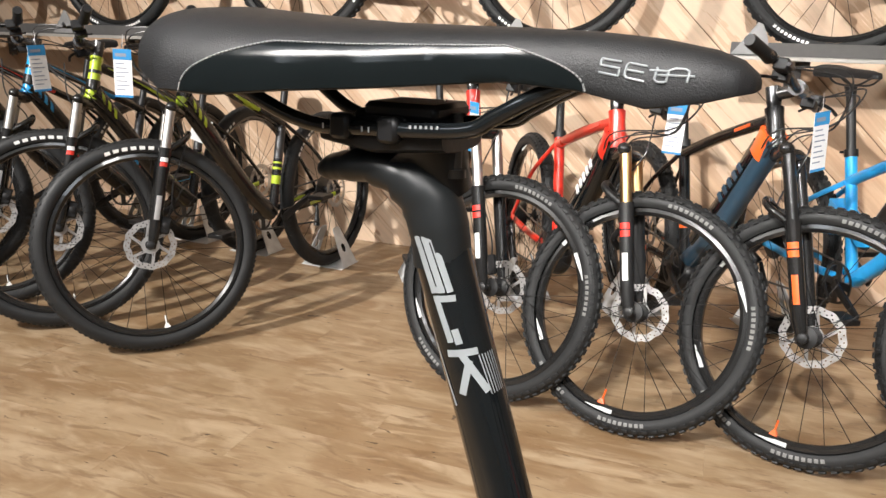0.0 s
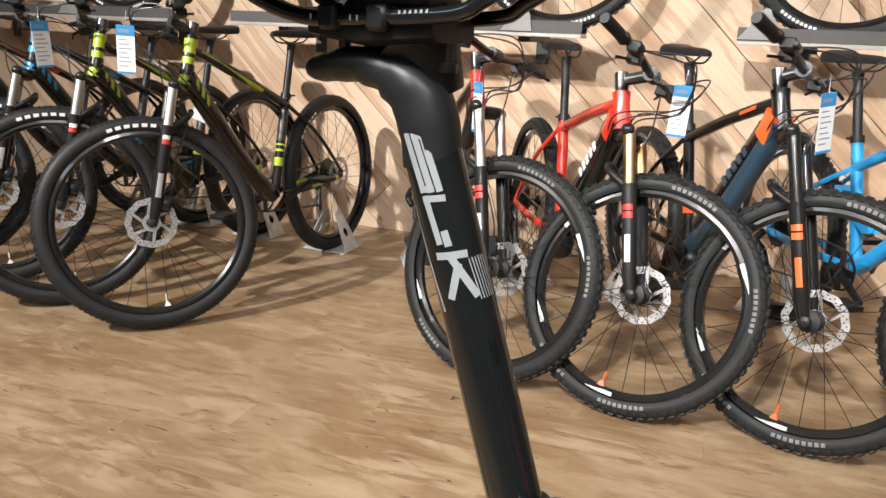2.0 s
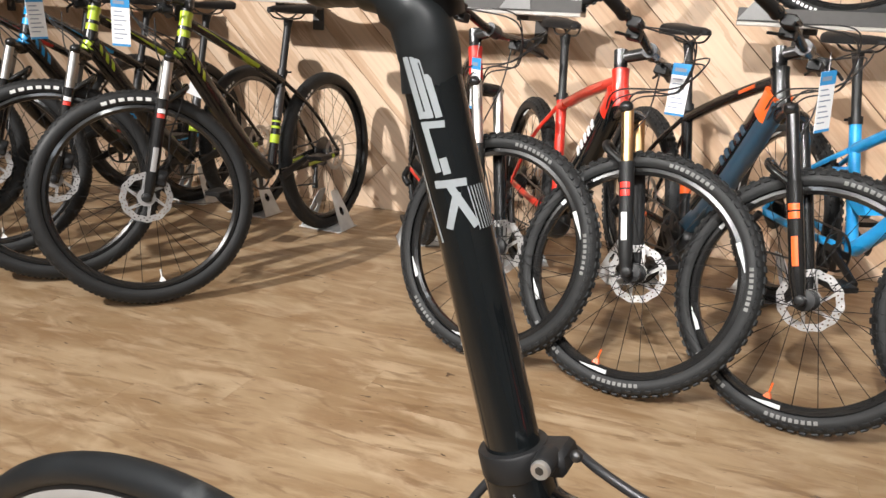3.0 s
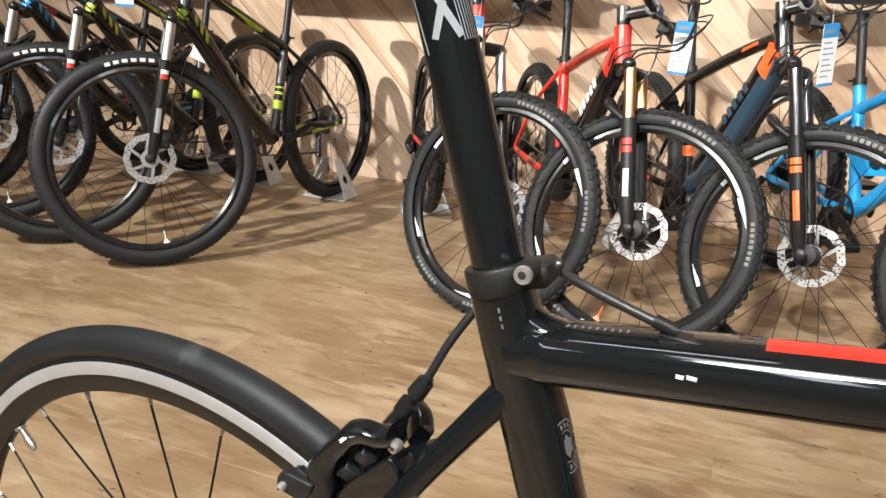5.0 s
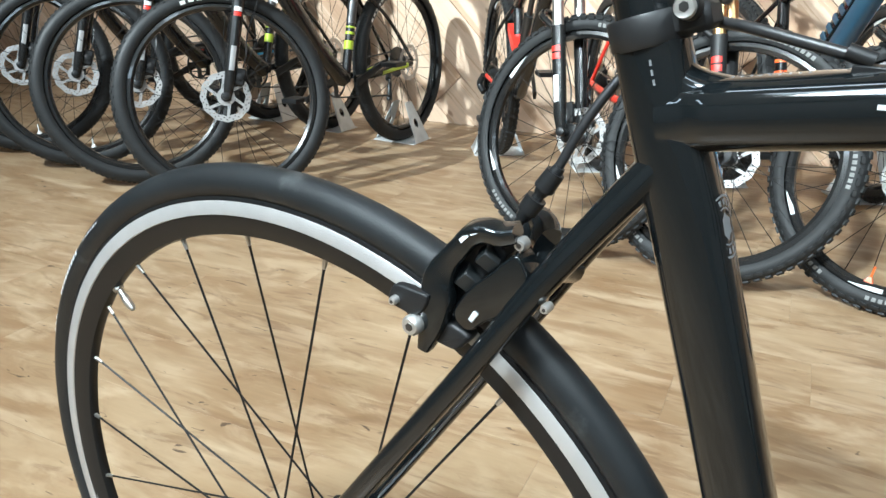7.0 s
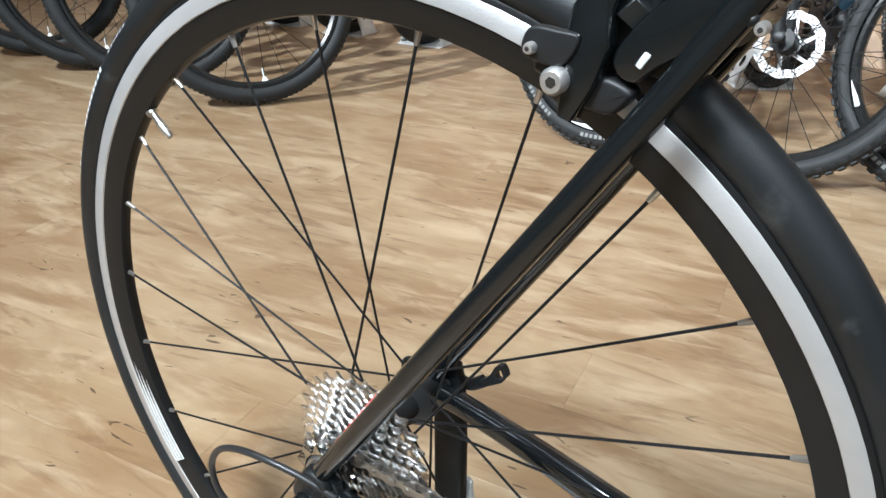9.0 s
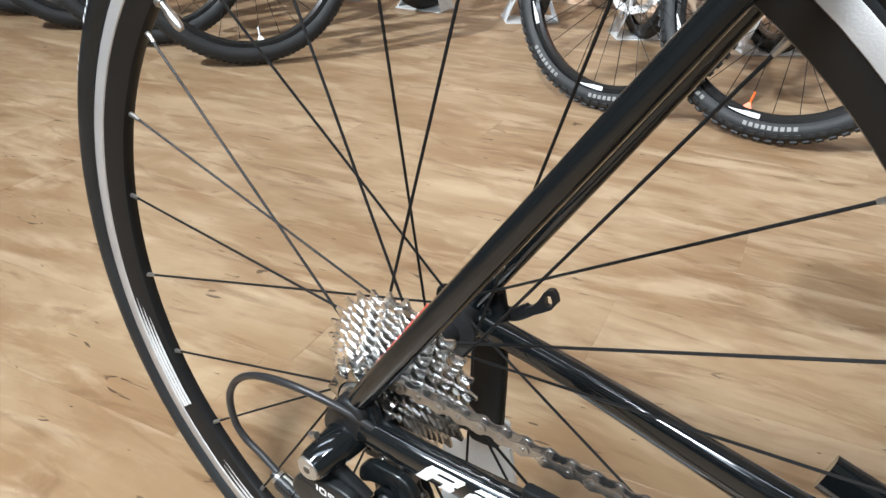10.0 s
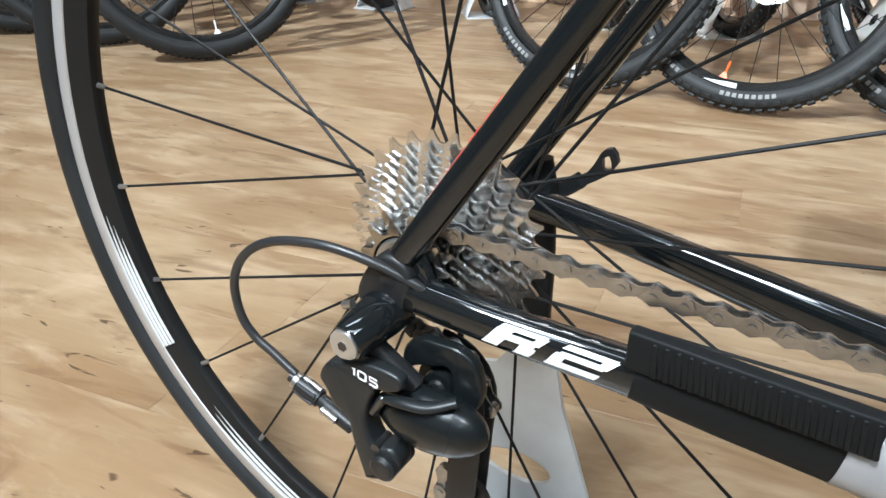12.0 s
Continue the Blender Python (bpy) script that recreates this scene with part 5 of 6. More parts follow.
for s in (1, -1):
    rail = spline([P(0.066, s * 0.036, 1.0367), P(0.085, s * 0.030, 1.0279), P(0.106, s * 0.0245, 1.0172), P(0.124, s * 0.022, 1.0129), P(0.148, s * 0.022, 1.0133), P(0.196, s * 0.022, 1.0159), P(0.210, s * 0.021, 1.0222), P(0.226, s * 0.019, 1.0312), P(0.244, s * 0.015, 1.0392)], 6)
    part("saddle_rail", Geo().tube(rail, 0.0035, 14), M_BLACK, road)
scale = strokes([[(0.1735 + k * 0.0026, -0.0007), (0.1735 + k * 0.0026, 0.0007)] for k in range(6)], 0.0012, lambda a, b: P(a, 0.0257, 1.0159 + (a - 0.17) * 0.052 + b))
part("rail_print", scale, M_MGREY, road)
part("rail_tick", strokes([[(a, -0.0012), (a, 0.0012)] for a in (0.128, 0.149, 0.1525)], 0.0009, lambda a, b: P(a, 0.0257, 1.0133 + b)), M_LGREY, road)


def on_post(a, b, lift=0.0):
    """a down the post from the top of the print, b round it in metres from its right side, forwards plus."""
    q = b / 0.0136
    z0 = 0.9662
    c = P(along_post(z0), 0, z0) - UPS * a
    r = 0.0139 + lift
    return c + V(0, -1, 0) * (r * math.cos(q)) + FWS * (r * math.sin(q))


def post_text(name, x0, length, height=0.0076):
    return [[(x0 + x * length + (y - 0.5) * 0.0010, (y - 0.5) * height + 0.0002 + 0.075 * (x0 + x * length)) for x, y in ln] for ln in LETTER[name]]


part("post_print", block_strokes(post_text("S", 0.0022, 0.0245) + post_text("L", 0.0312, 0.0200), 0.0031, on_post), M_PRINT, road, label="silver block lettering down the post")
part("post_print", block_strokes(post_text("dash", 0.0480, 0.0040) + post_text("K", 0.0580, 0.0190, 0.0112), 0.0035, on_post), M_PRINT, road)
part("post_stripe", strokes([[(-0.0005, -0.0152), (0.084, -0.0062)]], 0.0013, on_post), M_PRINT, road)
tagged(part("post_tick", strokes([[(0.0610, 0.0118 + 0.0016 * k), (0.0810, 0.0136 + 0.0016 * k)] for k in range(6)], 0.0006, on_post), M_PRINT, road), kind="stuff")
part("post_tick", strokes([[(0.0610, 0.0218), (0.0800, 0.0234)]], 0.0005, on_post), M_DARKST, road)

# seat clamp collar
part("seat_collar", Geo().tube([P(along_post(z), 0, z) for z in (0.7725, 0.7738, 0.7845, 0.7858)], [0.0170, 0.0178, 0.0178, 0.0170], 32)
     .box((0, 0, 0), (0.018, 0.022, 0.0125), Matrix.Translation(P(0.2525, 0.000, 0.7855)) @ Matrix.Rotation(radians(-17), 4, "Y"), bev=0.2), M_MATTE, road, label="matte black seat clamp collar")
part("collar_lug", Geo().tube([P(0.2525, 0.006, 0.7895), P(0.2535, 0.0195, 0.791), P(0.2535, 0.0205, 0.791)], [0.0054, 0.0055, 0.0049], 20), M_MATTE, road)
part("collar_bolt", Geo().tube([P(0.2535, 0.0185, 0.790), P(0.2535, 0.0225, 0.791), P(0.2535, 0.0232, 0.791)], [0.0046, 0.0045, 0.0038], 20).tube([P(0.2535, 0.0233, 0.791), P(0.2535, 0.0205, 0.791)], [0.0024, 0.0020], 6), M_BOLT, road, label="silver hex bolt")
# dark plug on the bolt face, painted as the shade inside a hex socket
part("socket_shade", Geo().tube([P(0.2535, 0.0222, 0.791), P(0.2535, 0.0235, 0.791)], 0.0022, 6), M_DARKST, road)
part("collar_nut", Geo().ball(P(0.2655, 0.008, 0.7945), 0.0030), M_DARKST, road)

# rear brake cable and caliper
part("brake_cable", Geo().tube(spline([P(0.319, 0.004, 0.7740), P(0.293, 0.0, 0.7790), P(0.272, -0.006, 0.7825), P(0.252, -0.0185, 0.7825), P(0.236, -0.0215, 0.7745), P(0.2215, -0.012, 0.7600), P(0.2075, -0.002, 0.7365), P(0.1975, 0.003, 0.7140), P(0.190, 0.006, 0.6985), P(0.182, 0.009, 0.6850)], 7), 0.0025, 12), M_CABLE, road)
part("cable_stop", Geo().tube([P(0.312, 0.0042, 0.7765), P(0.322, 0.0042, 0.7735)], 0.0034, 12).box((0.327, -0.003, 0.7695), (0.024, 0.010, 0.005)), M_PLASTIC, road)
adj_a, adj_b = P(0.1975, 0.0038, 0.7125), P(0.174, 0.010, 0.6725)
adj = Geo()
for t0, t1, r0, r1 in ((0.0, 0.07, 0.0030, 0.0036), (0.07, 0.30, 0.0050, 0.0056), (0.30, 0.37, 0.0042, 0.0036), (0.37, 0.43, 0.0030, 0.0030), (0.43, 0.62, 0.0056, 0.0054), (0.62, 0.72, 0.0044, 0.0036), (0.72, 1.0, 0.0028, 0.0026)):
    adj.tube([adj_a.lerp(adj_b, t0), adj_a.lerp(adj_b, t1)], [r0, r1], 14)
part("cable_adjuster", adj, M_PLASTIC, road, label="black barrel adjuster")
# arms and shoes
hook = spline([P(0.1365, 0.0290, 0.6050), P(0.1408, 0.0290, 0.6210), P(0.1435, 0.0285, 0.6370), P(0.1440, 0.0275, 0.6490), P(0.1490, 0.0265, 0.6600), P(0.1560, 0.0260, 0.6690), P(0.1620, 0.0255, 0.6765), P(0.1695, 0.0245, 0.6795), P(0.1780, 0.0235, 0.6790), P(0.1860, 0.0225, 0.6815)], 5)
wides = (0.0040, 0.0080, 0.0098, 0.0088, 0.0065, 0.0060, 0.0058, 0.0052, 0.0050, 0.0045)
part("brake_arch", Geo().tube(hook, [(0.0068, wides[min(9, i // 5)] + (wides[min(9, i // 5 + 1)] - wides[min(9, i // 5)]) * (i % 5) / 5) for i in range(len(hook))], 20, side=(0, 1, 0.25), power=4.0), M_BLACK, road, label="glossy black hooked brake arm")
part("brake_recess", Geo().pillow([(0.1461, 0.6530), (0.1600, 0.6690), (0.1720, 0.6720), (0.1790, 0.6660), (0.1706, 0.6540), (0.1589, 0.6420), (0.1488, 0.6306)], -0.0205, -0.0060, 0.002), M_MATTE, road)
for u, z, k in ((0.1582, 0.6500, 0.0100), (0.1700, 0.6645, 0.0085)):
    part("brake_rib", Geo().box((0, 0, 0), (k, 0.012, 0.0100), Matrix.Translation(P(u, 0.0220, z)) @ Matrix.Rotation(radians(-46), 4, "Y") @ Matrix.Rotation(radians(24), 4, "X"), bev=0.05), M_HEADBLK, road)
part("brake_arm", Geo().pillow([(0.1538, 0.6329), (0.1636, 0.6478), (0.1750, 0.6590), (0.1858, 0.6700), (0.1905, 0.6712), (0.1956, 0.6623), (0.1940, 0.6510), (0.1880, 0.6400), (0.1727, 0.6300), (0.1640, 0.6225), (0.1561, 0.6251)], -0.0300, -0.0140, 0.0016), M_BLACK, road, label="glossy black lower brake arm")
part("brake_arm", Geo().tube(spline([P(0.190, -0.004, 0.668), P(0.178, -0.018, 0.672), P(0.160, -0.024, 0.650), P(0.148, -0.024, 0.628)], 5), [(0.006, 0.010)] * 16, 14, side=(0, 1, 0), power=3), M_BLACK, road)
part("brake_link", Geo().pillow([(0.1158, 0.6346), (0.1183, 0.6400), (0.1229, 0.6419), (0.1320, 0.6412), (0.1415, 0.6398), (0.1393, 0.6315), (0.1338, 0.6265), (0.1250, 0.6268), (0.1165, 0.6296)], -0.0375, -0.0310, 0.0016), M_PLASTIC, road)
part("brake_body", Geo().pillow([(0.160, 0.630), (0.176, 0.646), (0.192, 0.660), (0.199, 0.652), (0.190, 0.637), (0.176, 0.624), (0.164, 0.622)], -0.014, 0.018, 0.002), M_PLASTIC, road)
part("brake_foot", Geo().pillow([(0.1414, 0.6174), (0.1460, 0.6215), (0.1513, 0.6231), (0.1580, 0.6215), (0.1632, 0.6185), (0.1619, 0.6140), (0.1552, 0.6077), (0.1460, 0.6082), (0.1392, 0.6104)], -0.0300, -0.0180, 0.0026), M_PLASTIC, road)
for s in (1, -1):
    part("brake_shoe", Geo().box((0, 0, 0), (0.036, 0.010, 0.0115), Matrix.Translation(P(0.1290, s * 0.0165, 0.6205)) @ Matrix.Rotation(radians(25), 4, "Y"), bev=0.3), M_PLASTIC, road)
    part("shoe_holder", Geo().box((0, 0, 0), (0.026, 0.007, 0.0125), Matrix.Translation(P(0.1300, s * 0.0245, 0.6215)) @ Matrix.Rotation(radians(25), 4, "Y"), bev=0.3).tube([P(0.1329, s * 0.020, 0.6209), P(0.1329, s * 0.034, 0.6209)], 0.006, 12), M_MATTE, road)
part("shoe_insert", Geo().box((0, 0, 0), (0.0030, 0.003, 0.0066), Matrix.Translation(P(0.1665, 0.0300, 0.6322)) @ Matrix.Rotation(radians(30), 4, "Y")), M_LGREY, road)
for u, w, z, r in ((0.1329, 0.0370, 0.6209, 0.0060), (0.1212, 0.0370, 0.6330, 0.0026), (0.1887, 0.0215, 0.6758, 0.0036), (0.2077, 0.0290, 0.6489, 0.0026)):
    part("brake_bolt", Geo().tube([P(u, w - 0.0015, z), P(u, w + 0.003, z), P(u, w + 0.0048, z)], [r, r, r * 0.75], 16).tube([P(u, w + 0.0049, z), P(u, w + 0.0028, z)], [r * 0.45, r * 0.35], 8), M_BOLT, road)
    # socket shade again: a dark plug on the bolt's flat end
    part("socket_shade", Geo().tube([P(u, w + 0.0042, z), P(u, w + 0.0051, z)], r * 0.42, 6), M_DARKST, road)
part("brake_print", strokes([[(0.1590, 0.0), (0.1625, 0.0040)], [(0.1640, 0.0050), (0.1680, 0.0070)]], 0.0022, lambda a, b: P(a, 0.0335 - 0.3 * b, 0.6740 + b)), M_LGREY, road)

# ---- rear wheel ----
rim_prof = [(0.3125, 0.0090), (0.3110, 0.0098), (0.3015, 0.0098), (0.2960, 0.0090), (0.2880, 0.0068), (0.2832, 0.0046), (0.2822, 0.0020), (0.2822, -0.0020), (0.2832, -0.0046), (0.2880, -0.0068), (0.2960, -0.0090), (0.3015, -0.0098), (0.3110, -0.0098), (0.3125, -0.0090), (0.306, -0.006), (0.306, 0.006)]


def road_wheel(name, u, n, cut, valve_at):
    """A 24-spoke wheel with a machined brake track; the hub at u."""
    w = part(name, kept("road_rim", lambda: Geo().lathe(rim_prof, 128, closed=True)), M_RIM, road, Matrix.Translation(P(u, 0, HUB)), "black alloy rim with silver brake track")
    prof = [(0.3215 + 0.0124 * math.cos(radians(a)), 0.0127 * math.sin(radians(a))) for a in range(-140, 141, 14)]
    part("tyre", kept("road_tyre", lambda: Geo().lathe(prof, 128)), M_RUBBER_R, w, label="smooth black road tyre")
    for s in (1, -1):
        part("brake_track", kept(f"track{s}", lambda: Geo().lathe([(0.2988, s * 0.0095), (0.2993, s * 0.0104), (0.3088, s * 0.0104), (0.3094, s * 0.0099)], 128)), M_TRACK, w)
    part("hub", kept("road_hub", lambda: Geo().lathe([(0.001, -0.062), (0.008, -0.062), (0.009, -0.052), (0.010, -0.02), (0.023, -0.019), (0.023, -0.016), (0.013, -0.012), (0.012, 0.030), (0.021, 0.034), (0.021, 0.038), (0.010, 0.041), (0.009, 0.062), (0.001, 0.062)], 28)), M_MATTE, w)
    for k in range(n):
        a = radians(142.5 + 15 * k)
        kind = k % 4
        fl, sg, fr = ((-0.0175, 1, 0.0215), (0.036, 1, 0.0195), (-0.0175, -1, 0.0215), (0.036, -1, 0.0195))[kind]
        b = a + sg * radians(70)
        p0 = V(0.2835 * math.cos(a), 0, 0.2835 * math.sin(a))
        p1 = V(fr * math.cos(b), fl, fr * math.sin(b))
        d = (p1 - p0).normalized()
        sp = part("spoke", Geo().tube([p0 + d * 0.006, p0 + d * 0.02, p1], [0.0010, 0.00095, 0.00095], 7), M_SPOKE, w)
        part("nipple", Geo().tube([p0 - d * 0.001, p0 + d * 0.003, p0 + d * 0.0095], [0.0021, 0.0019, 0.0015], 8), M_SILVER, w)
    a = radians(valve_at)
    c, s = math.cos(a), math.sin(a)
    pt = lambda r: V(r * c, 0, r * s)
    part("valve", Geo().tube([pt(0.2845), pt(0.2805), pt(0.2800), pt(0.2735), pt(0.2730), pt(0.2715), pt(0.2710)], [0.0046, 0.0046, 0.0028, 0.0028, 0.0034, 0.0034, 0.0020], 12), M_SILVER, w)
    part("valve_cap", Geo().tube([pt(0.2720), pt(0.2705), pt(0.2620), pt(0.2590), pt(0.2582)], [0.0030, 0.0035, 0.0033, 0.0022, 0.0006], 12), M_SATIN, w, label="dull silver valve cap")
    return w


rear_wheel = road_wheel("rear_wheel", 0.0, 24, 0, 136.4)


def on_rim(deg, t, r_in=0.2850, r_out=0.2985):
    """On the rim's right side: t from its inner edge (0) to the brake track (1)."""
    r = r_in + (r_out - r_in) * t
    y = 0.0058 + (0.0098 - 0.0058) * min(1, (r - 0.285) / 0.0115) ** 0.8
    return V(r * math.cos(radians(deg)), -y - 0.0010, r * math.sin(radians(deg)))


for a0, a1, rows in ((190.0, 212.5, ((0.87, 0.095, 0.0), (0.65, 0.095, 1.4), (0.43, 0.092, 3.0), (0.21, 0.085, 5.0))), (224.0, 246.0, ((0.86, 0.11, 2.0), (0.58, 0.10, 1.0), (0.32, 0.07, 0.0))), (1.0, 19.0, ((0.80, 0.05, 3.0), (0.60, 0.05, 1.5), (0.42, 0.045, 0.0)))):
    for t, h, late in rows:
        g = Geo()
        vs = []
        for i in range(13):
            deg = a0 + late + (a1 - a0 - late) * i / 12
            hh = h * min(1, 0.1 + i / 5)
            vs += [on_rim(deg, t - hh), on_rim(deg, t + hh)]
        g.add(vs, [(2 * i, 2 * i + 1, 2 * i + 3, 2 * i + 2) for i in range(12)])
        part("rim_decal", g, M_DECAL, rear_wheel, label="pale tapering stripe on the rim")


def on_tyre(deg, q, r=0.0131):
    rr = 0.3215 + r * math.cos(radians(q))
    return V(rr * math.cos(radians(deg)), -r * math.sin(radians(q)), rr * math.sin(radians(deg)))


for a0, n, gp, hh in ((136.8, 9, 1.28, 11), (127.8, 6, 1.05, 5), (153.0, 3, 1.5, 6)):
    g = Geo()
    for i in range(n):
        d0 = a0 + i * gp
        vs = [on_tyre(d0 + dd, 62 + q) for dd in (0, gp * 0.62) for q in (-hh, 0, hh)]
        g.add(vs, [(0, 1, 4, 3), (1, 2, 5, 4)])
    part("tyre_print", g, M_MGREY if hh == 5 else M_LGREY, rear_wheel)

# cassette
teeth = (28, 25, 23, 21, 19, 17, 15, 14, 13, 12, 11)
for k, n in enumerate(teeth):
    r = 0.00192 * n + 0.0012
    y = -(0.0215 + 0.0037 * k)
    out, inn = [], []
    for i in range(n):
        for f, rr in ((0.0, -0.0044), (0.16, -0.0040), (0.30, -0.0016), (0.42, 0.0016), (0.56, 0.0017), (0.70, -0.0014), (0.84, -0.0040)):
            q = 2 * math.pi * (i + f + 0.37 * k) / n
            out.append(((r + rr) * math.cos(q), (r + rr) * math.sin(q)))
            ri = max(0.0165, r - 0.0100)
            inn.append((ri * math.cos(q), ri * math.sin(q)))
    part("cog", Geo().ringslab(out, inn, y - 0.0009, y + 0.0009), M_STEEL if k < 8 else M_OILED, rear_wheel, label="" if k else "polished steel cog")
    part("cog_spacer", kept("cog_spacer", lambda: Geo().lathe([(0.0168, -0.0008), (0.019, -0.0008), (0.019, 0.0026), (0.0168, 0.0026)], 24, closed=True)), M_DARKST, rear_wheel, Matrix.Translation((0, y + 0.001, 0)))
part("carrier_arm", Geo().slab([(q[0], q[1]) for q in [(0.045 * math.cos(radians(a)) if i % 2 == 0 else 0.02 * math.cos(radians(a)), 0.045 * math.sin(radians(a)) if i % 2 == 0 else 0.02 * math.sin(radians(a))) for i, a in enumerate(range(0, 360, 36))]], -0.0235, -0.0225), M_DARKST, rear_wheel)
part("lockring", Geo().lathe([(0.010, -0.0605), (0.0145, -0.061), (0.0155, -0.059), (0.0155, -0.056)], 28), M_SILVER, rear_wheel)

# skewer
part("skewer_nut", Geo().tube([P(0, 0.064, HUB), P(0, 0.067, HUB), P(0, 0.071, HUB), P(0, 0.0725, HUB)], [0.0066, 0.0068, 0.0060, 0.0036], 18), M_MATTE, road)
part("dropout_lug", Geo().tube([P(-0.010, -0.066, 0.332), P(-0.0205, -0.066, 0.3470), P(-0.0235, -0.066, 0.3515), P(-0.0250, -0.066, 0.3540), P(-0.0258, -0.066, 0.3555)], [(0.006, 0.0085), (0.006, 0.0085), (0.0055, 0.0075), (0.0042, 0.0055), (0.002, 0.0026)], 16, side=(0, 1, 0), power=2.6), M_GUARD, road)
part("skewer_lever", Geo().tube([P(0, -0.066, HUB), P(0, -0.078, HUB)], [0.011, 0.010], 16).tube(spline([P(0.002, -0.079, HUB), P(0.012, -0.081, HUB - 0.003), P(0.024, -0.082, 0.3405), P(0.036, -0.082, 0.3490)], 4), [(0.004, 0.0050)] * 13, 14, side=(0, 1, 0), power=3)
     .ringslab([(0.0320, 0.3440), (0.0374, 0.3457), (0.0455, 0.3510), (0.0535, 0.3567), (0.0577, 0.3637), (0.0560, 0.3690), (0.0533, 0.3720), (0.0495, 0.3710), (0.0471, 0.3686), (0.0440, 0.3615), (0.0400, 0.3551), (0.0330, 0.3500)],
               [(0.0490, 0.3590), (0.0498, 0.3585), (0.0506, 0.3582), (0.0530, 0.3592), (0.0544, 0.3603), (0.0538, 0.3640), (0.0522, 0.3675), (0.0503, 0.3668), (0.0485, 0.3654), (0.0484, 0.3640), (0.0485, 0.3620), (0.0487, 0.3600)], 0.0785, 0.0835), M_PLASTIC, road, label="black quick-release lever with an open window")

# ---- drive ----
BBC = P(0.402, 0, 0.275)
# the chain's line: over the small cog, forward to the chainring, back to the jockey wheel
COG_R, COG_W, RING_R = 0.0215, 0.0500, 0.066
top_a, top_b = P(-0.002, COG_W, HUB + COG_R), BBC + V(-0.02, -0.0415, RING_R)
links = Geo()
pins = Geo()


def chain_run(pts):
    """Outer and inner plates and pins along a line of points 12.7 mm apart."""
    for i, (a, b) in enumerate(zip(pts, pts[1:])):
        d = (b - a).normalized()
        up_ = d.cross(V(0, 1, 0)).normalized()
        off = 0.0026 if i % 2 else 0.0016
        for s in (1, -1):
            poly = []
            for c, sg in ((a, -1), (b, 1)):
                for q in (-90, -45, 0, 45, 90) if sg > 0 else (90, 135, 180, 225, 270):
                    poly.append(c + d * (0.0042 * math.cos(radians(q))) + up_ * (0.0042 * math.sin(radians(q))))
            order = poly[5:] + poly[:5]
            mid = a.lerp(b, 0.5)
            up1, dn1 = mid + up_ * 0.0023, mid - up_ * 0.0023
            loop = order[:5] + [up1 if (order[4] - mid).dot(up_) > 0 else dn1] + order[5:] + [dn1 if (order[4] - mid).dot(up_) > 0 else up1]
            n = len(loop)
            y0, y1 = V(0, s * off, 0), V(0, s * (off + 0.0009), 0)
            links.add([p + y0 for p in loop] + [p + y1 for p in loop], [tuple(range(n)), tuple(reversed(range(n, 2 * n)))] + [(k, k + n, (k + 1) % n + n, (k + 1) % n) for k in range(n)])
        pins.tube([b + V(0, -0.0042, 0), b + V(0, 0.0042, 0)], 0.0018, 8)
        pins.tube([b + V(0, -0.0016, 0), b + V(0, 0.0016, 0)], 0.0036, 10)


def stepped(a, b):
    n = max(1, round((b - a).length / 0.0127))
    return [a.lerp(b, i / n) for i in range(n + 1)]


arc = [P(COG_R * math.cos(radians(q)), COG_W, HUB + COG_R * math.sin(radians(q))) for q in range(245, 94, -26)]
chain_run(arc + stepped(top_a, top_b))
chain_run(stepped(P(-0.0085, 0.0525, 0.3116), P(0.0232, 0.0530, 0.3050)) + stepped(P(0.0329, 0.0530, 0.3006), P(0.0459, 0.0530, 0.2775)))
chain_run(stepped(P(0.0200, 0.0535, 0.2250), P(0.0180, 0.0535, 0.1990)))
tagged(part("chain", links, M_CHAIN, road, label="oiled steel chain"), kind="stuff")
tagged(part("chain_pin", pins, M_CHAIN, road), kind="stuff")
chain_low = Geo().tube(spline([P(0.041, 0.0535, 0.212), P(0.1, 0.052, 0.205), P(0.402, 0.045, 0.275 - RING_R)], 8), (0.0028, 0.0042), 8, side=(0, 1, 0))
part("chain_return", chain_low, M_CHAIN, road)
part("chainring", Geo().ringslab(circle(RING_R, 100), circle(RING_R - 0.012, 100), -0.0015, 0.0015, Matrix.Translation(BBC + V(0, -0.0415, 0))), M_MATTE, road)
part("chainring", Geo().ringslab(circle(0.1005, 100), circle(0.086, 100), -0.0015, 0.0015, Matrix.Translation(BBC + V(0, -0.0485, 0))), M_MATTE, road)
part("chainring_spider", Geo().slab(circle(0.09, 4), -0.004, 0.004, Matrix.Translation(BBC + V(0, -0.045, 0))), M_MATTE, road)
for s, q in ((1, -15), (-1, 165)):
    e = BBC + V(0.172 * math.cos(radians(q)), -s * 0.072, 0.172 * math.sin(radians(q)))
    part("crank_arm", Geo().tube([BBC + V(0, -s * 0.058, 0), e], [(0.008, 0.018), (0.007, 0.013)], 14, side=(0, 1, 0), power=3), M_BLACK, road)

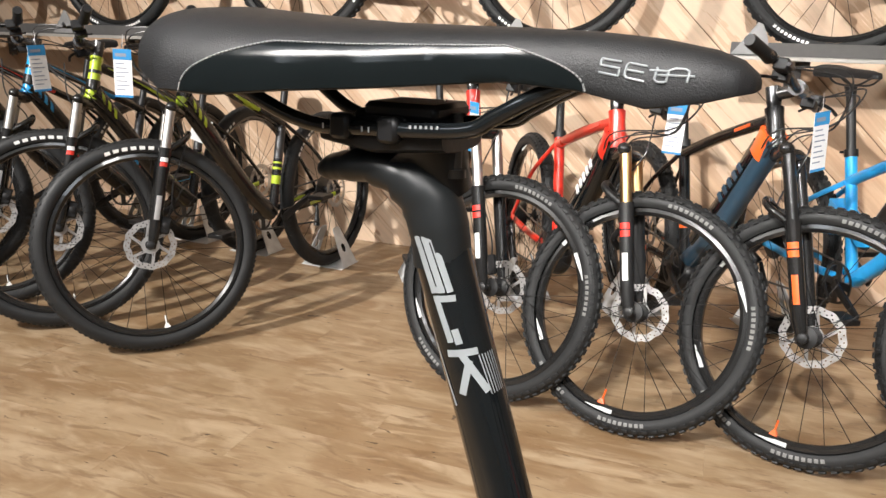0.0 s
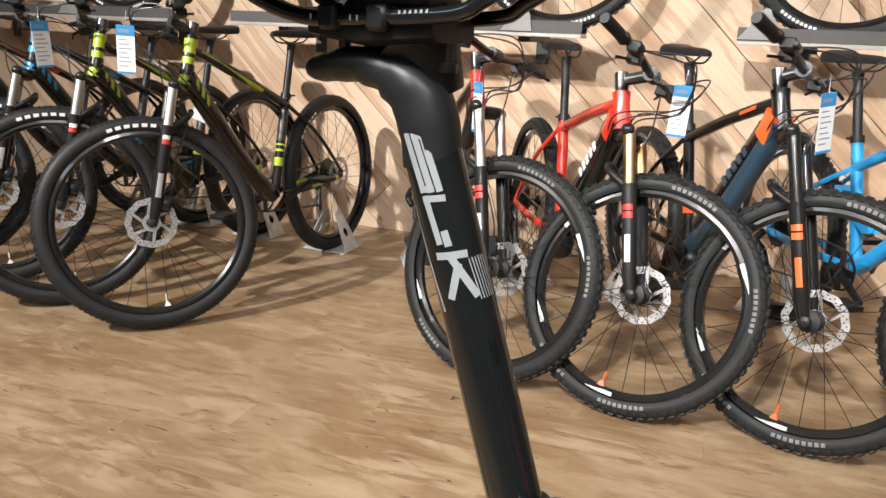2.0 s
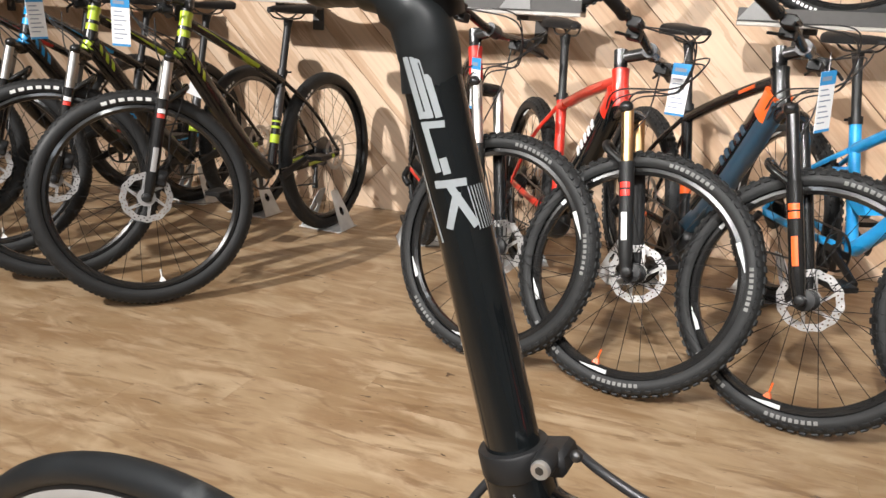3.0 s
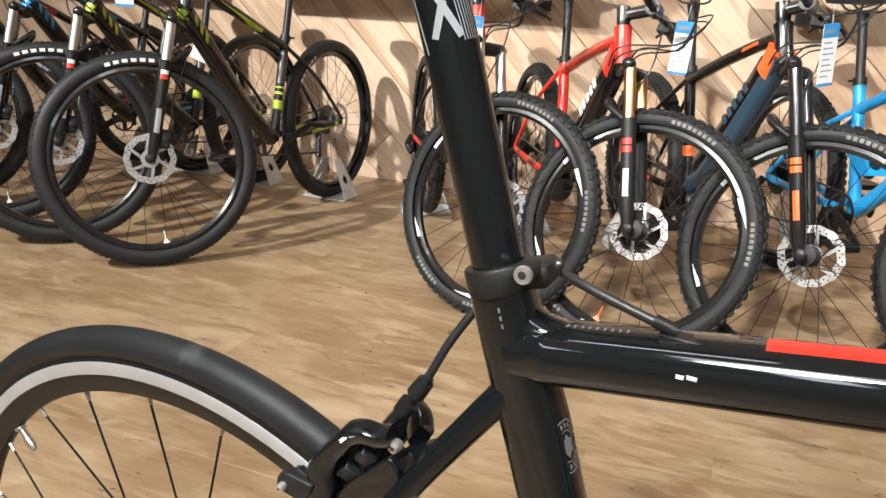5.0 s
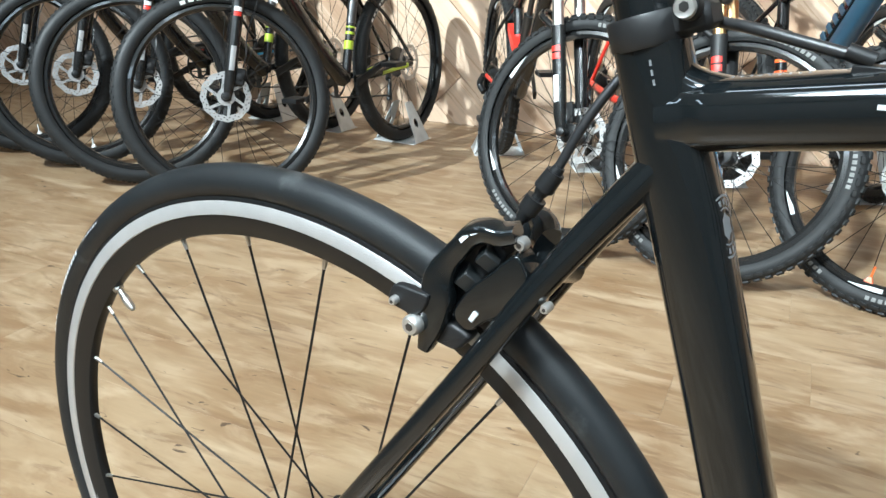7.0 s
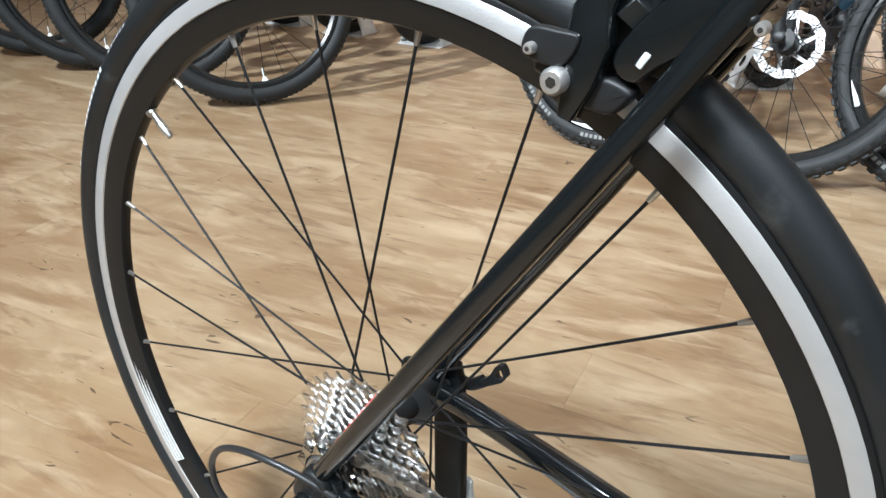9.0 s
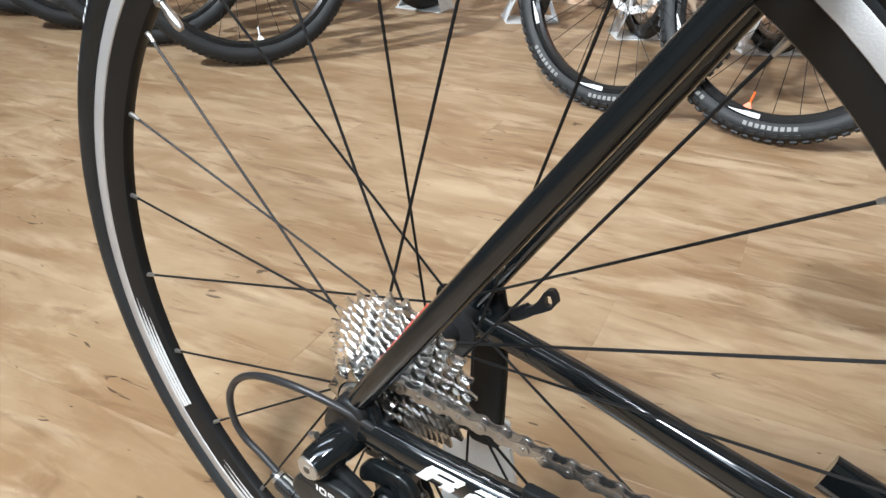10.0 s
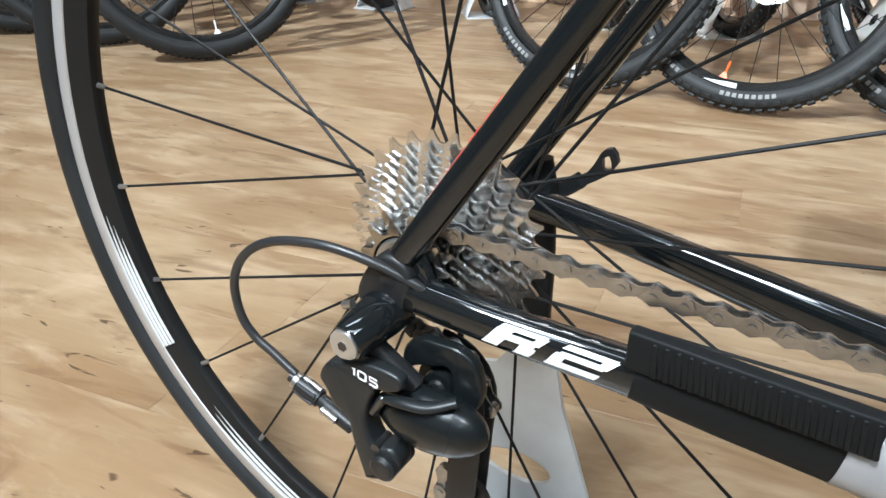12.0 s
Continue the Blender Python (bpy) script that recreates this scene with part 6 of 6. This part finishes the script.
# rear derailleur
part("hanger", Geo().pillow([(-0.0132, 0.3469), (-0.0049, 0.3565), (0.0049, 0.3565), (0.0116, 0.3490), (0.0100, 0.3380), (0.0067, 0.3290), (-0.0029, 0.3222), (-0.0142, 0.3251), (-0.0187, 0.3331)], -0.0720, -0.0615, 0.003), M_MATTE, road)
part("pivot_knuckle", Geo().tube([P(-0.003, 0.062, 0.3265), P(-0.0045, 0.074, 0.3255), P(-0.0080, 0.092, 0.3215), P(-0.0085, 0.0945, 0.3210)], [0.0125, 0.0120, 0.0098, 0.0088], 24), M_BLACK, road, label="black upper knuckle")
part("pivot_bolt", Geo().tube([P(-0.0088, 0.0940, 0.3208), P(-0.0090, 0.0963, 0.3205), P(-0.0090, 0.0968, 0.3205)], [0.0078, 0.0076, 0.0066], 24).tube([P(-0.0090, 0.0969, 0.3205), P(-0.0090, 0.0945, 0.3205)], [0.0034, 0.0028], 6), M_BOLT, road, label="silver pivot bolt")
# dark plug for the shaded hollow of the pivot bolt
part("socket_shade", Geo().tube([P(-0.0090, 0.0964, 0.3205), P(-0.0090, 0.0971, 0.3205)], 0.0026, 6), M_DARKST, road)
part("outer_link", Geo().pillow([(-0.0221, 0.3047), (-0.0156, 0.3060), (-0.0023, 0.3102), (0.0131, 0.3096), (0.0185, 0.3062), (0.0159, 0.3000), (0.0034, 0.2970), (-0.0080, 0.2950), (-0.0200, 0.2960)], -0.0915, -0.084, 0.002, 3), M_HEADBLK, road)
part("inner_link", Geo().tube([P(-0.004, 0.080, 0.312), P(0.016, 0.076, 0.294)], [(0.005, 0.006)] * 2, 14, side=(0, 1, 0), power=3), M_MATTE, road)
part("body_plate", Geo().pillow([(-0.0221, 0.3040), (-0.0100, 0.3040), (0.0034, 0.2990), (-0.0010, 0.2864), (-0.0025, 0.2755), (0.0018, 0.2635), (0.0116, 0.2644), (0.0162, 0.2558), (0.0110, 0.2461), (-0.0027, 0.2394), (-0.0059, 0.2435), (-0.0110, 0.2613), (-0.0136, 0.2743), (-0.0208, 0.2783), (-0.0252, 0.2869), (-0.0291, 0.2939)], -0.0920, -0.078, 0.0028), M_HEADBLK, road, label="black derailleur body with a forked foot")
part("group_print", strokes(block(LETTER["one"], 0.0038, 0.0042, -0.0085, 0.0, 0.1) + block(LETTER["zero"], 0.0042, 0.0042, -0.0045, 0.0, 0.1) + block(LETTER["five"], 0.0042, 0.0042, 0.0018, 0.0, 0.1), 0.0012, lambda a, b: P(a, 0.0925, 0.3030 - (a + 0.008) * 0.20 + b)), M_WHITE, road, label="white group lettering")
part("lower_knuckle", Geo().ball(P(0.0268, 0.0780, 0.2800), (0.0300, 0.0135, 0.0168), n=32), M_SEMI, road, label="black domed lower knuckle")
part("knuckle_ridge", Geo().tube(spline([P(0.0040, 0.0850, 0.2895), P(0.0160, 0.0895, 0.2945), P(0.0300, 0.0880, 0.2955), P(0.0420, 0.0820, 0.2990)], 5), grade([(0.0030, 0.0022), (0.0036, 0.0026), (0.0036, 0.0026), (0.0030, 0.0022)], 5), 14, side=(0, 1, 0)), M_HEADBLK, road)
part("pulley_hood", Geo().pillow([(0.0053, 0.3020), (0.0073, 0.3109), (0.0154, 0.3170), (0.0253, 0.3177), (0.0356, 0.3172), (0.0442, 0.3120), (0.0478, 0.3024), (0.0480, 0.2930), (0.0430, 0.2840), (0.0330, 0.2870), (0.0325, 0.2961), (0.0317, 0.3036), (0.0281, 0.3055), (0.0225, 0.3030), (0.0150, 0.3015), (0.0085, 0.2985)], -0.0700, -0.0630, 0.0020), M_SEMI, road, label="black hood over the guide pulley")
# dark bar laid in as the shade of the slot beside the knuckle
part("slot_shade", Geo().box((0, 0, 0), (0.0044, 0.004, 0.0150), Matrix.Translation(P(0.0030, 0.0880, 0.2860)) @ Matrix.Rotation(radians(30), 4, "Y"), bev=0.3), M_DARKST, road)
part("jockey_wheel", Geo().lathe([(0.006, -0.003), (0.0185, -0.002), (0.0185, 0.002), (0.006, 0.003)], 22, Matrix.Translation(P(0.0235, 0.0525, 0.2825))), M_PLASTIC, road)
part("jockey_wheel", Geo().lathe([(0.006, -0.003), (0.0145, -0.002), (0.0145, 0.002), (0.006, 0.003)], 22, Matrix.Translation(P(0.033, 0.0535, 0.213))), M_PLASTIC, road)
for w in (0.0610, 0.0470):
    part("cage_plate", Geo().tube(spline([P(0.014, w, 0.302), P(0.028, w, 0.298), P(0.037, w, 0.284), P(0.036, w, 0.258), P(0.033, w, 0.205)], 4), [(0.0011, 0.0085)] * 17, 10, side=(0, 1, 0), power=4), M_PLASTIC, road)
part("guide_cover", Geo().tube([P(0.0243, 0.060, 0.2925), P(0.0243, 0.0690, 0.2920)], [0.0090, 0.0080], 22), M_SEMI, road)
part("jockey_bolt", Geo().tube([P(0.0243, 0.0685, 0.2920), P(0.0243, 0.0712, 0.2920)], [0.0046, 0.0036], 14), M_DARKST, road)
part("limit_screw", Geo().tube([P(0.003, 0.080, 0.262), P(0.003, 0.092, 0.262)], 0.0028, 10), M_DARKST, road)
part("limit_screw", Geo().tube([P(-0.0165, 0.084, 0.3335), P(-0.0115, 0.084, 0.3355)], 0.0022, 10), M_SILVER, road)
part("derailleur_foot", Geo().tube([P(0.0085, 0.076, 0.2535), P(0.0085, 0.0950, 0.2545), P(0.0085, 0.0965, 0.2545)], [0.0072, 0.0072, 0.0055], 18), M_PLASTIC, road)
part("cage_hook", Geo().tube(spline([P(0.0430, 0.070, 0.2765), P(0.0475, 0.070, 0.2745), P(0.0490, 0.070, 0.2700), P(0.0475, 0.070, 0.2660)], 4), 0.0026, 10), M_PLASTIC, road)
part("barrel_adjuster", Geo().tube([P(-0.0587, 0.079, 0.2744), P(-0.0540, 0.079, 0.2722), P(-0.0535, 0.079, 0.2718), P(-0.0470, 0.079, 0.2692), P(-0.0400, 0.079, 0.2666), P(-0.0395, 0.079, 0.2664), P(-0.0330, 0.080, 0.2640), P(-0.018, 0.081, 0.2590)], [0.0030, 0.0034, 0.0052, 0.0057, 0.0050, 0.0036, 0.0046, 0.0044], 14), M_MATTE, road, label="black barrel adjuster with a silver collar")
part("adjuster_collar", Geo().tube([P(-0.0560, 0.0790, 0.2733), P(-0.0536, 0.079, 0.2720)], 0.0047, 14), M_SILVER, road)
# black flutes; the two upper ones take bright aluminium as a painted highlight
for q in (20, 80, 140, 200, 260, 320):
    o = V(0, 0.0050 * math.cos(radians(q)), 0) + V(0.375, 0, 0.927) * (0.0050 * math.sin(radians(q)))
    part("adjuster_flute", Geo().tube([P(-0.0520, 0.079, 0.2712) + o, P(-0.0415, 0.079, 0.2672) + o], [0.0010, 0.0012], 6), M_SATIN if q < 100 else M_MATTE, road)
part("adjuster_pin", Geo().tube([P(-0.0350, 0.0845, 0.2655), P(-0.0255, 0.0850, 0.2625)], 0.0020, 10), M_SILVER, road)
part("gear_housing", Geo().tube(spline([P(0.020, 0.066, 0.3400), P(0.010, 0.0695, 0.3462), P(-0.0085, 0.0745, 0.3540), P(-0.030, 0.079, 0.3583), P(-0.0545, 0.080, 0.3550), P(-0.072, 0.080, 0.3475), P(-0.084, 0.080, 0.336), P(-0.090, 0.080, 0.321), P(-0.088, 0.080, 0.303), P(-0.081, 0.079, 0.2915), P(-0.070, 0.078, 0.2840), P(-0.056, 0.078, 0.2755)], 6), 0.0024, 12), M_CABLE, road, label="looped black gear cable housing")

# ---- the rest of the bike, in front of the saddle ----
part("fork", Geo().tube(spline([P(0.845, 0.052, HUB), P(0.822, 0.045, 0.52), P(0.812, 0.025, 0.68), P(0.808, 0, 0.70)], 6), [(0.006, 0.012)] * 19, 12, side=(0, 1, 0)).tube(spline([P(0.845, -0.052, HUB), P(0.822, -0.045, 0.52), P(0.812, -0.025, 0.68), P(0.808, 0, 0.70)], 6), [(0.006, 0.012)] * 19, 12, side=(0, 1, 0)), M_BLACK, road)
road_wheel("front_wheel", 0.985 - 0.14, 24, 0, 100)
part("stem", Geo().tube([P(0.766, 0, 0.85), P(0.764, 0, 0.885)], 0.0185, 16).tube([P(0.765, 0, 0.868), P(0.86, 0, 0.874)], 0.016, 16), M_MATTE, road)
part("handlebar", Geo().tube(spline([P(0.80, 0.21, 0.735), P(0.885, 0.21, 0.745), P(0.935, 0.21, 0.80), P(0.925, 0.21, 0.865), P(0.875, 0.205, 0.880), P(0.86, 0.17, 0.876), P(0.86, 0, 0.875), P(0.86, -0.17, 0.876), P(0.875, -0.205, 0.880), P(0.925, -0.21, 0.865), P(0.935, -0.21, 0.80), P(0.885, -0.21, 0.745), P(0.80, -0.21, 0.735)], 5), 0.0155, 12), M_PLASTIC, road)

# ---- saddle ----
SAD = [(0.0400, 0.028, 1.0565, 0.008), (0.0440, 0.046, 1.0615, 0.018), (0.0520, 0.060, 1.0645, 0.028), (0.0700, 0.0665, 1.0650, 0.036), (0.0950, 0.0640, 1.0630, 0.0350), (0.1250, 0.0540, 1.0607, 0.0300), (0.1550, 0.0415, 1.0590, 0.0265), (0.1850, 0.0315, 1.0585, 0.0235), (0.2150, 0.0255, 1.0580, 0.0205), (0.2450, 0.0225, 1.0570, 0.0215), (0.2700, 0.0212, 1.0550, 0.0245), (0.2900, 0.0190, 1.0515, 0.0180), (0.3000, 0.0150, 1.0480, 0.0120), (0.3055, 0.0085, 1.0435, 0.0065), (0.3068, 0.0030, 1.0410, 0.0030)]


def saddle_row(u):
    for (u0, a0, b0, c0), (u1, a1, b1, c1) in zip(SAD, SAD[1:]):
        if u0 <= u <= u1:
            t = (u - u0) / (u1 - u0)
            return a0 + (a1 - a0) * t, b0 + (b1 - b0) * t, c0 + (c1 - c0) * t
    return SAD[-1][1:]


def on_saddle(u, deg, lift=0.0):
    """deg: 0 on the crown, 90 at the skirt; plus is the right side."""
    hw, top, deep = saddle_row(u)
    s, c = math.sin(radians(deg)), math.cos(radians(deg))
    w = (hw + lift) * math.copysign(abs(s) ** 0.80, s)
    return P(u, w, top - deep + (deep + lift) * (abs(c) ** 0.72 if c > 0 else -0.12 * abs(c)))


def saddle_us():
    us = []
    for (u0, *_), (u1, *_) in zip(SAD, SAD[1:]):
        us += [u0 + (u1 - u0) * i / 3 for i in range(3)]
    return us + [SAD[-1][0]]


us, degs = saddle_us(), [-108 + 216 * i / 40 for i in range(41)]
verts = [on_saddle(u, d) for u in us for d in degs]
k = len(degs)
faces = [(i * k + j, i * k + (j + 1) % k, (i + 1) * k + (j + 1) % k, (i + 1) * k + j) for i in range(len(us) - 1) for j in range(k)] + [tuple(range(k)), tuple(reversed(range((len(us) - 1) * k, len(us) * k)))]
road_saddle = part("saddle", Geo().add(verts, faces), M_LEATHER, road, label="black vinyl racing saddle with glossy side panels")


def panel_top(u):
    """Where the side panel's seam runs, in degrees from the crown."""
    t = (u - 0.082) / (0.248 - 0.082)
    return 92 - 33 * max(0.0, min(1.0, 4.2 * t)) ** 0.6 * max(0.0, min(1.0, 5.0 * (1 - t))) ** 0.6


for s in (1, -1):
    n = 48
    uu = [0.082 + (0.248 - 0.082) * i / n for i in range(n + 1)]
    vs = [on_saddle(u, s * (panel_top(u) + (99 - panel_top(u)) * j / 6), 0.0008) for u in uu for j in range(7)]
    part("side_panel", Geo().add(vs, [(i * 7 + j, i * 7 + j + 1, (i + 1) * 7 + j + 1, (i + 1) * 7 + j) for i in range(n) for j in range(6)]), M_PATENT, road_saddle, label="glossy patent side panel")
    seam = Geo()
    m_ = 110
    for i in range(m_):
        u0, u1 = (0.082 + 0.166 * (i + f) / m_ for f in (0.1, 0.8))
        seam.tube([on_saddle(u0, s * panel_top(u0), 0.0009), on_saddle(u1, s * panel_top(u1), 0.0009)], 0.00042, 5)
    part("stitching", seam, M_THREAD, road_saddle, label="grey stitched seam")
txt = []
for name, x in (("S", 0.2520), ("E", 0.2615), ("T", 0.2690), ("A", 0.2765)):
    for ln in LETTER[name]:
        txt.append([(x + px * 0.0072 + py * 0.0006, 76 - py * 14) for px, py in ln])
g = Geo()
for ln in txt:
    pts = []
    for (a0, d0), (a1, d1) in zip(ln, ln[1:]):
        pts += [on_saddle(a0 + (a1 - a0) * i / 5, d0 + (d1 - d0) * i / 5, 0.0003) for i in range(5)]
    pts.append(on_saddle(*ln[-1], 0.0003))
    g.tube(pts, 0.00048, 6)
part("saddle_print", g, M_PRINT, road_saddle, label="silver line lettering on the nose")
part("saddle_base", Geo().tube(spline([P(0.06, 0, 1.0345), P(0.10, 0, 1.0355), P(0.18, 0, 1.0385), P(0.25, 0, 1.0375), P(0.285, 0, 1.0345)], 5), [(0.042, 0.005)] * 6 + [(0.034, 0.004)] * 5 + [(0.018, 0.003)] * 5 + [(0.013, 0.003)] * 5, 14, side=(0, 1, 0)), M_PLASTIC, road_saddle)

# ---- the stand under the road bike ----
hub_stand = thing("hub_stand", "galvanised sheet-metal stand holding the road bike by its hub", "bike stand", pose(-0.144, 0.472, 0, 0, 0, -24.3))

out = [(-0.036, 0.004), (0.0, 0.004), (0.045, 0.004), (0.092, 0.004), (0.079, 0.055), (0.0641, 0.107), (0.051, 0.145), (0.0385, 0.180), (0.0311, 0.216), (0.028, 0.240), (0.014, 0.246), (0.001, 0.242), (-0.004, 0.216), (-0.013, 0.201), (-0.031, 0.196), (-0.031, 0.15), (-0.032, 0.10), (-0.034, 0.05)]
out = [(a[0] + (b[0] - a[0]) * f / 3, a[1] + (b[1] - a[1]) * f / 3) for a, b in zip(out, out[1:] + out[:1]) for f in range(3)]
cx, cz = 0.0070, 0.1130
part("stand_plate", Geo().ringslab(out, [(cx + 0.028 * math.cos(q), cz + 0.0135 * math.sin(q)) for q in [math.atan2(z - cz, (x - cx)) for x, z in out]], 0.080, 0.084), M_PLATE, hub_stand, label="galvanised plate with an oval hole")
part("stand_arm", Geo().tube([P(0.0125, -0.0735, 0.221), P(0.0122, -0.0735, 0.225), P(0.0120, -0.0735, 0.29), P(0.010, -0.073, 0.345), P(0.010, -0.073, 0.362)], [(0.004, 0.0120), (0.006, 0.0145), (0.006, 0.0145), (0.006, 0.0140), (0.006, 0.010)], 14, side=(0, 1, 0), power=4), M_GUARD, hub_stand, label="black rubber-coated upright")
part("stand_foot", Geo().box((0.02, 0.0, 0.003), (0.17, 0.20, 0.006)), M_PLATE, hub_stand)

# ---- boards of the wall and planks of the floor ----
def wall_boards():
    rnd = random.Random(11)
    wide, tilt = 0.205, radians(-45)
    ca, sa = math.cos(tilt), math.sin(tilt)
    rect = [(S0, 0.0), (S1, 0.0), (S1, HIGH), (S0, HIGH)]
    lo, hi = -6.0, 8.0
    k = int(lo / wide)
    while k * wide < hi:
        v0, v1 = k * wide, (k + 1) * wide
        a = -8.0 + rnd.random() * 1.6
        while a < 8.0:
            b = a + 1.7 + rnd.random() * 0.9
            g = 0.0016
            quad = [(u * ca - v * sa, u * sa + v * ca) for u, v in ((a + g, v0 + g), (b - g, v0 + g), (b - g, v1 - g), (a + g, v1 - g))]
            p = quad
            for q in ((-1, 0, -S0), (1, 0, S1), (0, -1, 0), (0, 1, HIGH)):
                p = clip(p, *q) if p else p
            if len(p) >= 3:
                # local X along the board
                cx, cz = (sum(q[0] for q in p) / len(p), sum(q[1] for q in p) / len(p))
                loc = [((x - cx) * ca + (z - cz) * sa, -(x - cx) * sa + (z - cz) * ca) for x, z in p]
                n = len(loc)
                e = 0.0015
                ins = [(x * (1 - e / max(0.05, abs(x))), z * (1 - e / max(0.05, abs(z)))) for x, z in loc]
                vs = [(x, z, 0.0) for x, z in loc] + [(x, z, 0.0165) for x, z in loc] + [(x, z, 0.018) for x, z in ins]
                fs = [tuple(range(2 * n, 3 * n))] + [(r * n + i, r * n + (i + 1) % n, (r + 1) * n + (i + 1) % n, (r + 1) * n + i) for r in (0, 1) for i in range(n)]
                m = pose(cx, 0.018 + 0.0015 * rnd.random(), cz, 90, 0, 0) @ Matrix.Rotation(tilt, 4, "Z")
                part("board", Geo().add(vs, fs), M_WALL, wall_north, m, smooth=False)
            a = b
        k += 1


def floor_planks():
    rnd = random.Random(5)
    long, wide = 1.22, 0.184
    me = {}
    for key, ln in (("full", long), ("half", long / 2)):
        h, w, e = ln / 2 - 0.0001, wide / 2 - 0.0001, 0.0004
        vs = [(-h, -w, -0.012), (h, -w, -0.012), (h, w, -0.012), (-h, w, -0.012), (-h, -w, -0.0003), (h, -w, -0.0003), (h, w, -0.0003), (-h, w, -0.0003), (-h + e, -w + e, 0), (h - e, -w + e, 0), (h - e, w - e, 0), (-h + e, w - e, 0)]
        fs = [(8, 9, 10, 11)] + [(r + i, r + (i + 1) % 4, r + 4 + (i + 1) % 4, r + 4 + i) for r in (0, 4) for i in range(4)]
        me[key] = Geo().add(vs, fs).mesh("plank_" + key, False)
    rest = Geo()
    k = 0
    d = wide / 2
    while d < D1:
        s = S0 - rnd.random() * long
        while s < S1:
            c = s + long / 2
            if S0 + long / 2 < c < S1 - long / 2 and d < 4.4:
                part("plank", me["full"], M_FLOOR, floor, pose(c, -d, 0))
            else:
                for q in ((max(S0 - 0.15, c - long / 2), min(S1 + 0.15, c + long / 2)),):
                    rest.add([(q[0] + 0.0005, -d - wide / 2 + 0.0005, 0), (q[1] - 0.0005, -d - wide / 2 + 0.0005, 0), (q[1] - 0.0005, -d + wide / 2 - 0.0005, 0), (q[0] + 0.0005, -d + wide / 2 - 0.0005, 0)], [(0, 1, 2, 3)])
            s += long
        d += wide
        k += 1
    tagged(part("far_planks", rest, M_FLOOR, floor, smooth=False), kind="stuff")


wall_boards()
floor_planks()
